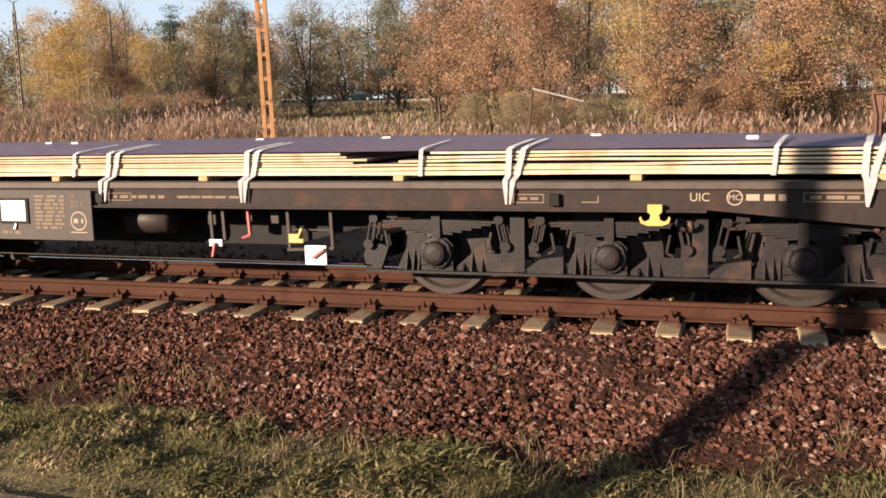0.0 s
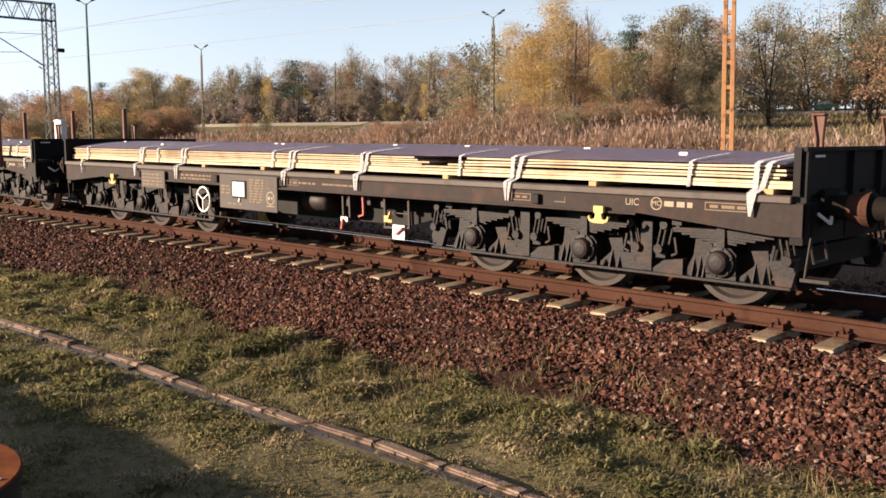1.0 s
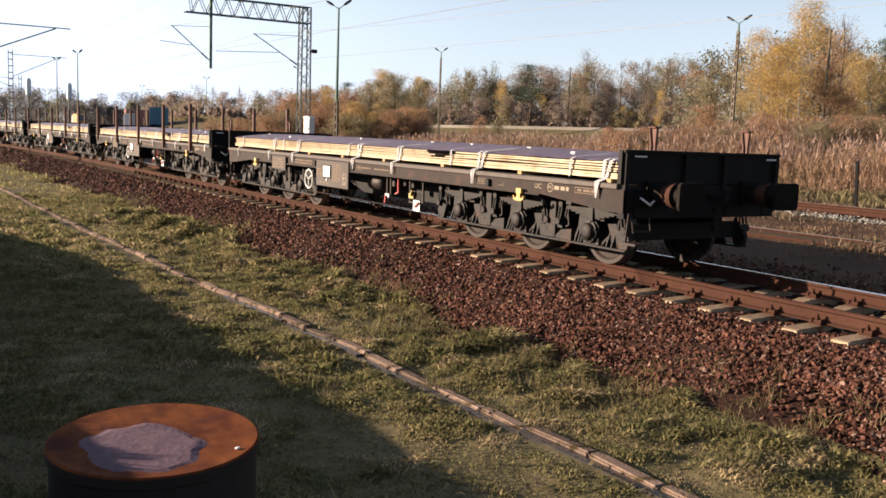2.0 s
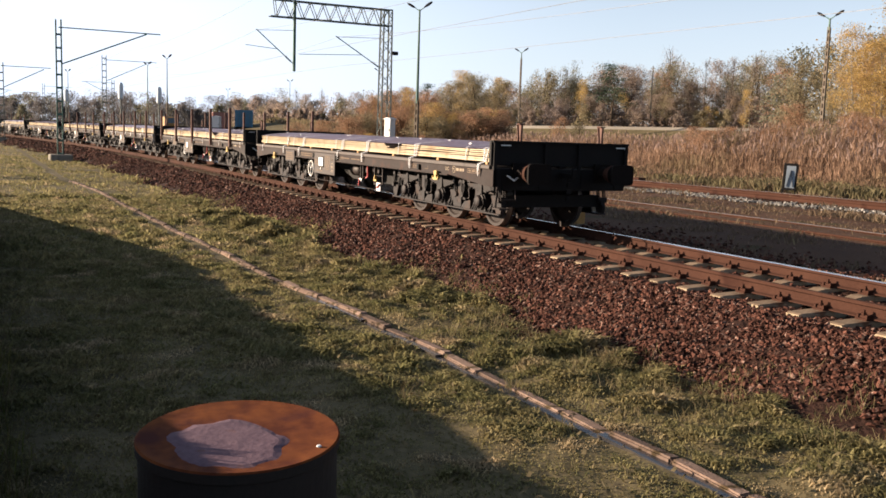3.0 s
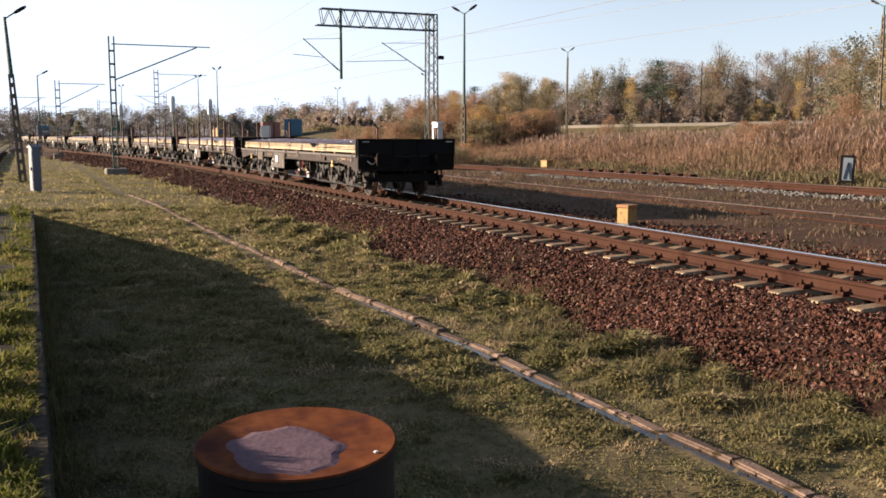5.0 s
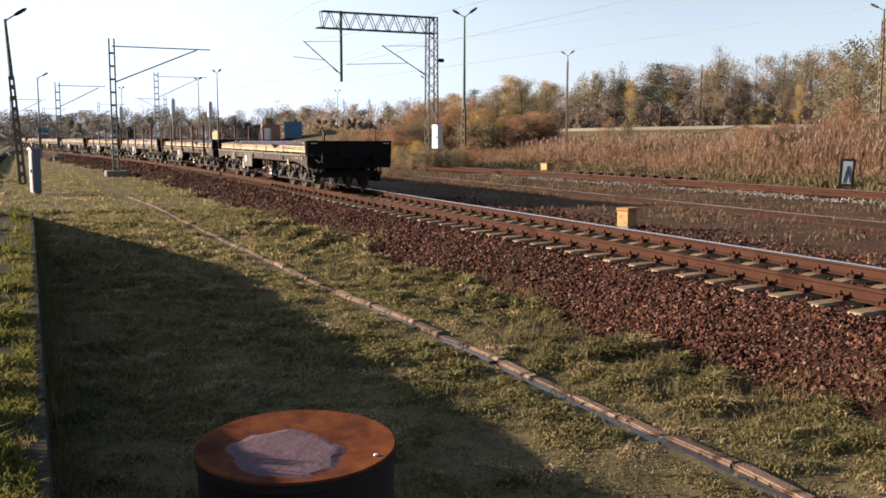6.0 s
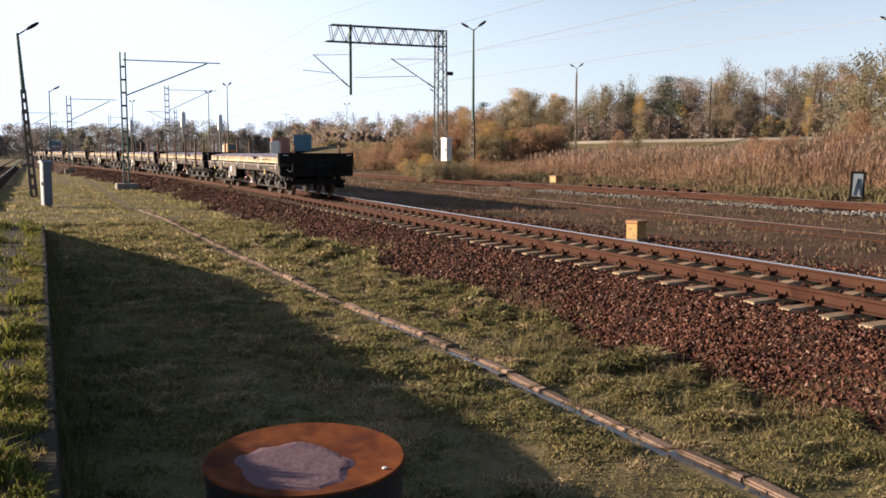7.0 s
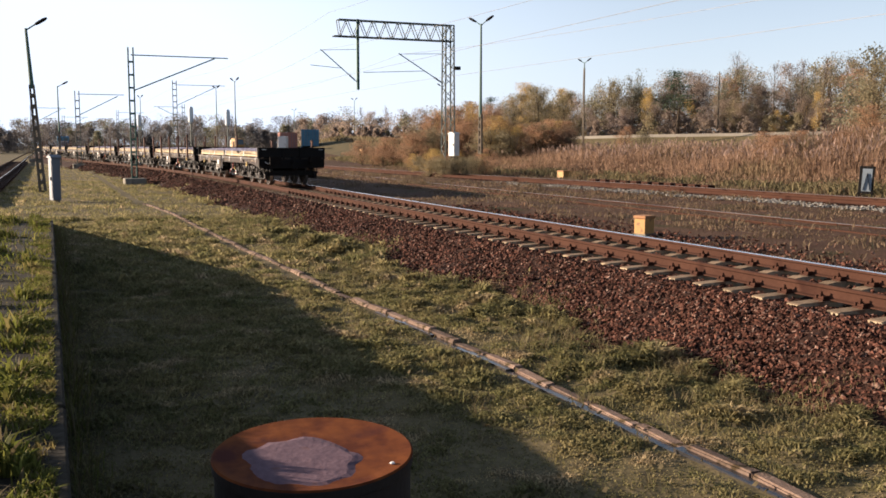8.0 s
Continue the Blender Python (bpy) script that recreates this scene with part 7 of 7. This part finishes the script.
wood_belt("dense brown and green autumn wood behind the bank", -18, 44, 0.55, 112, 165, 0.5, 0.95, 0.34, 34, 5, ["rust", "olive", "green", "birch", "olive", "pale"])
wood_belt("brown undergrowth at the foot of the wood", 8, 36, 0.3, 150, 172, 0.25, 0.8, 0.34, 34, 8, ["rust", "olive", "green", "rust"])
wood_belt("far autumn wood of brown and olive trees", 43, 76, 0.34, 165, 215, 0.45, 0.95, 0.27, 46, 6, ["hazed", "olive", "green", "haze", "pale", "hazed"])
wood_belt("brown scrub at the foot of the far wood", 42, 74, 0.3, 148, 164, 0.16, 0.5, 0.3, 26, 9, ["hazed", "olive", "pale", "hazed"])
# No haze in the air here; the grey leaf colours carry it.
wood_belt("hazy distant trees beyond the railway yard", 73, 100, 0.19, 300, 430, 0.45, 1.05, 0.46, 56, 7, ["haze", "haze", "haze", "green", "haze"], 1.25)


build_grass()
build_pale_stones()
build_reeds()
build_fringe()
build_wood()


def fallen_trunk():
    x, y = bearing(10.3, 45)
    bm = bmesh.new()
    rod(bm, (-1.2, 0, 1.2), (1.2, 0, 0.55), 0.055, 0.035, n=8)
    rod(bm, (-1.2, 0, 1.2), (-1.5, 0.5, -1.6), 0.05, 0.06, n=8, mi=1)
    rod(bm, (1.2, 0, 0.55), (1.4, 0.4, -1.6), 0.03, 0.04, n=8, mi=1)
    tagged(part("leaning_branch", normals(bm), [M_BIRCH, M_BARK], at=pose(x, y, float(land(x, y)) + 1.5, 0, 0, 10)), "pale bare broken branch caught in the bushes", "branch")


def build_field():
    """Rough grass on the slope behind the reeds."""
    rng = np.random.default_rng(31)
    n = 60000
    x, y = rng.uniform(-150, 10, n), 40 + 95 * rng.random(n) ** 1.4
    L = rng.uniform(0.25, 0.8, n) * (0.6 + 0.6 * patchy(x * 0.2, y * 0.2))
    v, t = blades(x, y, land(x, y) - 0.02, L, 0.05 + 0.1 * L, rng.uniform(0.3, 1.2, n), rng)
    plant("rough_grass", "rough brown and olive grass on the slope behind the reeds", "rough grass", v, t, [M_FIELD])


M_FIELD = leafy("rough field grass", (0.15, 0.12, 0.066), (0.24, 0.19, 0.115), (0.27, 0.18, 0.11), patch=0.12, island=0.35)
build_field()
fallen_trunk()


motions()
